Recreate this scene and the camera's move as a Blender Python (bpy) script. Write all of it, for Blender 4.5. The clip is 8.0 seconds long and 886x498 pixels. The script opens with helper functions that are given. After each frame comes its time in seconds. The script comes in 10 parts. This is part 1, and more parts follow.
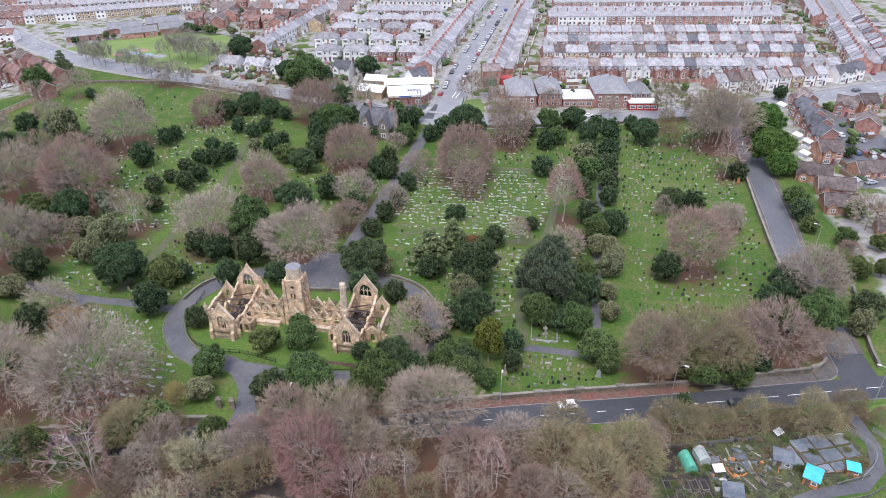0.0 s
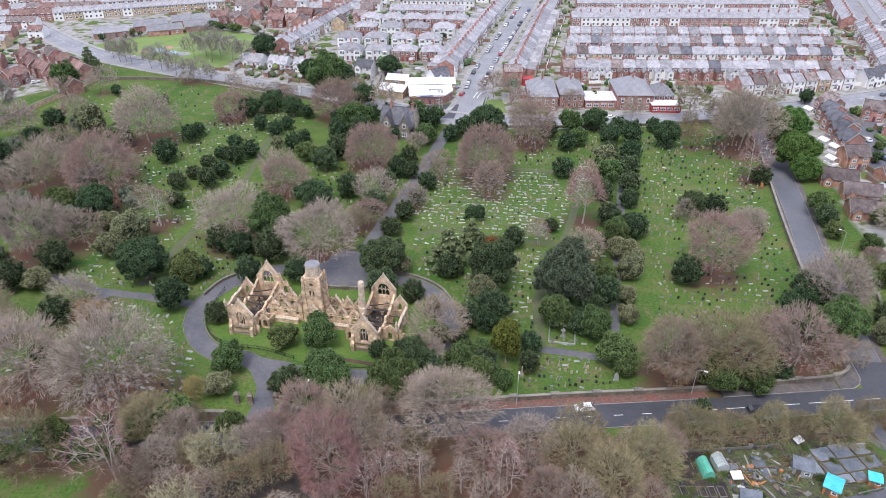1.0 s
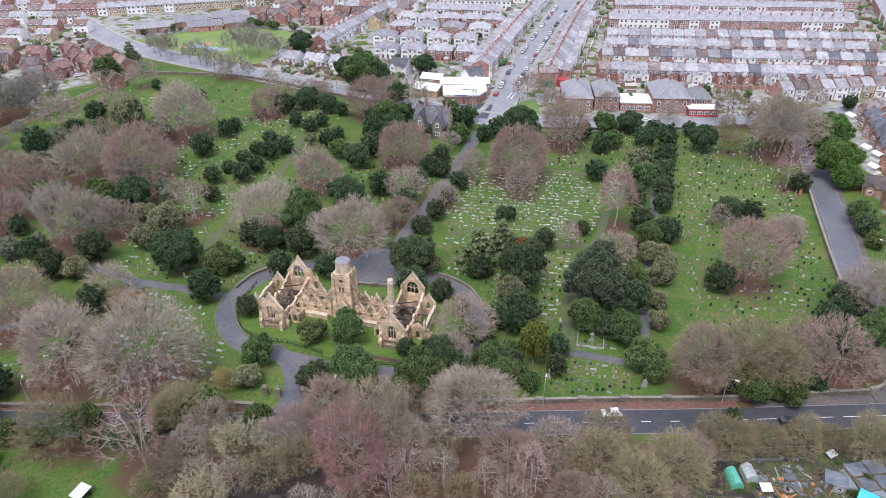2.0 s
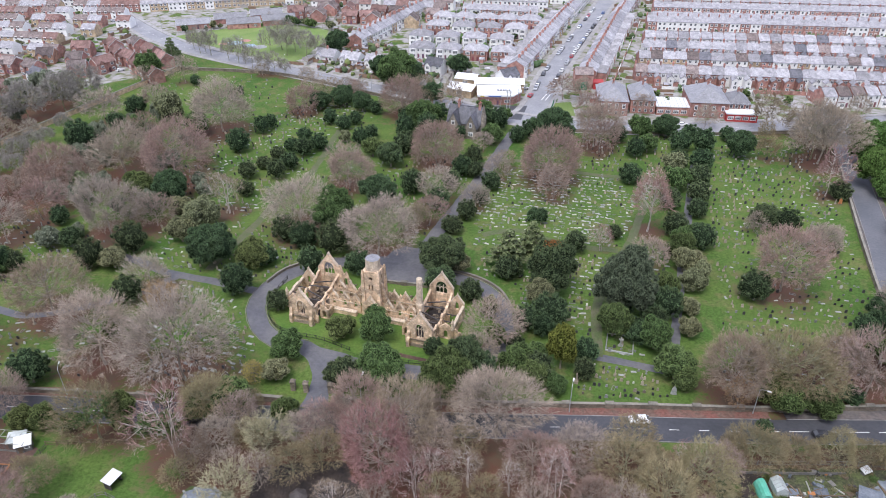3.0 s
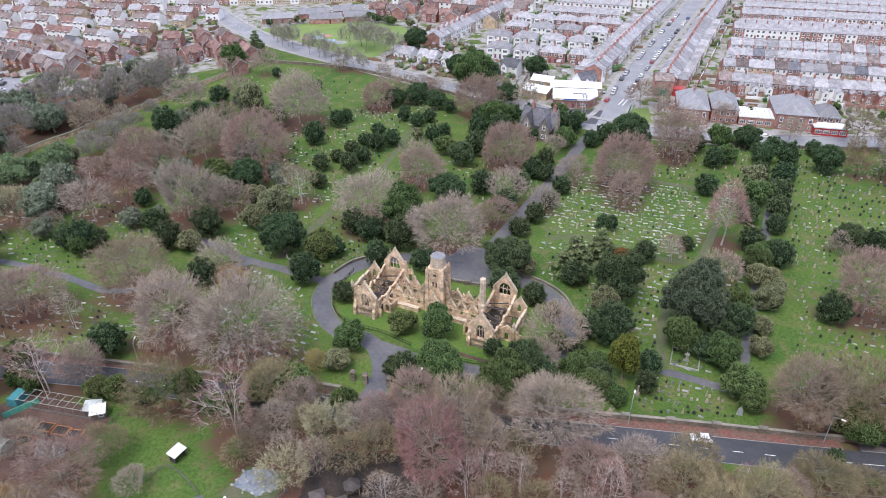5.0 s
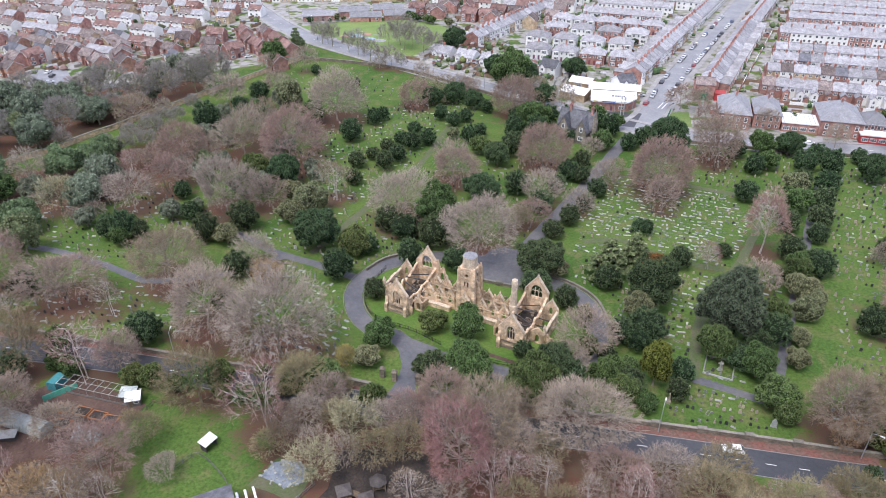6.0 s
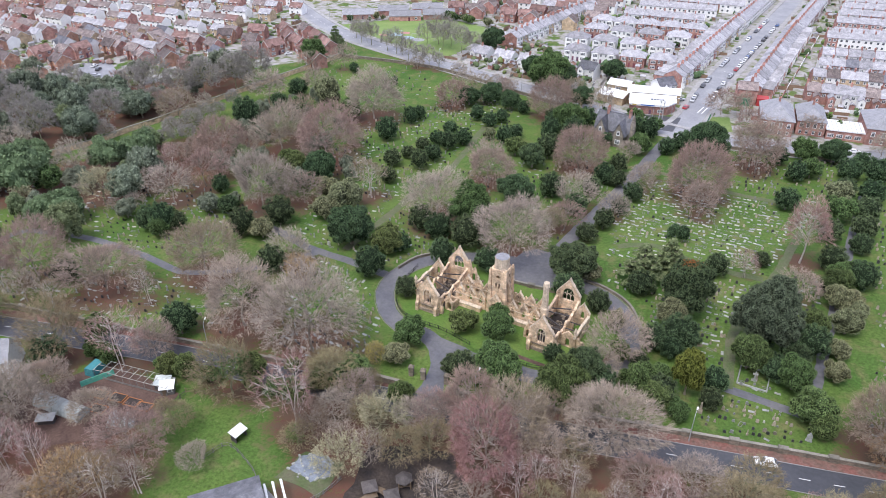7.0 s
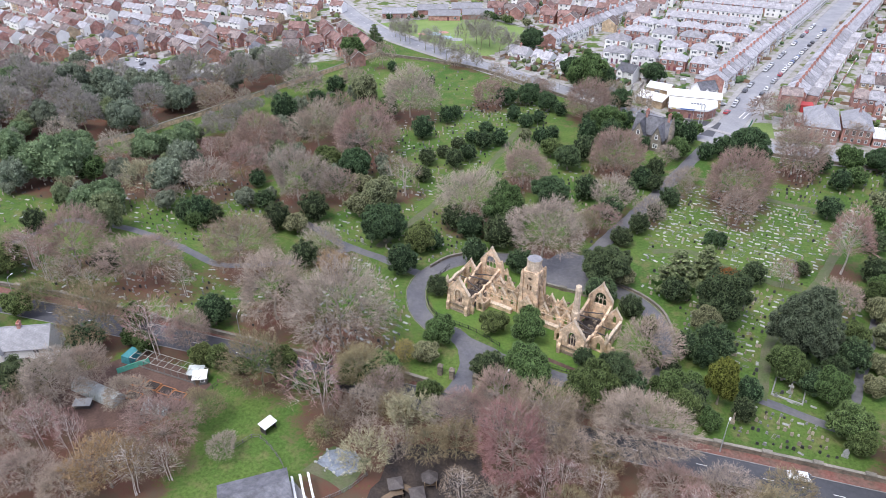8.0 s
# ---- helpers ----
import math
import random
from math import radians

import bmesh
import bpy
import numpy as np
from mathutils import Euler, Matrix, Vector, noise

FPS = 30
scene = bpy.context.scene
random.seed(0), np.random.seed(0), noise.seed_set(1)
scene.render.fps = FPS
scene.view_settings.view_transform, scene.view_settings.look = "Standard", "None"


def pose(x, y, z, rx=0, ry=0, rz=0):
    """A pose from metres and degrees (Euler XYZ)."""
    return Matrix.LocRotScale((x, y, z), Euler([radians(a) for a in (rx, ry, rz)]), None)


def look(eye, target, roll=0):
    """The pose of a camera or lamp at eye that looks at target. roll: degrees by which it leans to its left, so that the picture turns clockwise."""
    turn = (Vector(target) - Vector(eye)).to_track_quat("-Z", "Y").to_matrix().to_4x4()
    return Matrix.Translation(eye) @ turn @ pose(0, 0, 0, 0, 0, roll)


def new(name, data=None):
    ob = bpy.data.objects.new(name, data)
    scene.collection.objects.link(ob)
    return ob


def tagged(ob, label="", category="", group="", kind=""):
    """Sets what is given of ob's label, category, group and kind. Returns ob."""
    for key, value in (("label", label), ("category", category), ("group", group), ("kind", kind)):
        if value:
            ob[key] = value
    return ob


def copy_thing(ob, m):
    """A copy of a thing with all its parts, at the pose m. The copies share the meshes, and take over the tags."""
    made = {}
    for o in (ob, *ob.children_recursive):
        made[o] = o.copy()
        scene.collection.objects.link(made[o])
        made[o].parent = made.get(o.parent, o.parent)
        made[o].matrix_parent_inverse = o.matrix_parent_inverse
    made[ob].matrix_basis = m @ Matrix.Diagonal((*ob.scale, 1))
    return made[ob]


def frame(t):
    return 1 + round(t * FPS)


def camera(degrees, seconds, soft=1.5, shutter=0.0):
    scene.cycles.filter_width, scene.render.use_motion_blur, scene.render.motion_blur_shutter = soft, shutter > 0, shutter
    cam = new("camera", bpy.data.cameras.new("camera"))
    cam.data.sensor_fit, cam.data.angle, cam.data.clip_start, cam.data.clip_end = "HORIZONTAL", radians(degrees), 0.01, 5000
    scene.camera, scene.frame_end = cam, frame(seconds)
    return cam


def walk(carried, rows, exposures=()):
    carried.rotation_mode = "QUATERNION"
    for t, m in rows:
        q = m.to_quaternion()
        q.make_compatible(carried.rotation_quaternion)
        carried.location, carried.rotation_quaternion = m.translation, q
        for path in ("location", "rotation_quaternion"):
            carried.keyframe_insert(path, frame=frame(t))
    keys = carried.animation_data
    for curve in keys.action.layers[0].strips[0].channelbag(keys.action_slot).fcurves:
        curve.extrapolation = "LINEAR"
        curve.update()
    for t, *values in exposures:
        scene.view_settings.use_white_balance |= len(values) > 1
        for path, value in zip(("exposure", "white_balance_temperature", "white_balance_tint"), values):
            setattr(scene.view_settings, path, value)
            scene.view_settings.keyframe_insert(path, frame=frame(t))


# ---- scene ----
cam = camera(64.7, 8.0, soft=0.55)
# A drone that hovers 106 m up and pans slowly to its left.
TURN = ((0.0, 58.12, 0.03), (0.5, 58.12, 0.84), (1.0, 58.12, 1.84), (1.5, 58.10, 3.26), (3.0, 58.11, 7.62), (3.5, 58.11, 9.14), (4.0, 58.10, 10.74),
        (4.5, 58.11, 12.35), (6.0, 58.09, 17.09), (6.5, 58.08, 18.65), (7.0, 58.09, 20.21), (7.5, 58.08, 21.67), (8.0, 58.08, 23.33))
PATH = [(t, pose(0, 0, 106, tilt, 0, a) @ pose(0, 0, 0, 0, 0, -0.22)) for t, tilt, a in TURN]
walk(cam, PATH, [(0.0, 0.15), (4.0, 0.15), (8.0, 0.29)])

# ---- light: an overcast winter sky, with a weak wide sun behind the cloud ----
SUN_UP, SUN_TURN = radians(64), radians(200)
world = bpy.data.worlds.new("overcast_sky")
scene.world = world
world.use_nodes = True
wn = world.node_tree.nodes
sky = wn.new("ShaderNodeTexSky")
sky.sky_type, sky.sun_disc = "NISHITA", False
sky.sun_elevation, sky.sun_rotation = SUN_UP, SUN_TURN
sky.air_density, sky.dust_density = 1.0, 3.0
cloud = wn.new("ShaderNodeMix")
cloud.data_type = "RGBA"
cloud.inputs[0].default_value = 0.75
cloud.inputs[7].default_value = (9.3, 10.0, 13.4, 1)
world.node_tree.links.new(sky.outputs[0], cloud.inputs[6])
world.node_tree.links.new(cloud.outputs[2], wn["Background"].inputs[0])
wn["Background"].inputs[1].default_value = 0.112
sun = new("sun", bpy.data.lights.new("sun", "SUN"))
sun.data.energy, sun.data.angle, sun.data.color = 2.5, radians(26), (1.0, 0.98, 0.96)
toward = Vector((math.sin(SUN_TURN) * math.cos(SUN_UP), math.cos(SUN_TURN) * math.cos(SUN_UP), math.sin(SUN_UP)))
sun.matrix_world = look(toward * 300, (0, 0, 0))
scene.view_settings.exposure = 0.0

# ---- materials ----
def node_mat(name):
    m = bpy.data.materials.new(name)
    m.use_nodes = True
    nt = m.node_tree
    return m, nt, nt.nodes["Principled BSDF"]


def add(nt, kind, **inputs):
    n = nt.nodes.new(kind)
    for key, value in inputs.items():
        n.inputs[key.replace("_", " ")].default_value = value
    return n


def mixed(nt, fac, a, b, mode="MIX"):
    """A colour mix; fac, a and b are sockets or values."""
    n = nt.nodes.new("ShaderNodeMix")
    n.data_type, n.blend_type = "RGBA", mode
    for slot, v in ((0, fac), (6, a), (7, b)):
        if isinstance(v, bpy.types.NodeSocket):
            nt.links.new(v, n.inputs[slot])
        elif slot == 0:
            n.inputs[slot].default_value = v
        else:
            n.inputs[slot].default_value = (*v, 1)
    return n.outputs[2]


def spread(nt, socket, lo, hi, a=0.0, b=1.0):
    n = nt.nodes.new("ShaderNodeMapRange")
    nt.links.new(socket, n.inputs[0])
    for i, v in enumerate((lo, hi, a, b)):
        n.inputs[1 + i].default_value = v
    return n.outputs[0]


def noise_at(nt, place, scale, detail=4.0, rough=0.6):
    n = add(nt, "ShaderNodeTexNoise", Scale=scale, Detail=detail, Roughness=rough)
    nt.links.new(place, n.inputs["Vector"])
    return n.outputs["Fac"]


def scaled(nt, colour, value):
    """The colour times a value that lies on a socket."""
    n = nt.nodes.new("ShaderNodeHueSaturation")
    nt.links.new(colour, n.inputs["Color"])
    nt.links.new(value, n.inputs["Value"])
    return n.outputs[0]


def surface(name, a, b, rough=0.85, big=0.15, fine=2.0, spreads=0.35, vary=0.2, bump=0.3, metal=0.0, island=0.0):
    """A worn surface that goes from colour a to b in broad patches, with fine grain, and differs from thing to thing."""
    m, nt, bsdf = node_mat(name)
    geo = nt.nodes.new("ShaderNodeNewGeometry")
    place = geo.outputs["Position"]
    col = mixed(nt, spread(nt, noise_at(nt, place, big), 0.35, 0.65), a, b)
    grain = noise_at(nt, place, fine, 6.0, 0.7)
    col = scaled(nt, col, spread(nt, grain, 0.25, 0.75, 1 - spreads, 1 + spreads))
    if vary:
        info = nt.nodes.new("ShaderNodeObjectInfo")
        col = scaled(nt, col, spread(nt, info.outputs["Random"], 0, 1, 1 - vary, 1 + vary))
    if island:
        col = scaled(nt, col, spread(nt, geo.outputs["Random Per Island"], 0, 1, 1 - island, 1 + island))
    nt.links.new(col, bsdf.inputs["Base Color"])
    bsdf.inputs["Roughness"].default_value, bsdf.inputs["Metallic"].default_value = rough, metal
    bsdf.inputs["Specular IOR Level"].default_value = 0.3
    if bump:
        bp = add(nt, "ShaderNodeBump", Strength=bump, Distance=0.05)
        nt.links.new(grain, bp.inputs["Height"])
        nt.links.new(bp.outputs[0], bsdf.inputs["Normal"])
    return m


def tiled(name, a, b, joint, w, h, rough=0.85, vary=0.2, axis="XZ", worn_to=0.5, stained=None):
    """Courses of brick, stone or slate too small to be pieces: a brick pattern over the wall, with worn patches."""
    m, nt, bsdf = node_mat(name)
    geo = nt.nodes.new("ShaderNodeNewGeometry")
    tc = nt.nodes.new("ShaderNodeTexCoord")
    sep = nt.nodes.new("ShaderNodeSeparateXYZ")
    nt.links.new(tc.outputs["Object"], sep.inputs[0])
    tot = nt.nodes.new("ShaderNodeMath")
    nt.links.new(sep.outputs[0], tot.inputs[0])
    nt.links.new(sep.outputs[1], tot.inputs[1])
    com = nt.nodes.new("ShaderNodeCombineXYZ")
    nt.links.new(tot.outputs[0] if axis == "XZ" else sep.outputs[0], com.inputs[0])
    nt.links.new(sep.outputs[2] if axis == "XZ" else sep.outputs[1], com.inputs[1])
    br = add(nt, "ShaderNodeTexBrick", Scale=1.0)
    br.inputs["Brick Width"].default_value, br.inputs["Row Height"].default_value = w, h
    br.inputs["Mortar Size"].default_value = h * 0.06
    br.inputs["Color1"].default_value, br.inputs["Color2"].default_value, br.inputs["Mortar"].default_value = (*a, 1), (*b, 1), (*joint, 1)
    nt.links.new(com.outputs[0], br.inputs["Vector"])
    worn = noise_at(nt, geo.outputs["Position"], 0.5, 6.0, 0.65)
    body = br.outputs["Color"]
    if stained:
        body = mixed(nt, spread(nt, noise_at(nt, geo.outputs["Position"], 0.33, 5.0, 0.6), 0.50, 0.68), body, stained[0])
        body = mixed(nt, spread(nt, noise_at(nt, geo.outputs["Position"], 0.9, 4.0, 0.6), 0.56, 0.70), body, stained[1])
    col = scaled(nt, body, spread(nt, worn, 0.3, 0.7, worn_to, 1.9 - worn_to))
    if vary:
        info = nt.nodes.new("ShaderNodeObjectInfo")
        col = scaled(nt, col, spread(nt, info.outputs["Random"], 0, 1, 1 - vary, 1 + vary))
    nt.links.new(col, bsdf.inputs["Base Color"])
    bsdf.inputs["Roughness"].default_value = rough
    bsdf.inputs["Specular IOR Level"].default_value = 0.3
    bp = add(nt, "ShaderNodeBump", Strength=0.4, Distance=0.04)
    nt.links.new(br.outputs["Fac"], bp.inputs["Height"])
    bp.invert = True
    nt.links.new(bp.outputs[0], bsdf.inputs["Normal"])
    return m


def foliage(name, dark, light, hue=0.03, vary=0.3):
    """Leaves: each spray its own shade, each plant its own tint."""
    m, nt, bsdf = node_mat(name)
    geo, info = nt.nodes.new("ShaderNodeNewGeometry"), nt.nodes.new("ShaderNodeObjectInfo")
    col = mixed(nt, geo.outputs["Random Per Island"], dark, light)
    hs = nt.nodes.new("ShaderNodeHueSaturation")
    nt.links.new(col, hs.inputs["Color"])
    nt.links.new(spread(nt, info.outputs["Random"], 0, 1, 0.5 - hue, 0.5 + hue), hs.inputs["Hue"])
    nt.links.new(spread(nt, noise_at(nt, info.outputs["Location"], 7.3), 0.3, 0.7, 1 - vary, 1 + vary), hs.inputs["Value"])
    col = scaled(nt, hs.outputs[0], spread(nt, noise_at(nt, geo.outputs["Position"], 0.6, 2.0), 0.3, 0.7, 0.72, 1.32))
    nt.links.new(col, bsdf.inputs["Base Color"])
    bsdf.inputs["Roughness"].default_value = 0.9
    bsdf.inputs["Specular IOR Level"].default_value = 0.06
    return m


MAT = {
    "asphalt": surface("asphalt", (0.052, 0.054, 0.062), (0.078, 0.078, 0.088), 0.55, 0.08, 1.2, 0.2, 0, 0.2),
    "asphalt_mid": surface("asphalt_mid", (0.115, 0.12, 0.135), (0.155, 0.155, 0.17), 0.55, 0.08, 1.2, 0.2, 0, 0.2),
    "asphalt_pale": surface("asphalt_pale", (0.22, 0.22, 0.24), (0.30, 0.30, 0.31), 0.6, 0.1, 1.0, 0.2, 0, 0.2),
    "path": surface("path", (0.10, 0.10, 0.115), (0.15, 0.145, 0.15), 0.6, 0.1, 1.0, 0.25, 0, 0.2),
    "gravel_path": surface("gravel_path", (0.125, 0.12, 0.075), (0.085, 0.115, 0.045), 0.9, 0.3, 2.0, 0.3, 0, 0.3),
    "pavement": surface("pavement", (0.26, 0.25, 0.25), (0.36, 0.35, 0.34), 0.8, 0.2, 1.5, 0.25, 0, 0.2),
    "leafy": surface("leafy_verge", (0.19, 0.085, 0.07), (0.15, 0.10, 0.08), 0.95, 0.3, 1.6, 0.45, 0, 0.5),
    "worn_asphalt": surface("worn_asphalt", (0.10, 0.095, 0.095), (0.15, 0.125, 0.115), 0.85, 0.3, 1.6, 0.35, 0, 0.3),
    "kerb": surface("kerb", (0.20, 0.19, 0.185), (0.30, 0.29, 0.28), 0.8, 0.4, 3.0, 0.2, 0, 0.2),
    "road_paint": surface("road_paint", (0.75, 0.75, 0.73), (0.62, 0.62, 0.6), 0.6, 1.0, 5.0, 0.2, 0, 0),
    "yellow_paint": surface("yellow_paint", (0.6, 0.45, 0.06), (0.5, 0.4, 0.1), 0.6, 1.0, 5.0, 0.2, 0, 0),
    "lawn": surface("lawn", (0.075, 0.150, 0.026), (0.125, 0.185, 0.042), 0.95, 0.12, 1.5, 0.35, 0.1, 0.5),
    "turf": surface("turf", (0.13, 0.20, 0.055), (0.18, 0.235, 0.08), 0.95, 0.1, 1.5, 0.3, 0.1, 0.4),
    "soil": surface("soil", (0.03, 0.026, 0.026), (0.065, 0.05, 0.042), 0.95, 0.3, 2.0, 0.5, 0.15, 0.6),
    "red_soil": surface("red_soil", (0.085, 0.052, 0.044), (0.125, 0.08, 0.064), 0.95, 0.3, 2.0, 0.4, 0.1, 0.6),
    "allotment_earth": surface("allotment_earth", (0.055, 0.05, 0.038), (0.095, 0.115, 0.045), 0.95, 0.35, 1.8, 0.7, 0, 0.8),
    "membrane": surface("membrane", (0.12, 0.14, 0.17), (0.20, 0.22, 0.25), 0.6, 0.5, 2.5, 0.35, 0.25, 0.4),
    "lodge_stone": tiled("lodge_stone", (0.30, 0.26, 0.21), (0.20, 0.175, 0.15), (0.15, 0.13, 0.11), 0.6, 0.3, 0.9, 0.1),
    "sandstone": tiled("sandstone", (0.72, 0.53, 0.355), (0.57, 0.415, 0.28), (0.47, 0.345, 0.24), 0.6, 0.3, 0.9, 0.12, "XZ", 0.45, ((0.27, 0.205, 0.15), (0.70, 0.56, 0.42))),
    "sandstone_dark": tiled("sandstone_dark", (0.30, 0.24, 0.18), (0.22, 0.18, 0.14), (0.15, 0.12, 0.10), 0.6, 0.26, 0.9, 0.15),
    "stone_pale": surface("stone_pale", (0.70, 0.57, 0.43), (0.42, 0.34, 0.255), 0.9, 0.7, 3.0, 0.4, 0.1, 0.4),
    "wall_stone": tiled("wall_stone", (0.27, 0.22, 0.17), (0.19, 0.165, 0.135), (0.16, 0.14, 0.11), 0.5, 0.25, 0.9, 0.15),
    "coping": surface("coping", (0.25, 0.225, 0.19), (0.17, 0.16, 0.135), 0.9, 0.4, 2.5, 0.3, 0.2, 0.4),
    "brick_red": tiled("brick_red", (0.44, 0.225, 0.185), (0.36, 0.18, 0.15), (0.40, 0.33, 0.30), 0.23, 0.075, 0.9, 0.22),
    "brick_orange": tiled("brick_orange", (0.47, 0.255, 0.175), (0.40, 0.21, 0.145), (0.40, 0.33, 0.28), 0.23, 0.075, 0.9, 0.2),
    "brick_buff": tiled("brick_buff", (0.52, 0.40, 0.26), (0.46, 0.34, 0.22), (0.40, 0.34, 0.28), 0.23, 0.075, 0.9, 0.2),
    "render_white": surface("render_white", (0.86, 0.85, 0.83), (0.76, 0.75, 0.73), 0.8, 0.3, 2.0, 0.12, 0.12, 0.1),
    "slate": tiled("slate", (0.31, 0.302, 0.325), (0.42, 0.405, 0.42), (0.21, 0.21, 0.22), 0.3, 0.22, 0.6, 0.28, "XY", 0.62),
    "slate_mid": tiled("slate_mid", (0.25, 0.25, 0.27), (0.31, 0.305, 0.32), (0.17, 0.17, 0.18), 0.3, 0.22, 0.55, 0.2, "XY", 0.75),
    "slate_dark": tiled("slate_dark", (0.12, 0.12, 0.14), (0.15, 0.15, 0.165), (0.08, 0.08, 0.09), 0.3, 0.22, 0.5, 0.25, "XY"),
    "tile_brown": tiled("tile_brown", (0.205, 0.168, 0.158), (0.275, 0.222, 0.205), (0.09, 0.07, 0.07), 0.3, 0.28, 0.85, 0.3, "XY"),
    "tile_dark": tiled("tile_dark", (0.125, 0.10, 0.096), (0.17, 0.135, 0.128), (0.07, 0.055, 0.055), 0.3, 0.28, 0.85, 0.2, "XY"),
    "tile_red": tiled("tile_red", (0.27, 0.165, 0.145), (0.22, 0.135, 0.12), (0.13, 0.08, 0.07), 0.3, 0.28, 0.85, 0.25, "XY"),
    "fence_wood": surface("fence_wood", (0.20, 0.13, 0.09), (0.28, 0.19, 0.13), 0.85, 0.8, 4.0, 0.3, 0, 0.2),
    "fence_grey": surface("fence_grey", (0.32, 0.30, 0.28), (0.42, 0.39, 0.36), 0.85, 0.8, 4.0, 0.3, 0, 0.2),
    "clay": surface("clay", (0.42, 0.18, 0.12), (0.35, 0.15, 0.10), 0.85, 0.8, 3.0, 0.2, 0.2, 0),
    "white_paint": surface("white_paint", (0.80, 0.80, 0.79), (0.72, 0.72, 0.71), 0.5, 0.5, 3.0, 0.08, 0.06, 0),
    "flat_roof_white": surface("flat_roof_white", (0.80, 0.80, 0.80), (0.68, 0.69, 0.70), 0.5, 0.2, 1.0, 0.1, 0.05, 0),
    "door_paint": surface("door_paint", (0.20, 0.05, 0.05), (0.10, 0.07, 0.12), 0.5, 0.3, 1.0, 0.1, 0.4, 0),
    "wood": surface("wood", (0.20, 0.14, 0.09), (0.13, 0.10, 0.075), 0.85, 0.6, 4.0, 0.3, 0.25, 0.3),
    "wood_grey": surface("wood_grey", (0.22, 0.21, 0.19), (0.15, 0.145, 0.14), 0.85, 0.6, 4.0, 0.3, 0.25, 0.3),
    "timber_black": surface("timber_black", (0.05, 0.045, 0.045), (0.09, 0.08, 0.075), 0.8, 0.5, 3.0, 0.3, 0.2, 0.2),
    "dark_felt": surface("dark_felt", (0.075, 0.065, 0.062), (0.115, 0.10, 0.095), 0.85, 0.6, 4.0, 0.3, 0.2, 0.3),
    "orange_wood": surface("orange_wood", (0.48, 0.20, 0.07), (0.38, 0.16, 0.07), 0.8, 0.8, 4.0, 0.25, 0.1, 0.2),
    "granite_black": surface("granite_black", (0.035, 0.035, 0.037), (0.065, 0.064, 0.062), 0.4, 1.0, 8.0, 0.2, 0.3, 0),
    "marble": surface("marble", (0.44, 0.43, 0.39), (0.26, 0.27, 0.24), 0.6, 0.8, 5.0, 0.2, 0.25, 0.1),
    "grave_stone": surface("grave_stone", (0.40, 0.34, 0.26), (0.24, 0.21, 0.17), 0.9, 0.8, 4.0, 0.3, 0.35, 0.3),
    "grave_grey": surface("grave_grey", (0.31, 0.31, 0.30), (0.20, 0.21, 0.20), 0.85, 0.8, 4.0, 0.3, 0.3, 0.3),
    "metal_grey": surface("metal_grey", (0.45, 0.46, 0.47), (0.35, 0.36, 0.37), 0.45, 0.8, 3.0, 0.15, 0.1, 0.1, 0.3),
    "iron_black": surface("iron_black", (0.025, 0.025, 0.027), (0.04, 0.04, 0.04), 0.5, 0.8, 3.0, 0.2, 0.1, 0.1),
    "cyan_felt": surface("cyan_felt", (0.06, 0.48, 0.68), (0.10, 0.55, 0.72), 0.7, 0.6, 3.0, 0.15, 0.1, 0.2),
    "green_sheet": surface("green_sheet", (0.10, 0.42, 0.30), (0.16, 0.48, 0.36), 0.45, 0.8, 2.0, 0.2, 0.1, 0.3),
    "teal_net": surface("teal_net", (0.05, 0.22, 0.26), (0.08, 0.28, 0.30), 0.8, 0.8, 3.0, 0.25, 0.1, 0.3),
    "green_paint": surface("green_paint", (0.05, 0.18, 0.10), (0.06, 0.22, 0.13), 0.6, 0.5, 2.0, 0.15, 0.1, 0.1),
    "red_paint": surface("red_paint", (0.45, 0.05, 0.05), (0.36, 0.05, 0.05), 0.5, 0.5, 2.0, 0.12, 0.1, 0.1),
    "blue_paint": surface("blue_paint", (0.05, 0.12, 0.42), (0.06, 0.14, 0.36), 0.5, 0.5, 2.0, 0.12, 0.1, 0.1),
    "play_blue": surface("play_blue", (0.30, 0.40, 0.47), (0.26, 0.34, 0.40), 0.8, 0.4, 2.0, 0.2, 0.1, 0.1),
    "play_red": surface("play_red", (0.45, 0.20, 0.18), (0.40, 0.22, 0.2), 0.8, 0.4, 2.0, 0.2, 0.1, 0.1),
    "polythene": surface("polythene", (0.50, 0.53, 0.52), (0.40, 0.44, 0.43), 0.35, 0.7, 2.0, 0.2, 0.1, 0.3),
    "rubber": surface("rubber", (0.02, 0.02, 0.02), (0.03, 0.03, 0.03), 0.8, 2.0, 6.0, 0.2, 0, 0),
    "bark": surface("bark", (0.21, 0.175, 0.142), (0.32, 0.27, 0.225), 0.9, 1.0, 5.0, 0.3, 0.2, 0.4),
    "bark_green": surface("bark_green", (0.16, 0.155, 0.095), (0.23, 0.22, 0.135), 0.9, 1.0, 5.0, 0.3, 0.2, 0.4),
    "birch_bark": surface("birch_bark", (0.60, 0.54, 0.49), (0.32, 0.265, 0.23), 0.8, 2.0, 5.0, 0.25, 0.1, 0.2),
}
glass, _, gb = node_mat("window_glass")
gb.inputs["Base Color"].default_value = (0.10, 0.105, 0.12, 1)
gb.inputs["Roughness"].default_value = 0.12
MAT["glass"] = glass
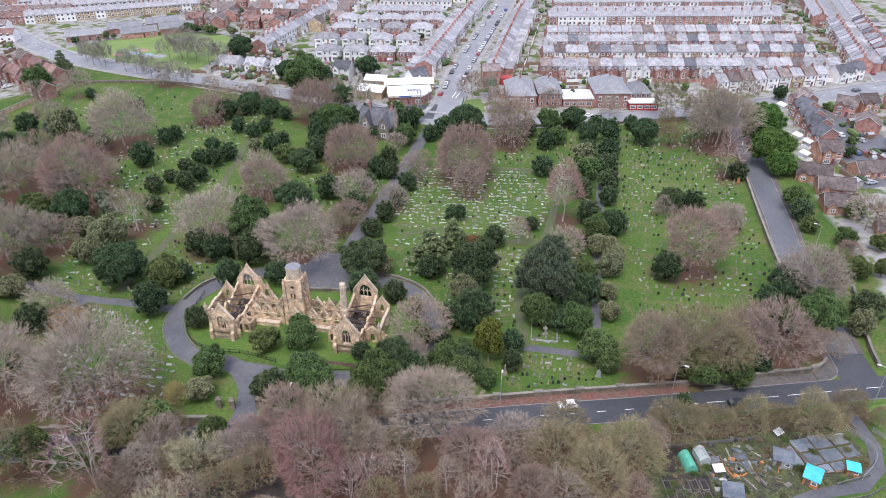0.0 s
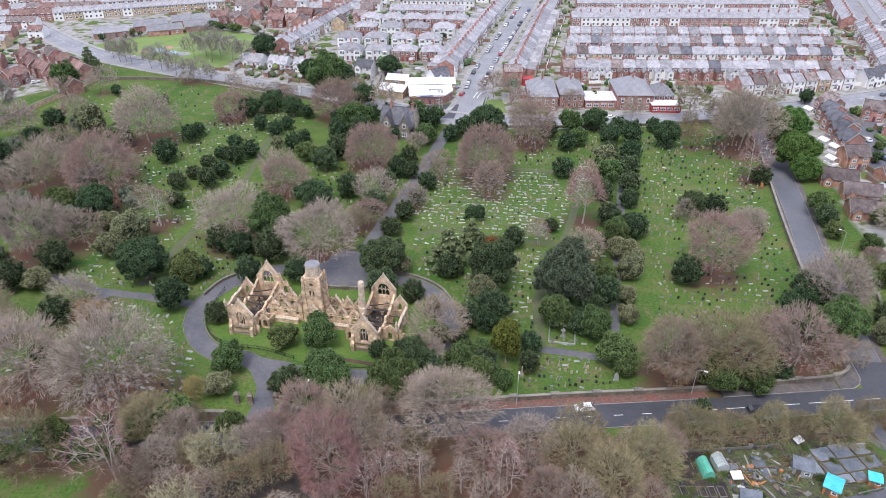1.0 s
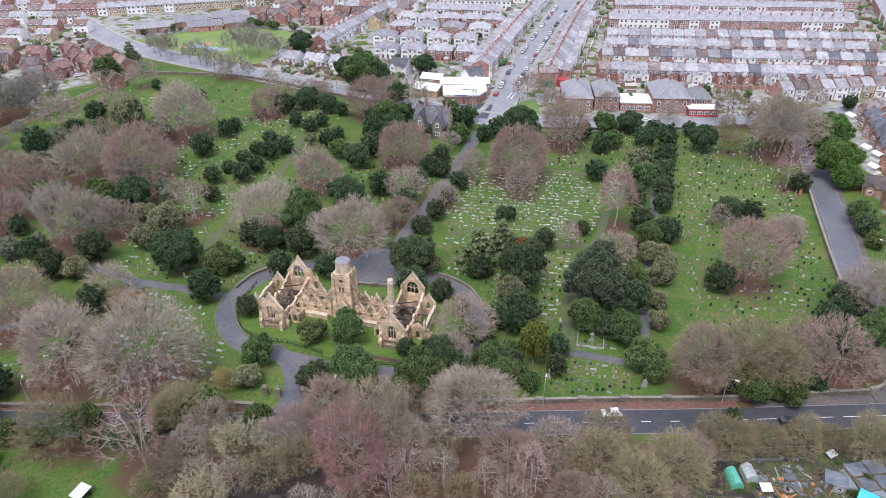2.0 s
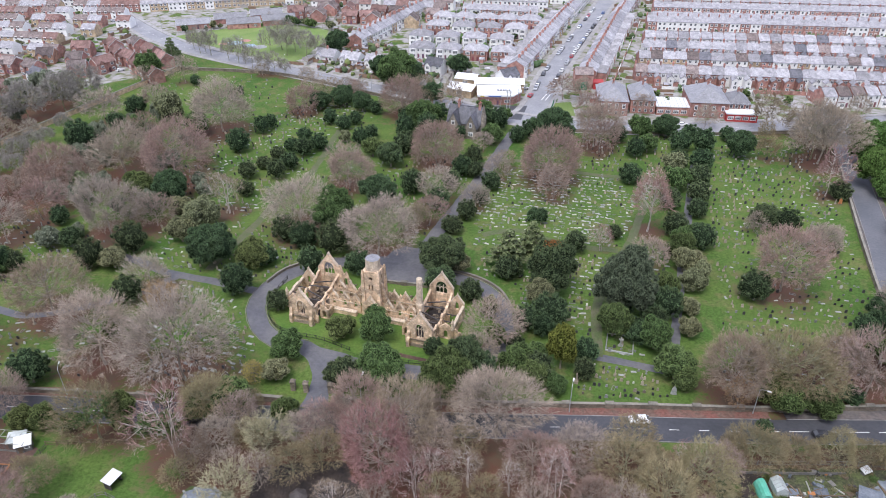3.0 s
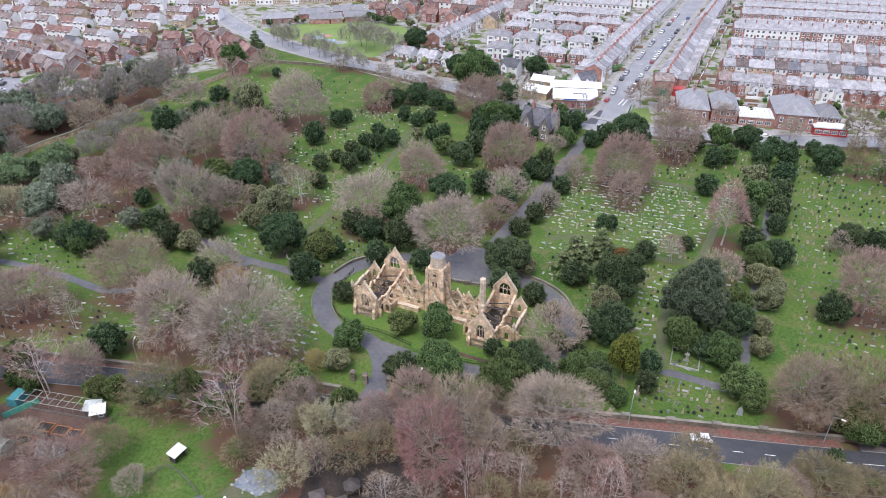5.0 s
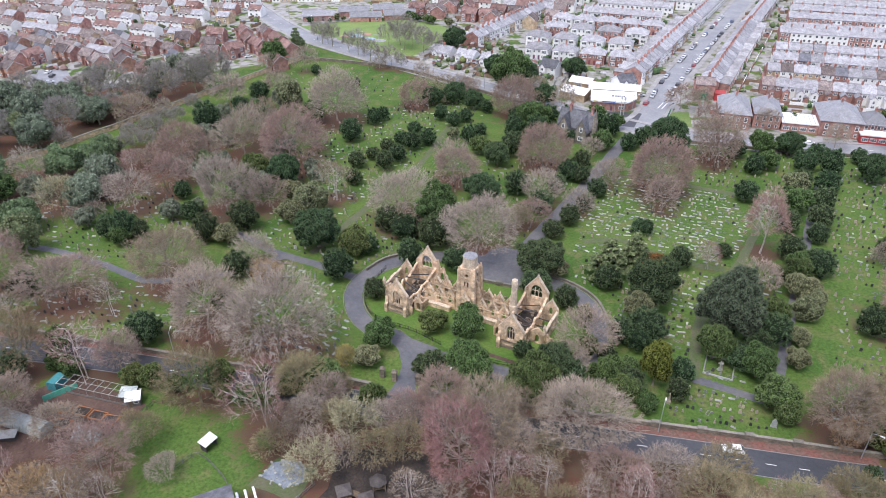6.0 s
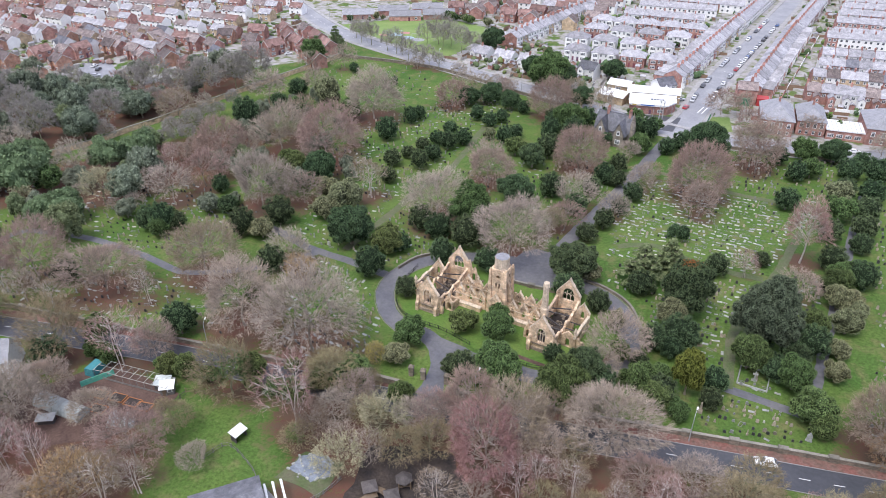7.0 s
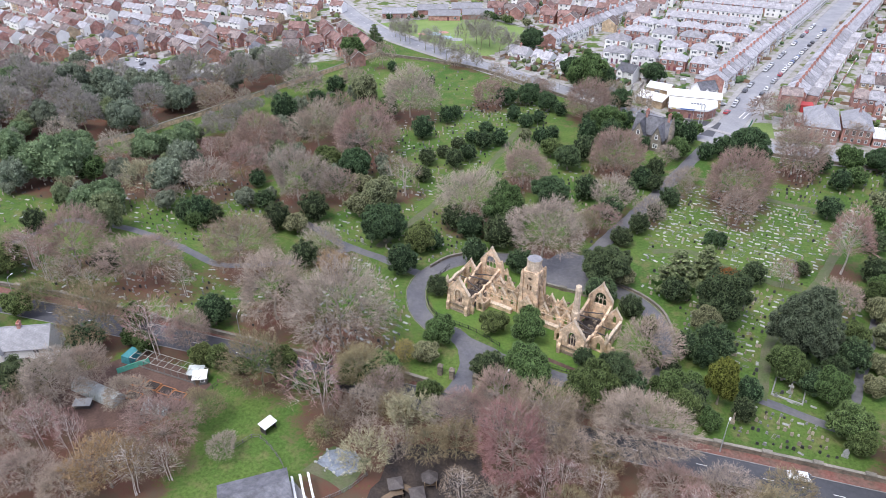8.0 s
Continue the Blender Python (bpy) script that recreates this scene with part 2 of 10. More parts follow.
for key, colour in (("car_white", (0.75, 0.75, 0.75)), ("car_silver", (0.42, 0.43, 0.45)), ("car_black", (0.025, 0.025, 0.03)),
                    ("car_blue", (0.06, 0.12, 0.28)), ("car_red", (0.40, 0.03, 0.04)), ("car_grey", (0.13, 0.135, 0.145))):
    m_, n_, b_ = node_mat(key)
    b_.inputs["Base Color"].default_value = (*colour, 1)
    b_.inputs["Roughness"].default_value = 0.3
    b_.inputs["Coat Weight"].default_value = 0.6
    MAT[key] = m_
TWIGS = {
    "brown": foliage("twigs_brown", (0.205, 0.160, 0.115), (0.335, 0.268, 0.198), 0.015, 0.25),
    "grey": foliage("twigs_grey", (0.275, 0.232, 0.190), (0.415, 0.352, 0.290), 0.015, 0.15),
    "purple": foliage("twigs_purple", (0.240, 0.168, 0.142), (0.355, 0.255, 0.215), 0.01, 0.15),
    "pink": foliage("twigs_pink", (0.245, 0.150, 0.135), (0.395, 0.255, 0.230), 0.015, 0.18),
    "cherry": foliage("twigs_cherry", (0.240, 0.135, 0.125), (0.380, 0.225, 0.208), 0.01, 0.1),
    "lime": foliage("twigs_lime", (0.205, 0.168, 0.100), (0.320, 0.265, 0.162), 0.015, 0.25),
    "lichen": foliage("twigs_lichen", (0.300, 0.275, 0.172), (0.450, 0.412, 0.270), 0.01, 0.1),
    "ash": foliage("twigs_ash", (0.275, 0.222, 0.180), (0.415, 0.336, 0.275), 0.015, 0.2),
    "rose": foliage("twigs_rose", (0.255, 0.194, 0.160), (0.382, 0.294, 0.246), 0.015, 0.2),
    "orange": foliage("twigs_orange", (0.270, 0.185, 0.100), (0.400, 0.285, 0.165), 0.015, 0.15),
    "dusk": foliage("twigs_dusk", (0.225, 0.205, 0.188), (0.340, 0.308, 0.284), 0.014, 0.25),
    "yellow": foliage("leaves_yellow", (0.34, 0.29, 0.07), (0.46, 0.39, 0.11), 0.01, 0.1),
}
LEAF_TONES = {  # dark and light sprays, hue and tint from plant to plant
    "dark": ((0.064, 0.098, 0.050), (0.126, 0.168, 0.080), 0.03, 0.35),
    "green": ((0.090, 0.130, 0.048), (0.175, 0.222, 0.086), 0.03, 0.35),
    "laurel": ((0.075, 0.135, 0.032), (0.17, 0.26, 0.08), 0.02, 0.15),
    "olive": ((0.185, 0.195, 0.105), (0.29, 0.295, 0.17), 0.02, 0.22),
    "greygreen": ((0.148, 0.172, 0.120), (0.222, 0.248, 0.178), 0.03, 0.35),
    "holmoak": ((0.072, 0.098, 0.060), (0.135, 0.166, 0.108), 0.015, 0.12),
    "woodgreen": ((0.138, 0.176, 0.090), (0.215, 0.255, 0.135), 0.035, 0.35),
    "cedar": ((0.075, 0.105, 0.045), (0.20, 0.24, 0.12), 0.015, 0.2),
    "gold": ((0.095, 0.112, 0.024), (0.235, 0.240, 0.060), 0.01, 0.1),
    "rust": ((0.20, 0.09, 0.03), (0.30, 0.12, 0.04), 0.01, 0.1),
}
LEAVES = {key: foliage("leaves_" + key, *tone) for key, tone in LEAF_TONES.items()}
# Leaf tones darkened to paint the shade inside crowns, less so for the woods.
SHADED_HEARTS = {"leaves_" + key: foliage("shaded_inner_leaves_" + key, [(0.55 if "wood" in key or "grey" in key else 0.22) * c for c in tone[0]], [(0.8 if "wood" in key or "grey" in key else 0.42) * c for c in tone[0]], *tone[2:]) for key, tone in LEAF_TONES.items()}


# ---- mesh tools ----
class Shape:
    """Corners and faces of one mesh, with a material slot for each face."""

    def __init__(self):
        self.v, self.f, self.m = [], [], []

    def face(self, pts, m=0):
        k = len(self.v)
        self.v += [tuple(p) for p in pts]
        self.f.append(tuple(range(k, k + len(pts))))
        self.m.append(m)

    def box(self, x0, x1, y0, y1, z0, z1, m=0, inset=0.0):
        """A block; inset draws in its top on all sides."""
        k, i = len(self.v), inset
        self.v += [(x0, y0, z0), (x1, y0, z0), (x1, y1, z0), (x0, y1, z0), (x0 + i, y0 + i, z1), (x1 - i, y0 + i, z1), (x1 - i, y1 - i, z1), (x0 + i, y1 - i, z1)]
        for q in ((3, 2, 1, 0), (4, 5, 6, 7), (0, 1, 5, 4), (1, 2, 6, 5), (2, 3, 7, 6), (3, 0, 4, 7)):
            self.f.append(tuple(k + a for a in q))
            self.m.append(m)

    def prism(self, outline, lo, hi, m=0, axis="y"):
        """An outline in x and z drawn out along y from lo to hi (axis "z": in x and y, drawn upwards; "x": in y and z)."""
        k, n = len(self.v), len(outline)
        for d in (lo, hi):
            for a, b in outline:
                self.v.append({"y": (a, d, b), "z": (a, b, d), "x": (d, a, b)}[axis])
        self.f += [tuple(range(k, k + n)), tuple(range(k + 2 * n - 1, k + n - 1, -1))]
        self.f += [(k + i, k + n + i, k + n + (i + 1) % n, k + (i + 1) % n) for i in range(n)]
        self.m += [m] * (n + 2)

    def tube(self, pts, radii, sides=6, m=0, cap=True):
        rings = []
        for i, p in enumerate(pts):
            p = Vector(p)
            d = Vector(pts[min(i + 1, len(pts) - 1)]) - Vector(pts[max(i - 1, 0)])
            side = d.orthogonal().normalized()
            up = d.normalized().cross(side)
            k = len(self.v)
            for s in range(sides):
                c = 2 * math.pi * s / sides
                self.v.append(tuple(p + radii[i] * (math.cos(c) * side + math.sin(c) * up)))
            rings.append(k)
        for a, b in zip(rings, rings[1:]):
            for s in range(sides):
                self.f.append((a + s, a + (s + 1) % sides, b + (s + 1) % sides, b + s))
                self.m.append(m)
        if cap:
            self.f += [tuple(range(rings[0] + sides - 1, rings[0] - 1, -1)), tuple(range(rings[-1], rings[-1] + sides))]
            self.m += [m, m]

    def join(self, other, at=None, m=0):
        k = len(self.v)
        self.v += [tuple(at @ Vector(p)) for p in other.v] if at else other.v
        self.f += [tuple(k + i for i in q) for q in other.f]
        self.m += [m + i for i in other.m]

    def mesh(self, name, mats):
        me = bpy.data.meshes.new(name)
        me.from_pydata(self.v, [], self.f)
        for key in (mats if isinstance(mats, (list, tuple)) else [mats]):
            me.materials.append(MAT[key] if isinstance(key, str) else key)
        me.polygons.foreach_set("material_index", self.m)
        bm = bmesh.new()
        bm.from_mesh(me)
        bmesh.ops.recalc_face_normals(bm, faces=bm.faces)
        bm.to_mesh(me)
        bm.free()
        return me


def part(name, shape, mats, parent, label="", at=None):
    """One mesh object under a thing or a part."""
    ob = new(name, shape if isinstance(shape, bpy.types.Mesh) else shape.mesh(name, mats))
    ob.parent = parent
    if at:
        ob.matrix_basis = at
    return tagged(ob, label)


def thing(name, label, category, m=None, group="", kind=""):
    """An Empty at a thing's base, which carries its parts."""
    ob = tagged(new(name), label, category, group, kind)
    ob.empty_display_size = 0.1
    if m:
        ob.matrix_basis = m
    return ob


def solid(name, shape, mats, label, category, m=None, group="", kind=""):
    """A thing of one mesh."""
    ob = tagged(new(name, shape.mesh(name, mats)), label, category, group, kind)
    if m:
        ob.matrix_basis = m
    return ob


def mesh_np(name, verts, faces, mats, slots=None):
    """A mesh from arrays: faces is an (n, 3) or (n, 4) array."""
    me = bpy.data.meshes.new(name)
    n, c = faces.shape
    me.vertices.add(len(verts))
    me.vertices.foreach_set("co", np.ascontiguousarray(verts, np.float32).ravel())
    me.loops.add(n * c)
    me.loops.foreach_set("vertex_index", np.ascontiguousarray(faces, np.int32).ravel())
    me.polygons.add(n)
    me.polygons.foreach_set("loop_start", np.arange(0, n * c, c, dtype=np.int32))
    for m in mats:
        me.materials.append(m)
    if slots is not None:
        me.polygons.foreach_set("material_index", np.asarray(slots, np.int32))
    me.update(calc_edges=True)
    return me


def smooth_line(pts, step=3.0):
    """A Catmull-Rom line through plan points, cut about every step metres."""
    p = [Vector((*q, 0)) for q in pts]
    p = [2 * p[0] - p[1], *p, 2 * p[-1] - p[-2]]
    out = []
    for a, b, c, d in zip(p, p[1:], p[2:], p[3:]):
        n = max(1, int((c - b).length / step))
        for i in range(n):
            t = i / n
            out.append(0.5 * (2 * b + (c - a) * t + (2 * a - 5 * b + 4 * c - d) * t * t + (3 * b - a - 3 * c + d) * t ** 3))
    return out + [p[-2]]


def strip(line, left, right, z0, z1, wobble=0.0):
    """A band along a line, from left to right of it (metres, left is positive), from height z0 up to z1, with sides."""
    s, rows = Shape(), []
    for i, p in enumerate(line):
        d = (line[min(i + 1, len(line) - 1)] - line[max(i - 1, 0)]).normalized()
        n = Vector((-d.y, d.x, 0))
        w = [wobble * (noise.noise(p * 0.3 + Vector((k * 9.1, 0, 0)))) for k in (0, 1)]
        rows.append((p + n * (left + w[0]), p + n * (right + w[1])))
    for (a, b), (c, d) in zip(rows, rows[1:]):
        s.face(((*b.xy, z1), (*d.xy, z1), (*c.xy, z1), (*a.xy, z1)))
        s.face(((*a.xy, z0), (*a.xy, z1), (*c.xy, z1), (*c.xy, z0)))
        s.face(((*b.xy, z0), (*d.xy, z0), (*d.xy, z1), (*b.xy, z1)))
    for (a, b) in (rows[0], rows[-1]):
        s.face(((*a.xy, z0), (*b.xy, z0), (*b.xy, z1), (*a.xy, z1)))
    return s


def inside(x, y, poly):
    hit = False
    for (ax, ay), (bx, by) in zip(poly, [*poly[1:], poly[0]]):
        if (ay > y) != (by > y) and x < (bx - ax) * (y - ay) / (by - ay) + ax:
            hit = not hit
    return hit


def off_line(x, y, pts):
    """How far a plan point lies from a polyline."""
    best = 1e9
    for (ax, ay), (bx, by) in zip(pts, pts[1:]):
        dx, dy = bx - ax, by - ay
        t = min(1, max(0, ((x - ax) * dx + (y - ay) * dy) / (dx * dx + dy * dy)))
        best = min(best, math.hypot(x - ax - t * dx, y - ay - t * dy))
    return best


def turned(x, y, z=0.0, deg=0.0, size=1.0):
    return pose(x, y, z, 0, 0, deg) @ Matrix.Diagonal((size, size, size, 1))

# ---- where the trees stand: plan place and crown radius, in metres ----
BROAD_A = [(-104.3, 48.9, 5.1), (-96.1, 50.1, 4.6), (-121.6, 64.4, 4.3), (-116.4, 66.7, 6.1), (-87.5, 66.9, 6.3), (-102.6, 72.3, 4.2), (-116.1, 74.3,
    5.2), (-59.3, 84.6, 4), (-56.5, 88.9, 4), (4.7, 91, 5.3), (-14.4, 92.2, 4.8), (-104.6, 93.3, 4.8), (-20.9, 94.4, 7.3), (13, 94.6, 4.6), (-35.8,
    94.9, 5), (-54.5, 95, 4.1), (39.9, 95.2, 3.3), (-27.7, 98.3, 4.3), (-34.3, 98.5, 3.5), (-31.2, 99.7, 5.8), (-2.8, 100.1, 8.6), (-19, 100.4, 4.7),
    (-7.8, 105.6, 5), (-175.2, 106, 5), (-14.6, 106, 4.3), (-72.2, 107.6, 10.7), (-156.2, 109, 8.3), (-92.3, 110.2, 10.3)]
BROAD_B = [(-134.4, 110.4, 9.3), (46.2, 117.5, 7.6), (-8.4, 121.2, 4.4), (75.1, 121.8, 7.1), (86.7, 123.9, 4.1), (53.3, 124, 5.1), (65.6, 125.3, 3.9),
    (-114.7, 125.9, 8.7), (72.4, 126.6, 4.6), (-5.2, 128, 6.5), (71.4, 129.7, 5.5), (92, 142.9, 7.9), (-193.3, 149.4, 5.7), (92.7, 152.4, 4.4),
    (-148.2, 155.6, 9.4), (-190.4, 157.4, 9.1), (67.1, 159.1, 8.8), (113.5, 165.3, 3.1), (35.1, 167.7, 4.6), (-110.1, 171.3, 5.4), (-139, 172.3, 5.7),
    (-259.5, 173.4, 7.1), (-66, 174.6, 9.4), (-226.5, 176.2, 7.9), (-32.2, 178.5, 4.6), (126.1, 180.4, 5.8), (-159.3, 180.7, 6), (-28.4, 182.6, 5.2)]
BROAD_C = [(83.5, 185.9, 2.6), (-268.2, 191.7, 8.7), (-117.1, 199.5, 11.1), (-212.5, 200.7, 8.4), (-137.9, 203.1, 9.7), (8.9, 204, 5.3), (-58.9,
    204.2, 8.7), (-192.1, 206.7, 8.3), (-193.2, 218.3, 7.4), (-138.9, 220.6, 7.7), (-8.2, 225.9, 3.6), (-16.7, 239.1, 3.7), (101.8, 242, 11.4),
    (-228.7, 242, 5.7), (25.5, 242.9, 6.3), (-222.7, 247.4, 6.5), (24.9, 249.1, 8.5), (-206.8, 253.1, 6.2), (-219.5, 255.5, 6.1), (-203.1, 260.4,
    5.8), (-157.2, 264.1, 6.5), (-196.2, 266.5, 6.9), (105.6, 267.3, 6.8), (102, 269.4, 4.6), (90.9, 272.1, 7.6), (68.5, 272.8, 4.6), (22.7, 278.1,
    5.4), (-33.1, 279.5, 5.9)]
BROAD_D = [(44.6, 283.9, 4.3), (-87.4, 287.6, 4.8), (130.8, 288.6, 4.8), (-77.3, 290.3, 3.6), (-96.7, 291.1, 4.9), (155.2, 291.3, 3.7), (-47.3, 294,
    4.9), (-177.9, 295.5, 4.9), (12.9, 297.5, 6.2), (-160.9, 299.4, 6.2), (20.5, 300.5, 5), (-117.3, 313.5, 3.6), (-123.5, 316.9, 3.9), (-129.5,
    319.6, 4.5), (-137, 322.9, 4.5), (-143.8, 330.9, 3.5), (-147.6, 332.3, 4.6), (-154.1, 335, 4.6), (-166.6, 342.3, 4.7), (-111.2, 344.4, 5),
    (-173.9, 345.1, 4.8), (-116.2, 345.1, 6.4), (-171.3, 346.4, 3.7), (-127.2, 346.5, 5.1), (-137.5, 350.3, 5.1), (-180.5, 352.3, 4), (-125.2, 354.2,
    5.7), (-133.2, 355.9, 7.2)]
PALE = [(-76.5, 70.2, 2.7), (-120, 244.9, 11.5), (-39.8, 92.2, 4.3), (-96, 139.6, 5.7), (-40, 162.8, 9.6), (-121.2, 164.4, 9.3), (-224.3, 166.5, 8.7), (83.9, 180.1, 4.7), (88.1, 184.8, 3.4),
    (67.7, 189.9, 3), (-15.7, 194.7, 4.6), (-27.5, 197.9, 6.3), (-10.2, 215.5, 4.4), (-115.4, 217.5, 4.2), (-189.6, 228.3, 6.2), (-170.4, 248, 8.3),
    (-83, 276.3, 2.6)]
LIME = [(-86.3, 76.2, 3.7), (27.7, 84.2, 5.6), (-125.1, 86.4, 6.8), (34, 89.8, 5.9), (21,
    90.2, 5.5), (-49.9, 90.9, 3.4), (-62.2, 96.8, 5.7), (-54.1, 98.8, 3), (-62.6, 99.1, 3.7), (46.3, 99.4, 5.1), (73, 99.4, 5.2), (61.1, 99.9, 4.4),
    (42.9, 100.1, 2.8), (54.1, 100.3, 3.4), (-65, 100.7, 3.6), (67.4, 101, 3.4), (88.1, 101.4, 2.8), (-58.8, 103.6, 2.5), (82.5, 104, 3.5), (57.8,
    118, 9.1), (-171.7, 150.3, 7.2), (84.7, 243.8, 4.4), (87.5, 257.9, 4.4)]
DOME = [(15.6, 83.9, 4.6), (-157.1, 191.9, 11.1), (7.4, 218.4, 10.7), (-32.5, 225.6, 9.6), (-94.7, 269.6,
    7.1), (-52.7, 271.4, 8.9)]
TALL = [(36.6, 186.1, 6.8), (96.5, 216.6, 5.9)]
BIRCH = [(-108.8, 56.6, 4), (0.5, 85.6, 3.2), (-64.4, 86.1, 5.9), (8.4, 86.2, 3.7), (-7.3, 86.8, 3.2), (-13.5, 86.9, 3.2), (-108.9, 87.8, 5.3), (21.7,
    173.2, 3.4), (-91.6, 181.5, 5.6)]
IVIED = [(-60.5, 81.1, 3.3), (-81.2, 89.1, 7), (-150.7, 90.6, 4.9), (-256.2, 183.6, 6.8), (-197.5, 192.4, 6.5), (-250.9, 202.8, 10.9)]
RUSSET = [(-91, 55.4, 6.1), (47.1, 115.1, 3.7), (-88.7, 132.3, 4.1), (70.3, 286.7, 3.1)]
YELLOW = [(-56.2, 108.8, 2.3), (-57.4, 110.5, 2.2)]
DARK_A = [(-126.4, 66.8, 5.4), (-125.6, 82.9, 3.9), (-46, 99, 2.6), (-104.6, 102.4, 4.1), (49.9, 106.3, 1.8), (-147.7, 110.2, 3.4), (-36.3, 110.9,
    3.2), (-38.1, 111.4, 3.1), (-7, 116.3, 3.1), (5, 117.2, 3.4), (-11.3, 117.3, 4.7), (-183.1, 117.8, 3.4), (70.4, 118.6, 2.5), (15.2, 119.2, 2.3),
    (-18.6, 123.2, 2.3), (-198.1, 123.2, 4.1), (-167.7, 125.6, 4.5), (15.7, 126, 2.9), (-0.6, 127.3, 2.2), (6.2, 133.1, 2.7), (-213.9, 133.1, 3.6),
    (28, 133.6, 3), (-99.2, 134.2, 3.6), (-60, 134.8, 2.9), (2.1, 134.8, 3.1), (-193.1, 135.5, 5.4), (-210.6, 135.9, 4.1), (28.3, 136, 2.3)]
DARK_B = [(7.9, 136.7, 4.3), (104.1, 137.4, 4.1), (32.8, 138.4, 2.8), (-207.3, 138.8, 2.9), (-145.8, 140.5, 3.5), (-72.4, 140.8, 4.2), (-191.6, 141.5,
    4.9), (31.8, 141.6, 3.1), (81.3, 141.6, 2.8), (25.1, 142, 2.8), (-142, 142.2, 3.9), (-138.2, 143.9, 2.8), (86.7, 144.2, 5.4), (35.8, 144.4, 3.7),
    (-12.1, 145.1, 2.9), (-117.7, 147.7, 3.9), (-20.3, 148.5, 3.9), (-161, 148.9, 5.1), (-220.7, 149.4, 5.2), (-225.8, 151.7, 3.8), (-56.3, 152, 3.3),
    (-84.7, 153.6, 6.3), (-43.9, 153.9, 3.7), (59.5, 154.3, 3.7), (-218.4, 154.5, 3.8), (-70, 154.6, 3), (-129.9, 154.6, 3.7), (-110.1, 156.3, 4.3)]
DARK_C = [(-3.6, 156.7, 3.5), (-21.2, 158, 6.6), (-242.2, 159, 5.8), (-52.9, 164.1, 4.5), (-62.8, 166.1, 4.3), (-68.7, 167.9, 3.5), (14.3, 172.3,
    3.2), (-236.4, 174.8, 3.3), (-241.2, 175.1, 4.5), (-169.4, 177.7, 5), (-21, 178, 3.5), (49.8, 179.1, 4.5), (-204.7, 179.1, 5.3), (-240.9, 179.9,
    3.3), (26.3, 180.9, 2.5), (44.1, 185.3, 3.9), (-112.1, 185.9, 5.5), (109.2, 186.5, 3.9), (-17.8, 186.6, 3.4), (76.5, 191.2, 4.5), (-27.2, 192.5,
    3.9), (71.4, 193.1, 4.6), (-90.4, 193.3, 3.2), (-46.3, 193.7, 5.8), (-230.6, 194.1, 6.4), (52.7, 197.3, 3.4), (-14.1, 198.1, 3.2), (-258.4, 199.9,
    4)]
DARK_D = [(44.9, 201.7, 3.8), (-36.5, 202.1, 4.4), (-94.6, 206, 3.4), (-176.8, 206.5, 4), (54.1, 206.8, 4.1), (-85.1, 207.1, 3.6), (-11.8, 207.6,
    3.5), (-24.9, 208.1, 3.4), (-207.7, 211.7, 4.7), (-202.8, 212.9, 3.4), (-92.2, 214.6, 2.9), (-83, 215, 3.4), (100.1, 215.6, 3.8), (-208.9, 216.6,
    3.4), (-18, 216.8, 3.3), (-22.2, 217.1, 3.9), (-161.8, 217.7, 5.8), (34.1, 218, 4.2), (56.4, 218.7, 4.3), (-48.1, 221.6, 4.9), (-89.6, 222.8,
    3.1), (-81.4, 226.4, 3.5), (-106.5, 227.6, 4.5), (-19.3, 227.8, 3.6), (-86.5, 229.8, 3.2), (-251.7, 230.8, 4.1), (-44.7, 230.9, 4.5), (51.9,
    231.1, 4.2)]
DARK_E = [(59.7, 232, 4.3), (-77.4, 232, 3.6), (-62.8, 237.7, 3.1), (-85, 240.4, 3.1), (38, 241, 3.8), (-162.7, 242.8, 3.9), (75.3, 244.6, 4.9),
    (-104, 245, 3.2), (-60.8, 245.4, 3.2), (63.2, 247.3, 4.5), (54.7, 247.3, 4.5), (-39.2, 248.7, 4.3), (-4.5, 248.7, 3.4), (-47.8, 248.8, 4.3), (8.9,
    249.8, 7.7), (-26.6, 250.3, 2.8), (-102.3, 250.3, 2.8), (-73.4, 252.6, 3.3), (33, 253.3, 3.7), (0.4, 253.8, 4.4), (-79.7, 257.6, 3.1), (-162.1,
    257.8, 4.7), (-70, 258.7, 3.1), (60.1, 258.7, 3.8), (-12.7, 259.5, 4), (73.7, 259.6, 3.3), (51.1, 260.9, 4.9), (-17.5, 262.4, 3.8)]
DARK_F = [(-50.2, 263.8, 3.4), (-36.8, 265.6, 3.8), (-21.1, 266.5, 3.4), (-30.7, 269.6, 3.4), (-63.9, 271.1, 3), (-70.4, 273.5, 4.6), (-88.5, 273.6,
    4.6), (-80.3, 278.5, 5.3), (-42.6, 286.2, 4.8), (145.8, 291.9, 3.2), (-154.3, 295.9, 2.7), (-55, 305.8, 6.3), (-71.1, 317.3, 5.2), (-35.5, 327.6,
    5.4), (-102.6, 354.8, 5.9)]
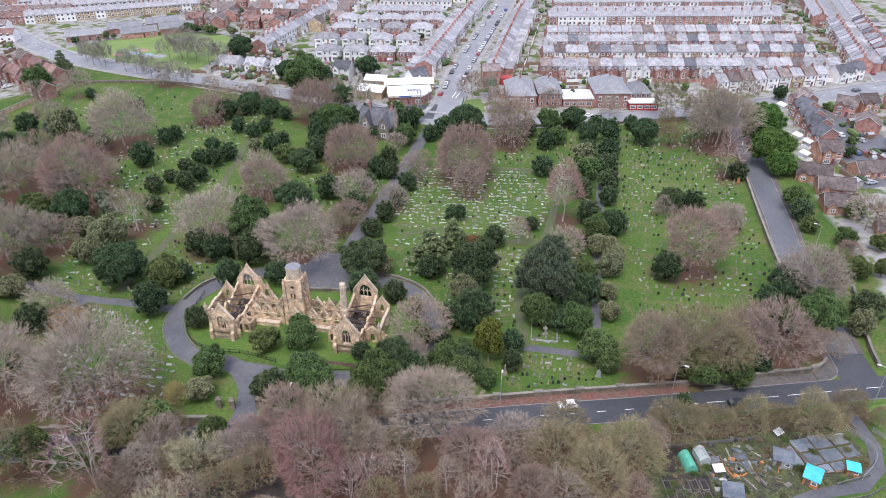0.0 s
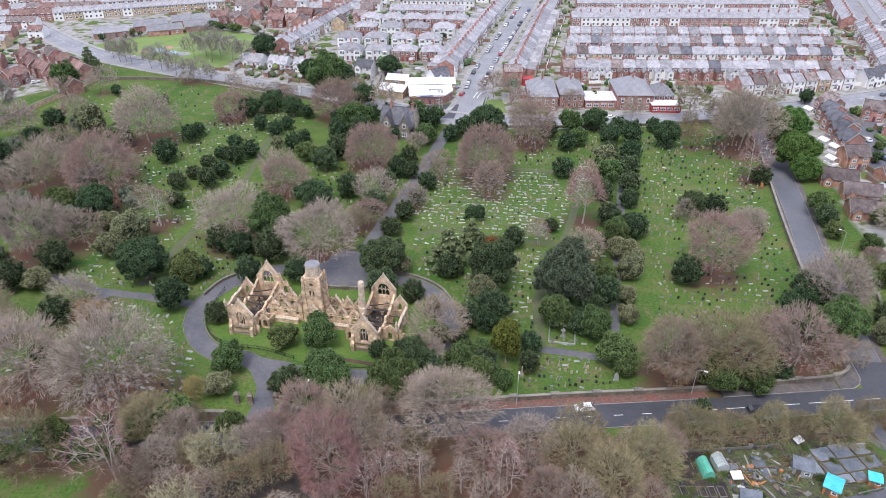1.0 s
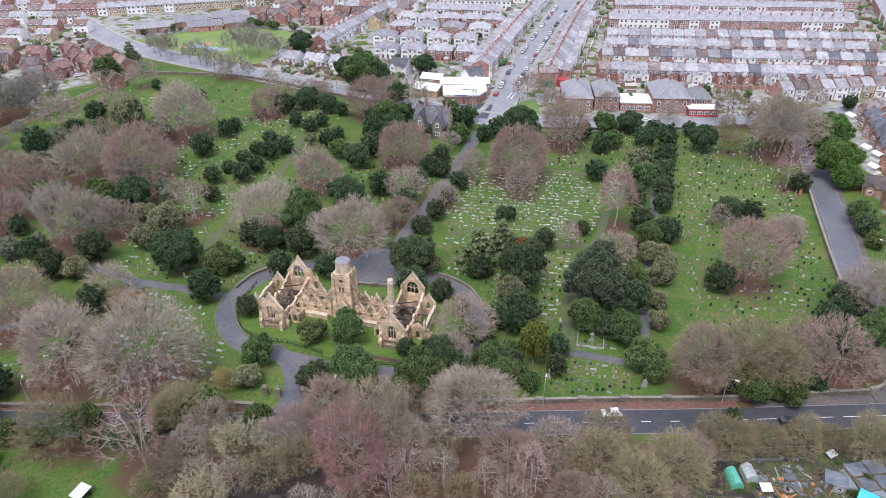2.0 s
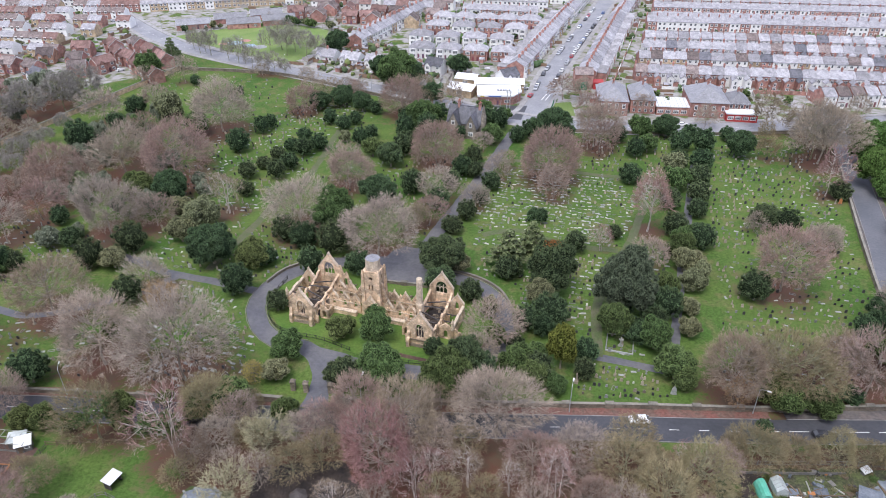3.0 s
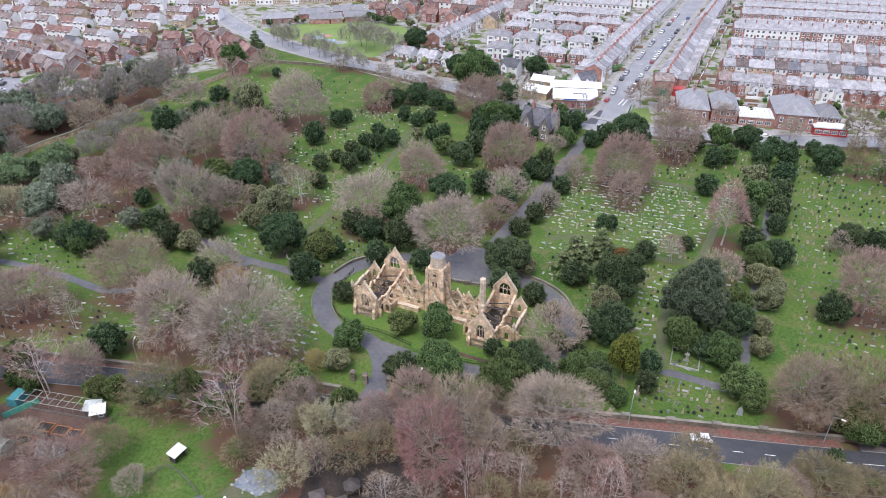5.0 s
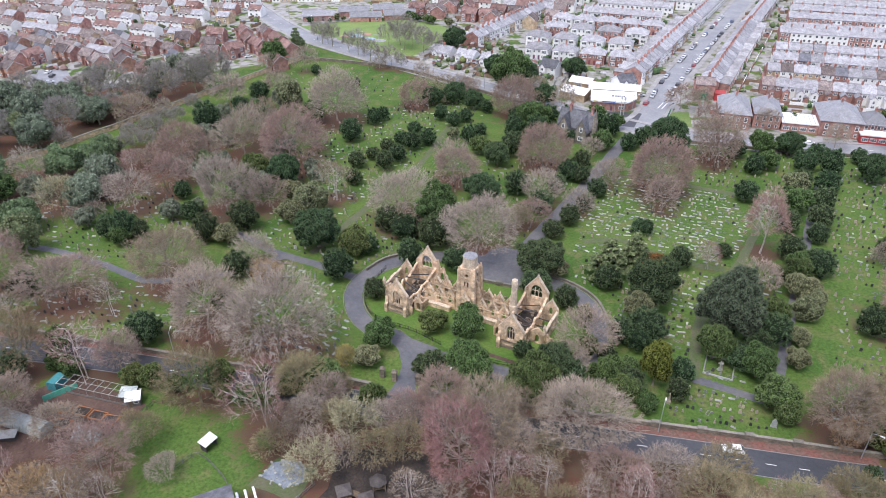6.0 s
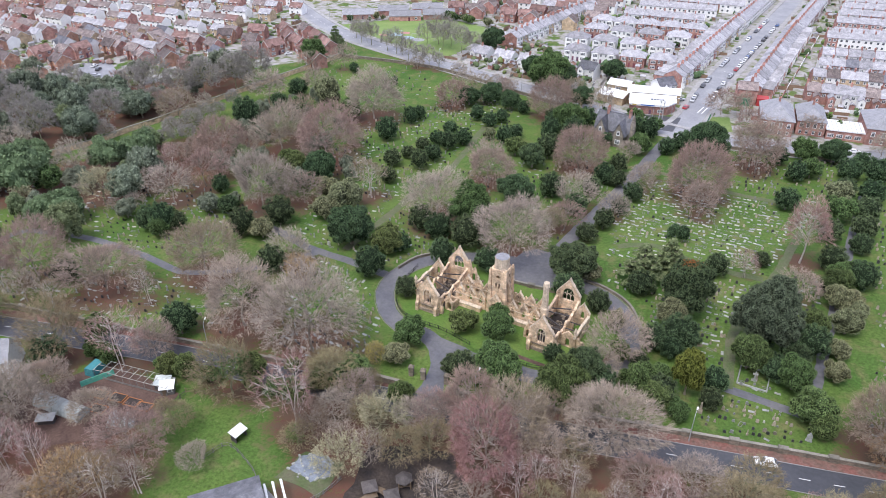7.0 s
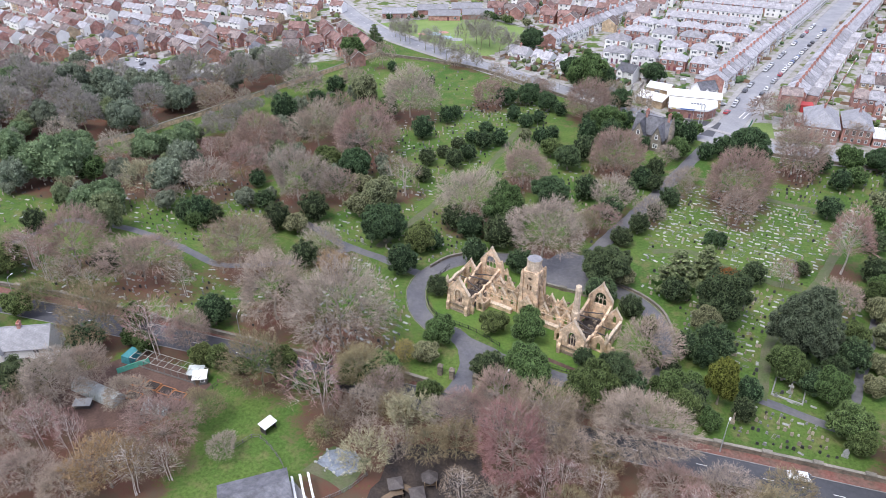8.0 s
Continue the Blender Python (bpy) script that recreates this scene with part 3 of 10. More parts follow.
GREEN_A = [(-152, 86.4, 3.5), (-121.6, 94.4, 3.4), (-58.7, 98, 3), (-171.8, 98.7, 4.6), (-57.5, 100.5, 3.9), (-14.3, 110.9, 5.5), (-28.6, 111.2, 5.3),
    (56.7, 113.8, 3.7), (9.2, 113.9, 2.4), (63.7, 114.4, 3.1), (4.3, 115.6, 3.1), (54.3, 115.9, 3.5), (-51.8, 118.2, 3.9), (36.4, 118.6, 2.8), (0.5,
    119.9, 3.5), (35, 121.7, 4.3), (4.5, 122.5, 2.8), (-159.5, 124.2, 5.9), (-32.8, 126.3, 3.9), (-41.3, 126.4, 3.5), (-203.2, 127.9, 3.7), (-4.9,
    128, 2.6), (-198.3, 128.1, 4.6), (-193.4, 128.3, 3.3), (-174, 131.1, 4), (31.8, 131.5, 3.9), (-168.1, 131.5, 5.5), (-162.2, 131.9, 4.9)]
GREEN_B = [(-207.8, 132.6, 2.9), (89.3, 132.7, 5.2), (-198.5, 133, 3.3), (83.1, 133.1, 4), (22.6, 135.1, 3.7), (-168.5, 137.4, 4), (-140.3, 138.4,
    2.8), (-213.4, 139.2, 3.3), (-200.5, 139.8, 4.4), (-223, 144.3, 4.2), (-196.9, 145.1, 6), (-143.7, 146, 3.1), (-215.6, 147.1, 4.7), (-202.2,
    148.7, 4.4), (-193.3, 150.4, 5.4), (37.2, 152.3, 3.6), (-72.6, 152.6, 4.1), (-74.7, 154.3, 3.6), (-137.4, 160.7, 4.5), (-169.7, 169.4, 6.1),
    (-189.9, 169.4, 6), (-241.5, 170.3, 4.1), (43.3, 172, 3.9), (-55.7, 174, 6.5), (-246, 175.4, 3.7), (46.1, 179.4, 3.3), (-224.3, 185.2, 5.2),
    (-123.2, 186.9, 5.6)]
GREEN_C = [(-256.4, 188.1, 4.5), (-215.4, 191.5, 5.2), (-223, 192.8, 7.2), (-263.3, 193, 4), (-257.4, 194, 5.6), (-251.5, 195, 5), (111, 198.1, 2.7),
    (-292.9, 200.2, 5.7), (-221.7, 200.4, 5.8), (-206.5, 206.8, 4.2), (-212.6, 210.5, 3.8), (48.6, 214.8, 4), (115.4, 217.9, 4.8), (114.6, 225.4,
    7.1), (-56.3, 229, 3.4), (-150.7, 235.9, 4.4), (-127.7, 240.1, 4.2), (116.5, 244.7, 4.6), (42.8, 245.1, 3.6), (-14.1, 246.8, 3.8), (121.4, 250.8,
    7.5), (-42, 254.9, 6.5), (41.1, 256.7, 4), (-10.9, 267.5, 3), (-19.3, 275.8, 3.5), (-179.1, 301.7, 5), (-60.7, 303.5, 8.7)]
OLIVE = [(-52, 110, 3), (99.2, 131.1, 3.1), (40.6, 137.1, 2.6), (-6.9, 139.4, 2.4), (25.8, 145.6, 9.2), (5.1, 145.7, 3.6), (42, 146, 2.6), (-111, 147.9,
    3.5), (44.7, 156.3, 3.3), (-16.6, 158.2, 3.1), (47.5, 162, 2.6), (-98.7, 163.6, 4), (43.5, 165.7, 3.2), (46.5, 166.3, 3.2), (-95.4, 170.4, 5.5),
    (-104.8, 176.4, 3.8), (50.2, 227.1, 3.8), (-69.4, 240.8, 2.3), (-143.3, 251.4, 5.5), (-132, 285.6, 1.8)]
COLUMN = [(5, 186.5, 1.7), (2.5, 187.3, 1.7), (-128.6, 286.3, 1.4)]
CEDAR = [(-3.7, 161.9, 6.1), (2.6, 168.7, 4.9), (-181.1, 309.2, 5.2), (-180.9, 329, 5.1)]
PUZZLE = [(10.2, 121.9, 4)]
RUSTY = [(8.2, 152.8, 6.6)]
STANDS = {"broad": BROAD_A + BROAD_B + BROAD_C + BROAD_D, "pale": PALE, "lime": LIME, "dome": DOME, "tall": TALL, "birch": BIRCH, "ivied": IVIED,
    "russet": RUSSET, "yellow": YELLOW, "dark": DARK_A + DARK_B + DARK_C + DARK_D + DARK_E + DARK_F, "green": GREEN_A + GREEN_B + GREEN_C, "olive":
    OLIVE, "column": COLUMN, "cedar": CEDAR, "puzzle": PUZZLE, "rusty": RUSTY}

WEST_WOOD = {  # the mixed wood on both sides of the long wall
    "wood_green": [(-183.6, 190.3, 2.9), (-179.2, 211.2, 2.3), (-292.0, 199.4, 5.2), (-247.1, 166.2, 4.2), (-231.2, 149.7, 5.5), (-209.8, 144.2, 7.3), (-199.6, 145.6, 7.5), (-215.0, 164.9, 5.0), (-187.5, 170.1, 5.3), (-185.4, 177.9, 4.8), (-180.8, 180.9, 4.3), (-172.5, 136.8, 4.9), (-188.9, 133.2, 3.0), (-178.0, 132.4, 4.2), (-163.0, 126.6, 4.9)],
    "dusk": [(-181.4, 209.1, 3.9), (-184.3, 200.8, 3.4), (-183.3, 219.5, 3.3), (-192.6, 197.2, 2.1), (-181.1, 225.3, 2.9), (-181.5, 236.7, 3.0), (-181.5, 193.6, 3.1), (-260.6, 175.1, 6.7), (-264.1, 192.5, 7.5), (-249.6, 191.5, 6.7), (-252.8, 221.9, 6.0), (-226.4, 178.4, 6.7), (-215.5, 201.4, 5.9), (-206.3, 189.7, 3.0), (-212.0, 223.8, 3.8), (-220.7, 235.1, 6.6), (-207.4, 237.7, 6.5), (-201.3, 243.6, 6.5), (-194.3, 257.3, 6.9), (-187.7, 263.5, 7.4), (-276.6, 184.7, 6.0), (-289.8, 205.4, 6.4), (-275.0, 210.4, 6.2), (-230.7, 233.4, 5.4), (-175.9, 199.1, 3.3)],
    "holm": [(-245.7, 177.1, 5.5), (-259.9, 205.5, 6.0), (-258.3, 214.1, 5.5), (-243.1, 197.0, 5.2), (-248.6, 212.2, 5.4), (-214.0, 186.7, 5.9), (-230.2, 201.2, 6.0), (-219.4, 216.7, 4.3), (-210.4, 214.1, 5.0), (-233.0, 226.8, 4.8), (-235.0, 216.7, 3.9), (-212.1, 136.4, 4.7), (-186.7, 153.5, 3.3), (-164.3, 152.5, 4.4), (-170.5, 167.9, 4.9), (-135.0, 155.7, 3.1)],
    "broad": [(-192.6, 215.3, 6.7), (-149.8, 157.3, 6.7), (-147.2, 170.0, 6.5), (-147.0, 179.5, 4.4), (-168.6, 184.6, 4.6)],
    "pale": [(-190.7, 230.7, 4.0), (-221.9, 164.2, 6.4), (-195.1, 161.8, 6.4), (-147.5, 194.8, 4.6)],
    "green": [(-193.1, 150.2, 4.2)],
    "lichen": [(-170.9, 149.6, 6.2), (-192.8, 139.6, 3.5)],
    "birch": [(-168.2, 179.4, 2.9)],
    "dome": [(-155.5, 191.5, 9.5)],
    "dark": [(-139.8, 168.6, 2.8), (-128.9, 157.1, 3.2), (-150.1, 193.3, 2.3)],
}
WEST_WOOD_AREA = [(-337.2, 203.9), (-187.9, 275.5), (-177.8, 259.6), (-159.5, 211.0), (-136.9, 183.0), (-124.1, 156.2), (-118.5, 146.8), (-139.1, 150.8), (-150.8, 140.1), (-149.2, 121.3), (-156.5, 113.1), (-174.6, 123.9), (-207.2, 110.1)]
STANDS = {key: [q for q in rows if not inside(q[0], q[1], WEST_WOOD_AREA)] for key, rows in STANDS.items()}
for key in ("broad", "pale", "dome", "birch", "dark", "green"):
    STANDS[key] = STANDS[key] + WEST_WOOD[key]
STANDS["cherry"], STANDS["lichen"] = [(-23.3, 85.7, 7.6)], [(-46, 88.2, 5.1), (-49.2, 76.6, 4.6)] + WEST_WOOD["lichen"]
STANDS["verge"] = [q for q in STANDS["broad"] if q[1] > 308 and q[0] < -110]
STANDS["broad"] = [q for q in STANDS["broad"] if q not in STANDS["verge"]]
STANDS["verge"] += [(100.5, 246, 8.0), (108, 252, 5.5)]
STANDS["green"] = STANDS["green"] + [(-57.9, 100.9, 2.2), (-45.7, 98.0, 2.6), (-72.2, 99.7, 1.8), (-64.4, 97.0, 2.6), (-79.0, 94.4, 3.2), (-95.8, 120.1, 2.2)]
STANDS.update({key: WEST_WOOD[key] for key in ("holm", "wood_green", "dusk")})

# ---- plan of the roads and paths ----
MAIN = [(-420, 20), (-300, 58), (-220, 78), (-175, 86), (-144, 90.4), (-102, 95.2), (-79, 96.6), (-15, 101.4), (17.5, 104.6), (41, 106.8), (69, 110.0), (93, 112.8), (140, 118), (260, 132)]
SIDE = [(91.5, 112.6), (91.6, 124.5), (97.5, 164), (103.3, 190), (113.7, 243), (119, 268), (124, 288)]
NORTH = [(-470, 640), (-330, 490), (-259, 418), (-193, 359), (-121, 323.4), (-71, 301.5), (-39.6, 287), (-5.4, 272.5), (20, 268), (69, 271.5), (112, 281), (152, 291.5), (203, 310), (330, 352)]
HIGH = [(-4, 271), (2, 290), (8, 330), (20, 385), (36, 455), (60, 560), (95, 700)]
RIGHT = [(203, 309), (225, 390), (251, 480), (300, 640)]
AVENUE = [(-3.5, 266), (-6.9, 255), (-16.1, 214.5), (-24.5, 182), (-29, 163)]
LOOP = [(-41.6, 104), (-41.7, 110), (-43.6, 117), (-49, 121.6), (-56, 123), (-61.8, 127.6), (-65.8, 134.6), (-66.3, 141.9), (-63.6, 148.7), (-59, 154), (-53, 157.6),
        (-45, 159.6), (-36, 160.5), (-28, 158.5), (-20, 155.4), (-12.6, 152.6), (-7.2, 147.8), (-3.9, 141), (-2.9, 134), (-4.5, 126), (-10, 119.5), (-19, 116.3), (-27, 116.8), (-36, 117.3), (-45, 118.6)]
WEST_PATH = [(-66, 141.5), (-78.5, 144.4), (-88, 146), (-97.4, 148), (-110, 153), (-130, 158)]
FOOTPATHS = {
    "east": [(33.3, 124), (36.3, 131.8), (40.7, 153), (47.2, 183), (52.6, 209.6), (60, 243)],
    "cross": [(10, 128.6), (16, 127.3), (23, 126), (33.3, 124)],
    "middle": [(18.6, 127), (19.1, 132), (19.9, 148), (26.9, 170), (30.5, 178), (38, 205)],
    "beech": [(-85, 150), (-82.8, 165), (-80.8, 177.5), (-79.5, 191), (-74.7, 211), (-74.8, 252)],
    "far": [(-186, 104), (-183, 117), (-180, 127), (-160, 130), (-142, 128.4), (-131, 126.4), (-119, 125), (-100, 136), (-92, 146)],
    "rows": [(-19, 226), (-5, 232), (20, 224), (45, 222)],
    "lower": [(-12, 178), (-2, 182), (12, 176), (27, 174)],
}
WALL_SOUTH_WEST = [(-300, 66), (-220, 84.5), (-159, 95.2), (-143, 97), (-102, 99.6), (-79, 101), (-56, 103)]
WALL_SOUTH = [(-34, 105), (-15, 107), (13.9, 110), (26.2, 111.3), (38.6, 112.4), (51, 113.6), (70.8, 116.4), (83, 118.4), (86.8, 121.5)]
WALL_EAST = [(87.4, 123), (87.8, 128), (90.6, 150), (92.4, 162.5), (96.9, 186), (102.6, 213), (108, 238)]
WALL_WEST = [(-220, 165), (-209.2, 185), (-205.2, 199.9), (-200.8, 212), (-197.8, 225), (-193.2, 240), (-188.1, 260.4), (-181, 284.5), (-172, 318)]
WALL_NORTH = [(-172, 318), (-121, 315), (-71, 293.5), (-40, 279.5), (-12, 268)]
WALL_NORTH_EAST = [(6, 262), (25, 261.5), (69, 264.5), (105, 271)]

FILL_NEAR, FILL_FAR, FILL_TOWN = [], [], []
OPEN_SPOTS = [(-56, 77, 4.5), (-39.5, 77, 4.5), (-113, 74, 5), (-97, 73, 3), (-104, 80, 5), (-70, 68, 9), (-66, 62, 6)]  # clearings in the gardens, and how wide


def scatter(poly, gap, into, seed, small, large, most):
    """Fills a wooded outline with more trees of mixed kinds, clear of those that stand and of the roads."""
    rng = random.Random(seed)
    xs, ys = [p[0] for p in poly], [p[1] for p in poly]
    lines = [(MAIN, 4.5), (LOOP, 4.0), (AVENUE, 4.0), (SIDE, 6.0), (WALL_WEST, 7.0)] + [(p, 2.0) for p in FOOTPATHS.values()]
    for _ in range(most * 12):
        x, y, r = rng.uniform(min(xs), max(xs)), rng.uniform(min(ys), max(ys)), rng.uniform(small, large)
        if not inside(x, y, poly) or any(off_line(x, y, p) < w for p, w in lines):
            continue
        if into is FILL_NEAR and any(math.hypot(x * f - a, y * f - b) < w + 0.6 * r for f in (1.0, 1.04, 1.08, 1.12) for a, b, w in OPEN_SPOTS):
            continue
        if into is FILL_FAR and any(off_line(x * f, y * f, WALL_WEST) < r for f in (1.03, 1.06, 1.09, 1.12)):
            continue
        if any(math.hypot(x - a, y - b) < gap * (r + q) for rows in (*STANDS.values(), into) for a, b, q in rows):
            continue
        into.append((round(x, 1), round(y, 1), round(r, 1)))
        most -= 1
        if most <= 0:
            return


scatter([(-62, 58), (30, 58), (37, 97), (16, 99.2), (-15, 96.5), (-62, 91)], 0.55, FILL_NEAR, 1, 3.8, 5.6, 24)
scatter([(-260, 80), (-160, 98.5), (-100, 102.5), (-64, 105), (-66, 110), (-100, 111), (-165, 112), (-260, 105)], 0.6, FILL_NEAR, 3, 3.0, 5.0, 14)
scatter([(-175, 55), (-128, 55), (-118, 62), (-128, 64), (-145, 62), (-160, 84), (-190, 76)], 0.55, FILL_NEAR, 6, 3.5, 5.2, 12)
scatter([(-122, 89), (-100, 92), (-66, 93.4), (-66, 91), (-100, 88.5), (-118, 87)], 0.5, STANDS["green"], 2, 1.8, 2.8, 12)
scatter([(38, 99.5), (64, 102), (82, 103.6), (82, 101.6), (60, 100.4), (38, 98.6)], 0.5, STANDS["lime"], 7, 2.2, 3.2, 6)
scatter([(-340, 145), (-235, 135), (-222, 160), (-210, 212), (-193, 258), (-210, 288), (-252, 242), (-340, 228)], 0.42, FILL_FAR, 4, 4.2, 6.4, 64)
scatter([(-225, 138), (-192, 140), (-150, 168), (-122, 190), (-126, 232), (-150, 258), (-172, 248), (-190, 205), (-203, 160)], 0.55, FILL_FAR, 5, 2.6, 4.4, 22)
scatter([(-214, 131), (-240, 160), (-200, 166), (-167, 216), (-141, 233), (-109, 210), (-92, 185), (-90, 160), (-108, 155), (-138, 159), (-162, 132)], 0.55, FILL_FAR, 17, 2.4, 4.2, 26)
scatter([(-140, 60), (-122, 74), (-112, 68), (-101, 66), (-84, 64), (-77, 56), (-105, 44), (-150, 40)], 0.5, FILL_NEAR, 18, 3.4, 4.8, 22)
scatter([(-62, 84), (-14, 94), (16, 97), (36, 96), (36, 88), (0, 84), (-62, 76)], 0.5, FILL_NEAR, 19, 3.0, 4.4, 9)
scatter([(92, 150), (120, 150), (128, 185), (112, 215), (108, 205), (104, 180)], 0.6, STANDS["green"], 8, 2.0, 3.4, 10)
scatter([(104, 245), (112, 245), (118, 285), (104, 272)], 0.5, STANDS["broad"], 9, 3.0, 5.0, 5)
scatter([(-172, 314), (-121, 312), (-71, 291), (-45, 279), (-45, 283), (-71, 294.5), (-121, 316)], 0.6, STANDS["broad"], 10, 2.6, 3.8, 12)
scatter([(-206, 380), (-160, 416), (-118, 402), (-116, 396), (-160, 411), (-200, 378)], 0.5, FILL_TOWN, 11, 1.6, 3.0, 24)
for poly, seed in (([(-60, 330), (-10, 330), (20, 440), (-40, 460)], 12), ([(-420, 250), (-210, 290), (-210, 340), (-420, 420)], 13), ([(40, 284), (180, 320), (180, 326), (40, 300)], 14), ([(125, 165), (200, 210), (200, 300), (150, 285), (130, 220)], 15), ([(-300, 420), (-120, 430), (-60, 560), (-300, 560)], 16)):
    scatter(poly, 0.9, FILL_TOWN, seed, 1.5, 2.8, 22)

BARE = FILL_NEAR + [q for key in ("broad", "pale", "lime", "dome", "tall", "birch", "ivied", "russet", "verge", "cherry", "lichen") for q in STANDS[key]]
WOODED = {  # plan outlines that lie under trees
    "south_wood": [(-62, 60), (36, 60), (40, 99), (20, 101), (-15, 98), (-62, 93)],
    "west_wood": [(-130, 40), (-95, 45), (-88, 62), (-95, 80), (-118, 70), (-150, 78), (-200, 70)],
    "hedge_bank": [(36, 97), (64, 100), (90, 104), (94, 106), (90, 108.5), (64, 105.4), (40, 103)],
    "east_bank": [(44, 115), (70, 117.5), (84, 120), (88, 140), (80, 146), (62, 133), (46, 127)],
}
NORTH_YARD = [(-700, 900), (-470, 640), (-330, 490), (-259, 418), (-193, 359), (-121, 323.4), (-71, 301.5), (-39.6, 287), (-5.4, 272.5), (20, 268), (69, 271.5), (112, 281), (152, 291.5), (203, 310), (330, 352), (900, 560), (900, 1500), (-700, 1500)]
WEST_YARD = [(-600, 180), (-330, 222), (-250, 238), (-205, 285), (-190, 300), (-172, 318), (-195, 355), (-262, 414), (-330, 485), (-600, 700)]
EAST_YARD = [(118, 180), (128, 230), (140, 285), (205, 305), (420, 380), (420, 120), (112, 120)]


# ---- ground: one sheet to the horizon ----
def axis_cells(lo, hi, step, far):
    near = list(np.arange(lo, hi + step / 2, step))
    d, out, v, back = step, [], hi, lo
    left = []
    while v < far:
        d *= 1.35
        v, back = v + d, back - d
        out.append(v)
        left.append(back)
    return np.array(left[::-1] + near + out)


gx, gy = axis_cells(-330, 260, 2.5, 4500), axis_cells(40, 400, 2.5, 4500)
GX, GY = np.meshgrid(gx, gy, indexing="ij")
litter, town = np.zeros(GX.shape), np.zeros(GX.shape)
for x, y, r in BARE:
    d2 = (GX - x) ** 2 + (GY - y) ** 2
    litter = np.maximum(litter, (1.0 if x > -150 else 0.75) * np.exp(-d2 / ((1.25 if -150 < x < -60 else 1.05) * r) ** 2))
BEHIND_WALL = [(-340, 145), (-232, 150), (-216, 186), (-205, 214), (-199, 236), (-192, 258), (-200, 280), (-225, 262), (-340, 228)]
BEFORE_WALL = [(-214, 131), (-228, 158), (-205, 170), (-190, 190), (-172, 216), (-150, 222), (-148, 190), (-160, 160), (-176, 140)]
for poly in (*WOODED.values(), BEHIND_WALL, BEFORE_WALL):
    for i, j in zip(*np.where((GX > -340) & (GX < 110) & (GY < 300) & (GY > 30))):
        if inside(GX[i, j], GY[i, j], poly):
            litter[i, j] = max(litter[i, j], 0.85)
GARDEN_LAWN = [(-92, 81), (-88, 85), (-74, 87), (-70, 80), (-62, 79), (-59, 74), (-60, 70), (-66, 66), (-72, 60), (-80, 58), (-82, 64), (-86, 72)]
for i, j in zip(*np.where((GX > -95) & (GX < -55) & (GY < 90))):
    if inside(GX[i, j], GY[i, j], GARDEN_LAWN):
        litter[i, j] = min(litter[i, j], 0.05 + 0.35 * max(0, noise.noise(Vector((GX[i, j] * 0.2, GY[i, j] * 0.2, 5)))))
for poly in (NORTH_YARD, WEST_YARD, EAST_YARD):
    for i in range(len(gx)):
        for j in range(len(gy)):
            if inside(gx[i], gy[j], poly):
                town[i, j] = 1.0
far_off = (GX < -329) | (GX > 259) | (GY > 399)
town[far_off & (GY > 330)] = 1.0
for _ in range(3):
    litter[1:-1, 1:-1] = (litter[1:-1, 1:-1] * 2 + litter[2:, 1:-1] + litter[:-2, 1:-1] + litter[1:-1, 2:] + litter[1:-1, :-2]) / 6
idx = np.arange(GX.size).reshape(GX.shape)
quads = np.stack([idx[:-1, :-1], idx[1:, :-1], idx[1:, 1:], idx[:-1, 1:]], -1).reshape(-1, 4)
gm, gt, gbs = node_mat("grass_and_leaf_litter")
ggeo = gt.nodes.new("ShaderNodeNewGeometry")
gpos = ggeo.outputs["Position"]


def named_value(nt, key):
    n = nt.nodes.new("ShaderNodeAttribute")
    n.attribute_name = key
    return n.outputs["Fac"]


n_big, n_mid, n_fine, n_speck = noise_at(gt, gpos, 0.035, 3), noise_at(gt, gpos, 0.22, 5), noise_at(gt, gpos, 1.3, 6, 0.75), noise_at(gt, gpos, 4.5, 4, 0.8)
grass = mixed(gt, spread(gt, n_big, 0.35, 0.65), (0.056, 0.114, 0.024), (0.104, 0.156, 0.038))
grass = mixed(gt, spread(gt, n_mid, 0.50, 0.74), grass, (0.165, 0.15, 0.07))
grass = mixed(gt, spread(gt, n_speck, 0.6, 0.72), grass, (0.20, 0.165, 0.11))
grass = mixed(gt, spread(gt, n_speck, 0.40, 0.30), grass, (0.05, 0.085, 0.022))
grass = scaled(gt, grass, spread(gt, n_fine, 0.28, 0.72, 0.5, 1.45))
leafmix = mixed(gt, n_speck, (0.065, 0.030, 0.024), (0.185, 0.088, 0.062))
leafmix = mixed(gt, spread(gt, n_mid, 0.4, 0.65), leafmix, (0.10, 0.075, 0.05))
edge = gt.nodes.new("ShaderNodeMath")
edge.operation = "ADD"
gt.links.new(named_value(gt, "litter"), edge.inputs[0])
gt.links.new(spread(gt, n_mid, 0.2, 0.8, -0.45, 0.35), edge.inputs[1])
speck = gt.nodes.new("ShaderNodeMath")
speck.operation = "ADD"
gt.links.new(edge.outputs[0], speck.inputs[0])
gt.links.new(spread(gt, n_fine, 0.2, 0.8, -0.4, 0.4), speck.inputs[1])
earth = mixed(gt, spread(gt, speck.outputs[0], 0.28, 0.62), grass, leafmix)
yard = mixed(gt, spread(gt, n_mid, 0.42, 0.58), (0.34, 0.325, 0.325), (0.215, 0.215, 0.165))
yard = mixed(gt, spread(gt, n_fine, 0.55, 0.68), yard, (0.46, 0.43, 0.415))
yard = mixed(gt, spread(gt, noise_at(gt, gpos, 0.11, 2), 0.54, 0.60), yard, grass)
earth = mixed(gt, named_value(gt, "town"), earth, yard)
gt.links.new(earth, gbs.inputs["Base Color"])
gbs.inputs["Roughness"].default_value = 0.95
gbs.inputs["Specular IOR Level"].default_value = 0.15
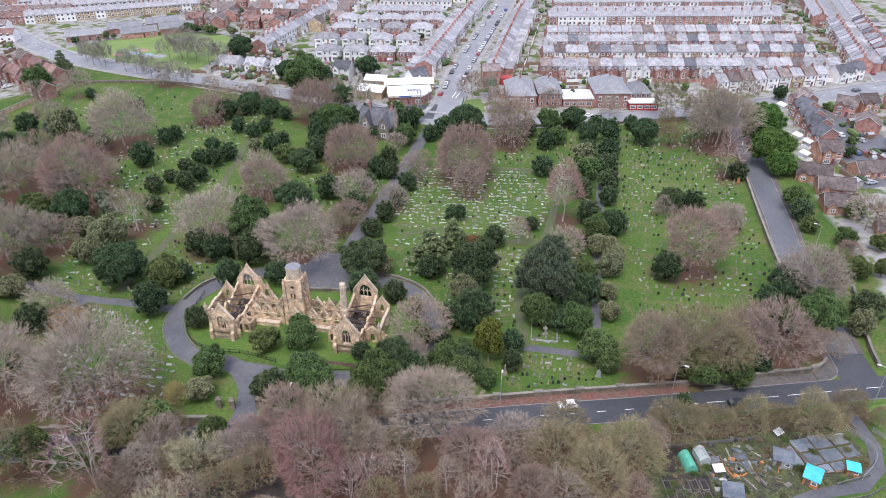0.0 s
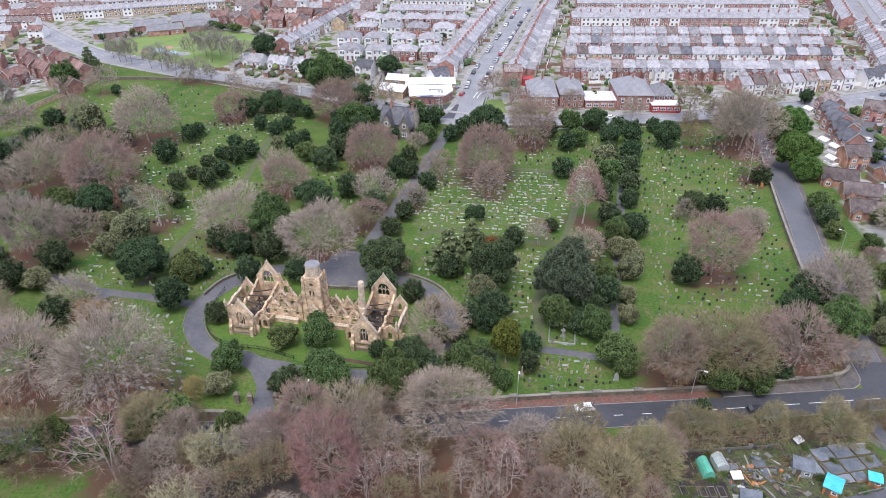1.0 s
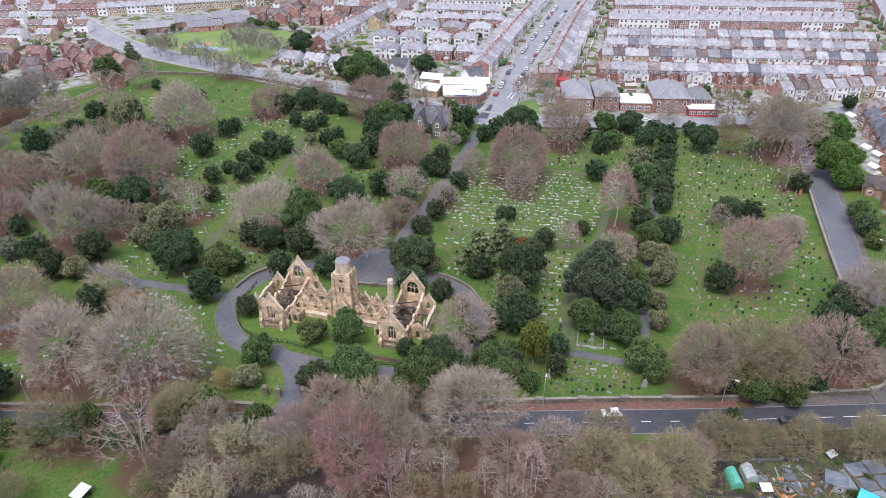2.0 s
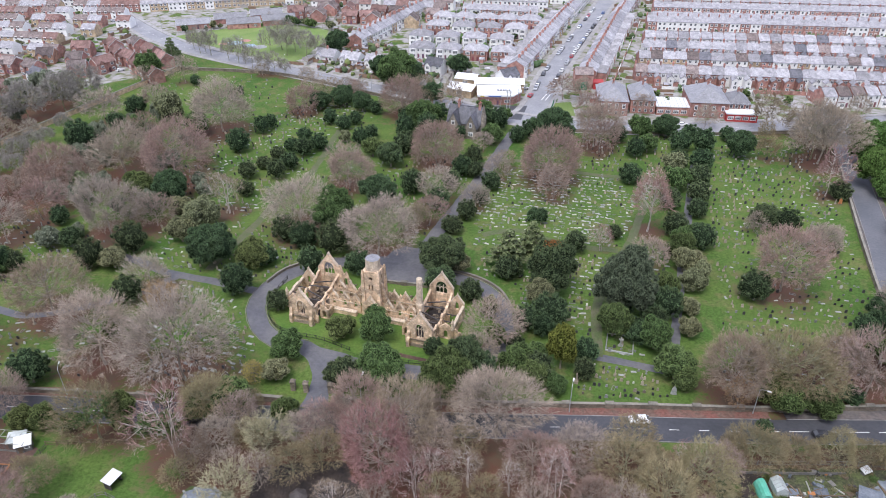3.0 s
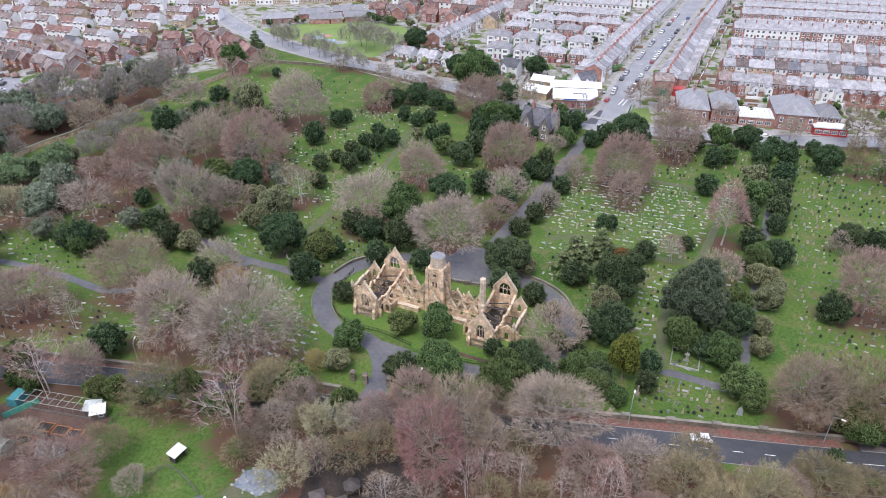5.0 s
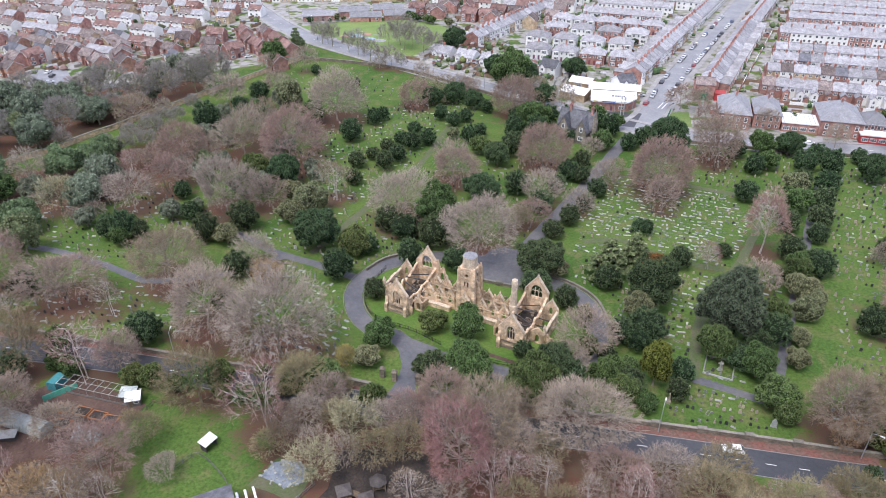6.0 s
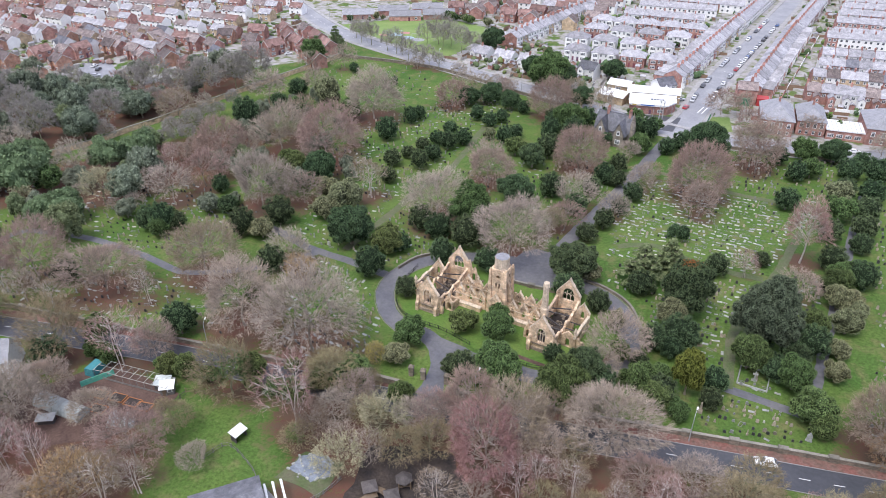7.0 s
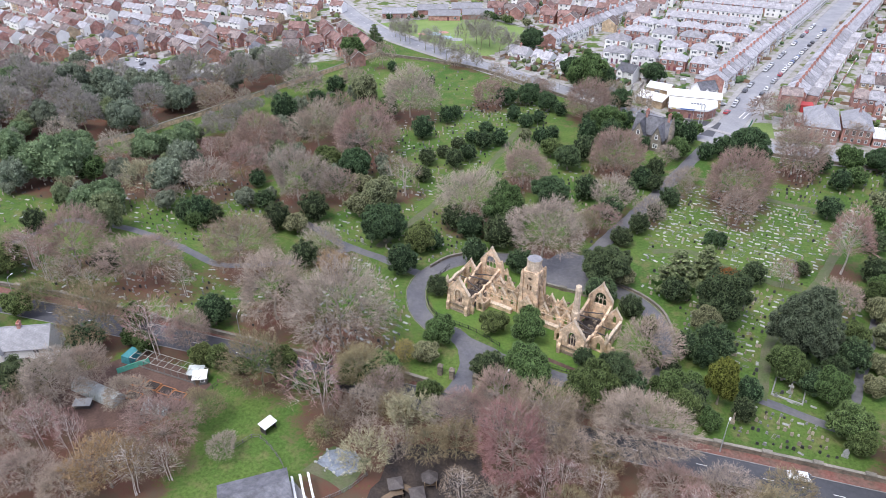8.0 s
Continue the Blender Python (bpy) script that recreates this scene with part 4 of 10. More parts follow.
gbp = add(gt, "ShaderNodeBump", Strength=0.6, Distance=0.12)
gt.links.new(n_fine, gbp.inputs["Height"])
gt.links.new(gbp.outputs[0], gbs.inputs["Normal"])
gmesh = mesh_np("ground", np.stack([GX, GY, 0 * GX], -1).reshape(-1, 3), quads, [gm])
for key, field in (("litter", litter), ("town", town)):
    gmesh.attributes.new(key, "FLOAT", "POINT").data.foreach_set("value", field.ravel().astype(np.float32))
tagged(new("ground", gmesh), "cemetery grass with drifts of fallen leaves", "ground", kind="structure")


# ---- roads ----
def sheet(name, shape, mat, label, category):
    return solid(name, shape, mat, label, category, kind="structure")


def road(name, pts, half, label, z=0.03, mat="asphalt", kerbs=True, walk_l=0.0, walk_r=0.0, walk_mat="pavement"):
    line = smooth_line(pts)
    base = sheet(name, strip(line, half, -half, -0.05, z), mat, label, "road")
    if kerbs:
        for s in (1, -1):
            sheet("kerb", strip(line, s * (half + 0.14), s * half, -0.05, z + 0.11), "kerb", "pale concrete kerb along the road", "kerb")
    for s, w in ((1, walk_l), (-1, walk_r)):
        if w:
            sheet("pavement", strip(line, s * (half + 0.15 + w), s * (half + 0.15), -0.05, z + 0.10, 0.25 if walk_mat == "leafy" else 0), walk_mat, "pavement beside the road", "pavement")
    return line


def dashes(line, first, period, mark, width, z, until, group):
    """Painted marks along a line, each a thin raised sheet."""
    gone, at = 0.0, first
    for a, b in zip(line, line[1:]):
        d = (b - a).length
        while at <= gone + d and at < until:
            p = a + (b - a) * ((at - gone) / d)
            ang = math.degrees(math.atan2((b - a).y, (b - a).x))
            if "dash" not in BUILT_MARKS.setdefault((mark, width), {}):
                s = Shape()
                s.box(0, mark, -width / 2, width / 2, 0, 0.008)
                ob = solid("road_marking", s, "road_paint", "white painted dash on the asphalt", "road marking", turned(p.x, p.y, z, ang), group, "structure")
                BUILT_MARKS[(mark, width)]["dash"] = ob
            else:
                copy_thing(BUILT_MARKS[(mark, width)]["dash"], turned(p.x, p.y, z, ang))
            at += period
        gone += d


BUILT_MARKS = {}
main_line = road("road_1", MAIN, 3.25, "dark asphalt two-lane road with white centre dashes", 0.03, "asphalt", False)
sheet("kerb", strip(main_line, -3.39, -3.25, -0.05, 0.14), "kerb", "pale concrete kerb along the road", "kerb")
for x0, x1, mat in ((-420, -49, "leafy"), (-36, 56, "leafy"), (56, 82.5, "worn_asphalt"), (98, 260, "pavement")):
    some = [p for p in main_line if x0 <= p.x <= x1]
    sheet("kerb", strip(some, 3.39, 3.25, -0.05, 0.14), "kerb", "pale concrete kerb along the road", "kerb")
    sheet("pavement", strip(some, 5.9, 3.40, -0.05, 0.13, 0.3), mat, "roadside verge deep in red fallen leaves" if mat == "leafy" else "grey pavement beside the road", "pavement")
upto = 0.0
for a, b in zip(main_line, main_line[1:]):
    upto += (b - a).length if b.x < 44 else 0.0
first = 120 + 6.0 * math.ceil((upto - 120) / 6.0)
dashes(main_line, 120, 6.0, 2.0, 0.16, 0.032, first - 1, "centre line of the road")
dashes(main_line, first, 6.0, 4.0, 0.16, 0.032, 700, "centre line of the road")
# the rounded corner of the pavement at the side road
corner = [(82.3, 115.05), (85.2, 115.4), (87.0, 116.6), (88.0, 118.6), (88.3, 121.5), (88.6, 125.0), (86.6, 125.0), (86.6, 121.3), (83.0, 118.0), (82.3, 117.8)]
s = Shape()
s.prism(corner, -0.05, 0.131, 0, "z")
sheet("pavement", s, "worn_asphalt", "dark worn pavement rounding the corner", "pavement")
sheet("kerb", strip([Vector((*q, 0)) for q in corner[:6]], 0.0, -0.16, -0.05, 0.145), "kerb", "pale concrete kerb round the corner", "kerb")
sheet("road_mouth", strip(smooth_line([(91.5, 112), (91.6, 119), (92.2, 127)]), 4.2, -4.6, -0.05, 0.024), "asphalt", "asphalt where the side road joins", "road")
road("road_2", SIDE[1:], 3.6, "asphalt side road running up beside the cemetery wall", 0.026, "asphalt_mid", True, 1.0, 1.6, "worn_asphalt")
north_line = road("road_3", NORTH, 5.2, "wide asphalt road past the terraces", 0.03, "asphalt_pale", True, 2.2, 2.2)
high_line = road("road_4", HIGH, 4.8, "straight street lined with parked cars", 0.036, "asphalt_pale", True, 2.2, 2.2)
right_line = road("road_5", RIGHT, 3.8, "residential street between houses", 0.034, "asphalt_pale", True, 1.6, 1.6)
dashes(north_line, 250, 6.0, 2.0, 0.18, 0.034, 900, "centre line of the wide road")
for (x, y, deg, n) in ((-2, 262, 80, 1), (-58, 295, -25, 6), (5, 300, 75, 2)):
    for i in range(n):
        s = Shape()
        s.box(-4, 4, -0.2, 0.2, 0, 0.008)
        solid("road_marking", s, "road_paint", "white painted lines on the asphalt", "road marking", turned(x + i * 1.6, y - i * 0.5, 0.046, deg + 55 * (n == 6)), "painted hatching", "structure")
sheet("drive_1", strip(smooth_line(LOOP), 2.3, -2.3, -0.05, 0.030, 0.25), "path", "dark tarmac drive looping round the ruined chapel", "drive")
for s in (1, -1):
    for some in (LOOP[3:12], LOOP[14:21]):
        sheet("kerb", strip(smooth_line(some), s * 2.6, s * 2.45, -0.05, 0.10), "coping", "low stone edging of the drive", "kerb")
sheet("drive_2", strip(smooth_line(AVENUE), 2.2, -2.2, -0.05, 0.036, 0.3), "path", "straight tarmac avenue between clipped yews", "drive")
s = Shape()
s.prism([(-36.4, 150.8), (-38.6, 156.5), (-38.2, 162), (-36.5, 166.4), (-33.4, 169), (-29, 168), (-26.3, 163.5), (-24.2, 157.6), (-24.8, 150.6)], -0.05, 0.042, 0, "z")
sheet("forecourt", s, "path", "dark tarmac forecourt behind the ruined chapel", "drive")
s = Shape()
s.prism([(-50, 120.5), (-46.7, 116.8), (-44.6, 112.8), (-43.4, 108.5), (-44.4, 102.6), (-38.4, 103), (-39.6, 109), (-40.2, 113.7), (-38.6, 117.1), (-35.5, 119), (-38.9, 120.6), (-45.4, 122)], -0.05, 0.044, 0, "z")
sheet("forecourt", s, "path", "tarmac apron inside the cemetery gate", "drive")
sheet("path_1", strip(smooth_line(WEST_PATH), 1.4, -1.4, -0.05, 0.024, 0.3), "path", "narrow tarmac path between the graves", "path")
for i, (key, pts) in enumerate(FOOTPATHS.items()):
    sheet("path_%d" % (i + 2), strip(smooth_line(pts), 1.2, -1.2, -0.05, 0.02 + 0.002 * i, 0.5), "gravel_path" if key in ("beech", "rows", "lower", "middle") else "path", "worn path between the graves", "path")

# ---- boundary walls, fences, lamps ----
def stone_wall(name, pts, height, label, piers=9.0, thick=0.5, mat="wall_stone"):
    line = smooth_line(pts, 2.0)
    wall = thing(name, label, "wall", kind="structure")
    part("masonry", strip(line, thick / 2, -thick / 2, -0.2, height), mat, wall)
    part("coping", strip(line, thick / 2 + 0.08, -thick / 2 - 0.08, height, height + 0.16), "coping", wall)
    gone, at = 0.0, 0.5
    pier = Shape()
    pier.box(-0.9, 0.9, -0.42, 0.42, -0.2, height + 0.28)
    pier.box(-1.0, 1.0, -0.52, 0.52, height + 0.28, height + 0.5, 1, 0.12)
    me = pier.mesh("pier", [mat, "coping"])
    for a, b in zip(line, line[1:]):
        d = (b - a).length
        while piers and at <= gone + d:
            p = a + (b - a) * ((at - gone) / d)
            part("pier", me, None, wall, at=turned(p.x, p.y, 0, math.degrees(math.atan2((b - a).y, (b - a).x))))
            at += piers
        gone += d
    return wall


stone_wall("wall_south", WALL_SOUTH, 1.15, "weathered sandstone boundary wall beside the road")
stone_wall("wall_south_west", WALL_SOUTH_WEST, 1.1, "weathered sandstone boundary wall beside the road", 14.0)
stone_wall("wall_east", WALL_EAST, 1.3, "sandstone boundary wall along the side road", 0)
stone_wall("wall_west", WALL_WEST, 2.0, "long pale sandstone wall beside the wood", 0, 0.7, "sandstone")
stone_wall("wall_north", WALL_NORTH, 1.3, "stone boundary wall below the roadside trees", 0)
stone_wall("wall_north_east", WALL_NORTH_EAST, 1.1, "stone boundary wall by the wide road", 0)
stone_wall("wall_corner", [(97.5, 119), (99, 126), (103, 138), (107, 150)], 1.3, "curved stone garden wall on the corner", 0)
stone_wall("wall_drive", [(-66.8, 146), (-64, 152.5), (-58, 157.8)], 0.7, "low stone kerb wall at the drive's bend", 0, 0.4)
stone_wall("wall_yard", [(-36.4, 150.2), (-30.6, 149.7), (-24.9, 149.5), (-18.5, 149.4)], 0.8, "low broken stone wall behind the ruined chapel", 5.5, 0.4)
stone_wall("wall_loop", [(-21, 158), (-12, 155.5), (-5, 150), (-1, 141)], 0.6, "low stone kerb wall at the drive's bend", 0, 0.4)


def railings(pts, height, label, post=0.10, gap=0.45, mat="iron_black", rails=2, every=2.4):
    """A fence of posts, rails and uprights along a line."""
    line = smooth_line(pts, 1.2)
    fence = thing("fence", label, "fence")
    for i in range(rails):
        z = height * (0.25 + 0.68 * i / max(1, rails - 1))
        part("rail", strip(line, 0.03, -0.03, z, z + 0.07), mat, fence)
    me_s = Shape()
    me_s.box(-post / 2, post / 2, -post / 2, post / 2, -0.2, height + 0.1)
    me = me_s.mesh("post", mat)
    bar = Shape()
    gone, at, bars = 0.0, 0.0, 0.0
    for a, b in zip(line, line[1:]):
        d = (b - a).length
        deg = math.degrees(math.atan2((b - a).y, (b - a).x))
        while at <= gone + d:
            p = a + (b - a) * ((at - gone) / d)
            part("post", me, None, fence, at=turned(p.x, p.y, 0, deg))
            at += every
        while gap and bars <= gone + d:
            p = a + (b - a) * ((bars - gone) / d)
            bar.box(p.x - 0.02, p.x + 0.02, p.y - 0.02, p.y + 0.02, 0.05, height)
            bars += gap
        gone += d
    if gap:
        part("infill", bar, mat, fence, "close upright bars")
    return fence


railings([(-62, 148.5), (-63.2, 140), (-62.6, 134.5), (-58.8, 128.5), (-53, 125.8), (-46, 124.6), (-38, 121.6)], 1.1, "black iron railing round the chapel lawn")
railings([(-31, 120), (-22, 119), (-14, 121)], 1.0, "black iron railing round the chapel lawn")


def street_lamp(height, arm, label):
    lamp = thing("street_lamp", label, "street lamp")
    s = Shape()
    s.tube(((0, 0, 0), (0, 0, 1.2), (0, 0, height - 0.4), (arm * 0.3, 0, height - 0.05), (arm, 0, height + 0.08)), (0.13, 0.10, 0.07, 0.055, 0.05), 8)
    part("pole", s, "metal_grey", lamp)
    s = Shape()
    s.box(arm - 0.1, arm + 0.75, -0.16, 0.16, height, height + 0.16, 0, 0.05)
    part("lantern", s, "white_paint", lamp, "pale lantern head")
    return lamp


LAMPS = [(11.9, 108.4, 7.4, 80), (49.6, 112.6, 7.0, -25), (91, 108.4, 9.5, 150), (-95, 99.6, 7.6, 110), (-31.6, 105.2, 7.0, 80), (107, 171, 7.0, 150), (-158, 90, 7.5, 100),
         (-118, 316.5, 9.5, 100), (-71, 294.5, 9.5, 110), (-40, 295, 9.0, -70), (-190, 366, 9.5, -60), (-215, 386, 9.5, -60), (-150, 344, 9.0, -60), (-6, 286, 8.5, 0),
         (-13, 282, 8.5, -90), (110, 289, 9.0, -90), (152, 300, 9.0, -90), (17, 352, 8.0, 0), (14, 330, 8.0, 180)]
for i, (x, y, h, deg) in enumerate(LAMPS):
    if i < 6:
        street_lamp(h, 1.4, "grey steel street lamp with a bent arm").matrix_basis = turned(x, y, 0.08, deg)
        if i == 5:
            far_lamp = street_lamp(9.0, 1.6, "tall grey street lamp beside the wide road")
            far_lamp.matrix_basis = turned(LAMPS[7][0], LAMPS[7][1], 0, LAMPS[7][3])
    elif i != 7:
        copy_thing(far_lamp, turned(x, y, 0.05, deg, h / 9.0))

# gate piers and pillars at the cemetery entrance
for x, y in ((-47.2, 107.6), (-44.3, 107.4), (-38.9, 107.6), (-36.6, 107.4)):
    s = Shape()
    s.box(-0.5, 0.5, -0.5, 0.5, -0.2, 2.3)
    s.box(-0.62, 0.62, -0.62, 0.62, 2.3, 2.5)
    s.box(-0.5, 0.5, -0.5, 0.5, 2.5, 3.1, 0, 0.42)
    solid("gate_pier", s, "wall_stone", "dark sandstone gate pier at the cemetery entrance", "gate pier", turned(x, y, 0, 6), "gate piers")
for x0, x1, y in ((-55.5, -47.9, 103.4), (-37.9, -34, 105.1)):
    s = Shape()
    s.box(x0, x1, y - 0.3, y + 0.3, -0.2, 1.5)
    s.box(x0 - 0.05, x1 + 0.05, y - 0.38, y + 0.38, 1.5, 1.68, 1)
    solid("gate_wall", s, ["wall_stone", "coping"], "dark sandstone wall beside the entrance gate", "wall")

# ---- the ruined chapels ----
from mathutils.geometry import tessellate_polygon


def arch(cx, z0, w, z_spring, rise, n=6):
    """The outline of a pointed opening, in x and z."""
    h = w / 2
    out = [(cx - h, z0), (cx + h, z0), (cx + h, z_spring)]
    for i in range(1, n):
        t = i / n
        out.append((cx + h * math.cos(t * math.pi / 2) ** 0.85, z_spring + rise * math.sin(t * math.pi / 2) ** 0.9))
    out.append((cx, z_spring + rise))
    for i in range(n - 1, 0, -1):
        t = i / n
        out.append((cx - h * math.cos(t * math.pi / 2) ** 0.85, z_spring + rise * math.sin(t * math.pi / 2) ** 0.9))
    out.append((cx - h, z_spring))
    return out


def slab(outline, holes, y0, y1, m=0):
    """A wall from an outline in x and z with holes through it, between y0 and y1."""
    s = Shape()
    loops = [outline, *holes]
    flat = [p for lp in loops for p in lp]
    tris = tessellate_polygon([[Vector((a, b, 0)) for a, b in lp] for lp in loops])
    k = len(flat)
    s.v = [(a, y0, b) for a, b in flat] + [(a, y1, b) for a, b in flat]
    s.f = [tuple(t) for t in tris] + [tuple(k + i for i in reversed(t)) for t in tris]
    start = 0
    for lp in loops:
        n = len(lp)
        for i in range(n):
            a, b = start + i, start + (i + 1) % n
            s.f.append((a, b, b + k, a + k))
        start += n
    s.m = [m] * len(s.f)
    return s


def ragged(x0, x1, z, rough, seed, step=0.9):
    """A broken wall top from x0 to x1."""
    rng = random.Random(seed)
    n = max(2, int(abs(x1 - x0) / step))
    return [(x0 + (x1 - x0) * i / n, z + rng.uniform(-rough, rough) * (0 < i < n)) for i in range(n + 1)]


def broken(x0, x1, z0, z1, sag, seed):
    """A ruined wall head from z0 to z1 that sinks in the middle in uneven steps."""
    rng, out, n = random.Random(seed), [], 13
    for i in range(n + 1):
        t = i / n
        out.append((x0 + (x1 - x0) * t, z0 + (z1 - z0) * t - sag * math.sin(math.pi * t) + (rng.uniform(-0.3, 0.22) if 0 < i < n else 0)))
    return out


def gable(w, eave, apex, holes, y, thick, seed, shoulder=0.35):
    """A gabled wall with stepped shoulders and a slightly broken rake."""
    rng = random.Random(seed)
    h = w / 2
    left = [(-h, eave)] + [(-h + h * t + rng.uniform(-0.1, 0.1), eave + shoulder + (apex - eave - shoulder) * t + rng.uniform(-0.2, 0.1)) for t in (0.02, 0.25, 0.5, 0.75)]
    right = [(-a + rng.uniform(-0.05, 0.05), b + rng.uniform(-0.1, 0.1)) for a, b in reversed(left[1:])] + [(h, eave)]
    return slab([(-h, -0.3), *left, (-0.12, apex), (0.12, apex), *right, (h, -0.3)], holes, y, y + thick)


def rake_coping(w, eave, apex, y, thick):
    """Pale coping that follows a gable's slopes with a stepped, worn edge, and a finial at its top: one piece."""
    h, z0, n = w / 2 + 0.05, eave + 0.32, 8
    rng = random.Random(int(w * 100 + y))
    low = [(-h + h * i / n, z0 + (apex - z0) * i / n) for i in range(n + 1)]
    low += [(h * i / n, apex - (apex - z0) * i / n) for i in range(1, n + 1)]
    high = [(a, b + 0.16 + rng.uniform(-0.07, 0.05)) for a, b in low]
    high[n:n + 1] = [(-0.16, apex + 0.16), (0.0, apex + 0.5), (0.16, apex + 0.16)]
    s = Shape()
    s.prism([*low, *reversed(high)], y - 0.05, y + thick + 0.05)
    return s


def tracery(cx, z0, w, z_spring, rise, y):
    """Stone mullions and a pointed head inside an opening."""
    s = Shape()
    for i in (-1, 1):
        x = cx + i * w / 6
        s.box(x - 0.07, x + 0.07, y, y + 0.2, z0, z_spring + rise * 0.55)
    for i in (-1, 0, 1):
        x = cx + i * w / 3
        for sx in (-1, 1):
            s.prism([(x + sx * w / 6, z_spring - 0.1), (x, z_spring + 0.45), (x, z_spring + 0.6), (x + sx * (w / 6 + 0.06), z_spring + 0.02)], y + 0.02, y + 0.18)
    return s


def buttress(h, w=0.7, d=0.9):
    s = Shape()
    s.prism([(-d, -0.3), (0, -0.3), (0, h), (-d * 0.35, h - 0.55), (-d * 0.45, h * 0.62), (-d, h * 0.5)], -w / 2, w / 2, 0, "x")
    return s


CHAPEL = pose(-52.3, 130.7, 0, 0, 0, -10.4)
chapel = thing("ruined_chapel", "roofless sandstone twin chapels with a central tower, in ruin", "ruin", CHAPEL)


def nave(x, flip, rear, seed):
    """One chapel: two gables, long walls, an outer aisle, roof timbers. flip: the side (1 or -1) on which the aisle lies."""
    at = pose(x, 0, 0) @ Matrix.Diagonal((0.86, 1, 1, 1))
    win = arch(0, 2.4, 2.3, 4.6, 1.9)
    part("gable_wall", gable(7.2, 5.1, 9.7, [win], 0, 0.75, seed), "sandstone", chapel, "warm sandstone gable with a pointed window", at)
    part("gable_coping", rake_coping(7.2, 5.1, 9.7, 0, 0.75), "stone_pale", chapel, "", at)
    part("tracery", tracery(0, 2.4, 2.3, 4.6, 1.9, 0.3), "stone_pale", chapel, "pale window tracery", at)
    s = Shape()
    s.box(-4.0, 4.0, -0.35, 0.1, -0.3, 0.75, 0, 0.06)
    s.box(-3.8, 3.8, -0.22, 0.06, 1.9, 2.1)
    part("plinth", s, "sandstone_dark", chapel, "dark weathered plinth", at)
    s = Shape()
    for ring, w in ((win, 0.22),):
        for (a, b), (c, d) in zip(ring[2:], ring[3:]):
            s.prism([(a * 1.0, b), (c * 1.0, d), (c * (1 + w), d + w * 0.8), (a * (1 + w), b + w * 0.6)], -0.1, 0.02)
    part("hood_mould", s, "stone_pale", chapel, "", at)
    big = arch(0, 1.6, 3.6, 5.2, 2.6)
    part("gable_wall", gable(7.2, 5.6, 10.3, [big], rear, 0.8, seed + 1), "sandstone", chapel, "tall sandstone gable with a great empty arch", at)
    part("gable_coping", rake_coping(7.2, 5.6, 10.3, rear, 0.8), "stone_pale", chapel, "", at)
    part("tracery", tracery(0, 4.2, 3.4, 5.6, 2.1, rear + 0.3), "stone_pale", chapel, "pale window tracery", at)
    s = Shape()
    s.prism([(-1.8, 1.6), (1.8, 1.6), (1.8, 4.2), (-1.8, 4.2)], rear + 0.15, rear + 0.65)
    part("window_sill", s, "sandstone", chapel, "", at)
    for side in (-1, 1):
        y0, y1 = 0.75, rear
        doors = [arch(y0 + (y1 - y0) * f, 0.3 if side == flip else 2.2, 1.7, 3.0, 1.2) for f in (0.2, 0.5, 0.8)]
        top = broken(y1, y0, 5.0, 4.5, 1.7 if side == flip else 1.2, seed + 5 + side)
        wl = slab([(y0, -0.3), (y1, -0.3), *top], doors, -0.3, 0.3)
        part("nave_wall", wl, "sandstone", chapel, "roofless side wall with pointed openings", at @ pose(side * 3.25, 0, 0, 0, 0, 90))
        cop = Shape()
        cop.prism([*[(p, q - 0.05) for p, q in reversed(top)], *[(p, q + 0.10) for p, q in top]], -0.34, 0.34)
        part("wall_coping", cop, "sandstone", chapel, "worn broken coping", at @ pose(side * 3.25, 0, 0, 0, 0, 90))
        for f in (0.02, 0.35, 0.66, 0.97):
            part("buttress", buttress(3.9), "sandstone", chapel, "", at @ pose(side * 3.6, y0 + (y1 - y0) * f, 0, 0, 0, 90 * side))
    for side in (-1, 1):
        part("buttress", buttress(4.4, 0.9, 1.0), "sandstone", chapel, "", at @ pose(side * 3.1, 0.05, 0, 0, 0, 0))
    for i, f in enumerate((0.25, 0.45, 0.62, 0.8)):
        s = Shape()
        s.box(-3.2, 3.2, -0.12, 0.12, 3.9 + 0.2 * (i % 2), 4.12 + 0.2 * (i % 2))
        part("roof_timber", s, "timber_black", chapel, "charred roof beam", at @ pose(0, 0.75 + (rear - 0.75) * f, (0.0, -0.9, 0.1, -0.5)[i], 0, (0, 7, -2, -9)[i], (3, -14, 5, 11)[i]))
    s = Shape()
    s.box(-3.0, 3.0, 0.9, rear - 0.1, -0.1, 0.1)
    rng = random.Random(seed + 9)
    for _ in range(40):
        a, b, w = rng.uniform(-2.6, 2.6), rng.uniform(1.5, rear - 1), rng.uniform(0.2, 0.6)
        s.box(a - w, a + w, b - w * 0.7, b + w * 0.7, 0.05, rng.uniform(0.25, 0.7), rng.randint(0, 1), 0.1)
    part("rubble_floor", s, ["soil", "sandstone_dark"], chapel, "rubble-strewn floor with fallen beams", at)
    if flip < 0:
        stub = slab([(3.3, -0.3), (7.0, -0.3), (7.0, 3.4), (6.5, 3.6), (6.1, 5.0), (5.6, 5.9), (5.1, 5.0), (4.7, 5.1), (4.3, 6.6), (3.9, 7.6), (3.3, 7.2)], [arch(5.5, 1.6, 1.1, 3.2, 0.9)], rear - 0.4, rear + 0.3)
        part("broken_wall", stub, "sandstone", chapel, "jagged remnant of the rear wall", at)
    # outer aisle
    ax = flip * 5.6
    y0, y1 = 4.6, rear - 2.4
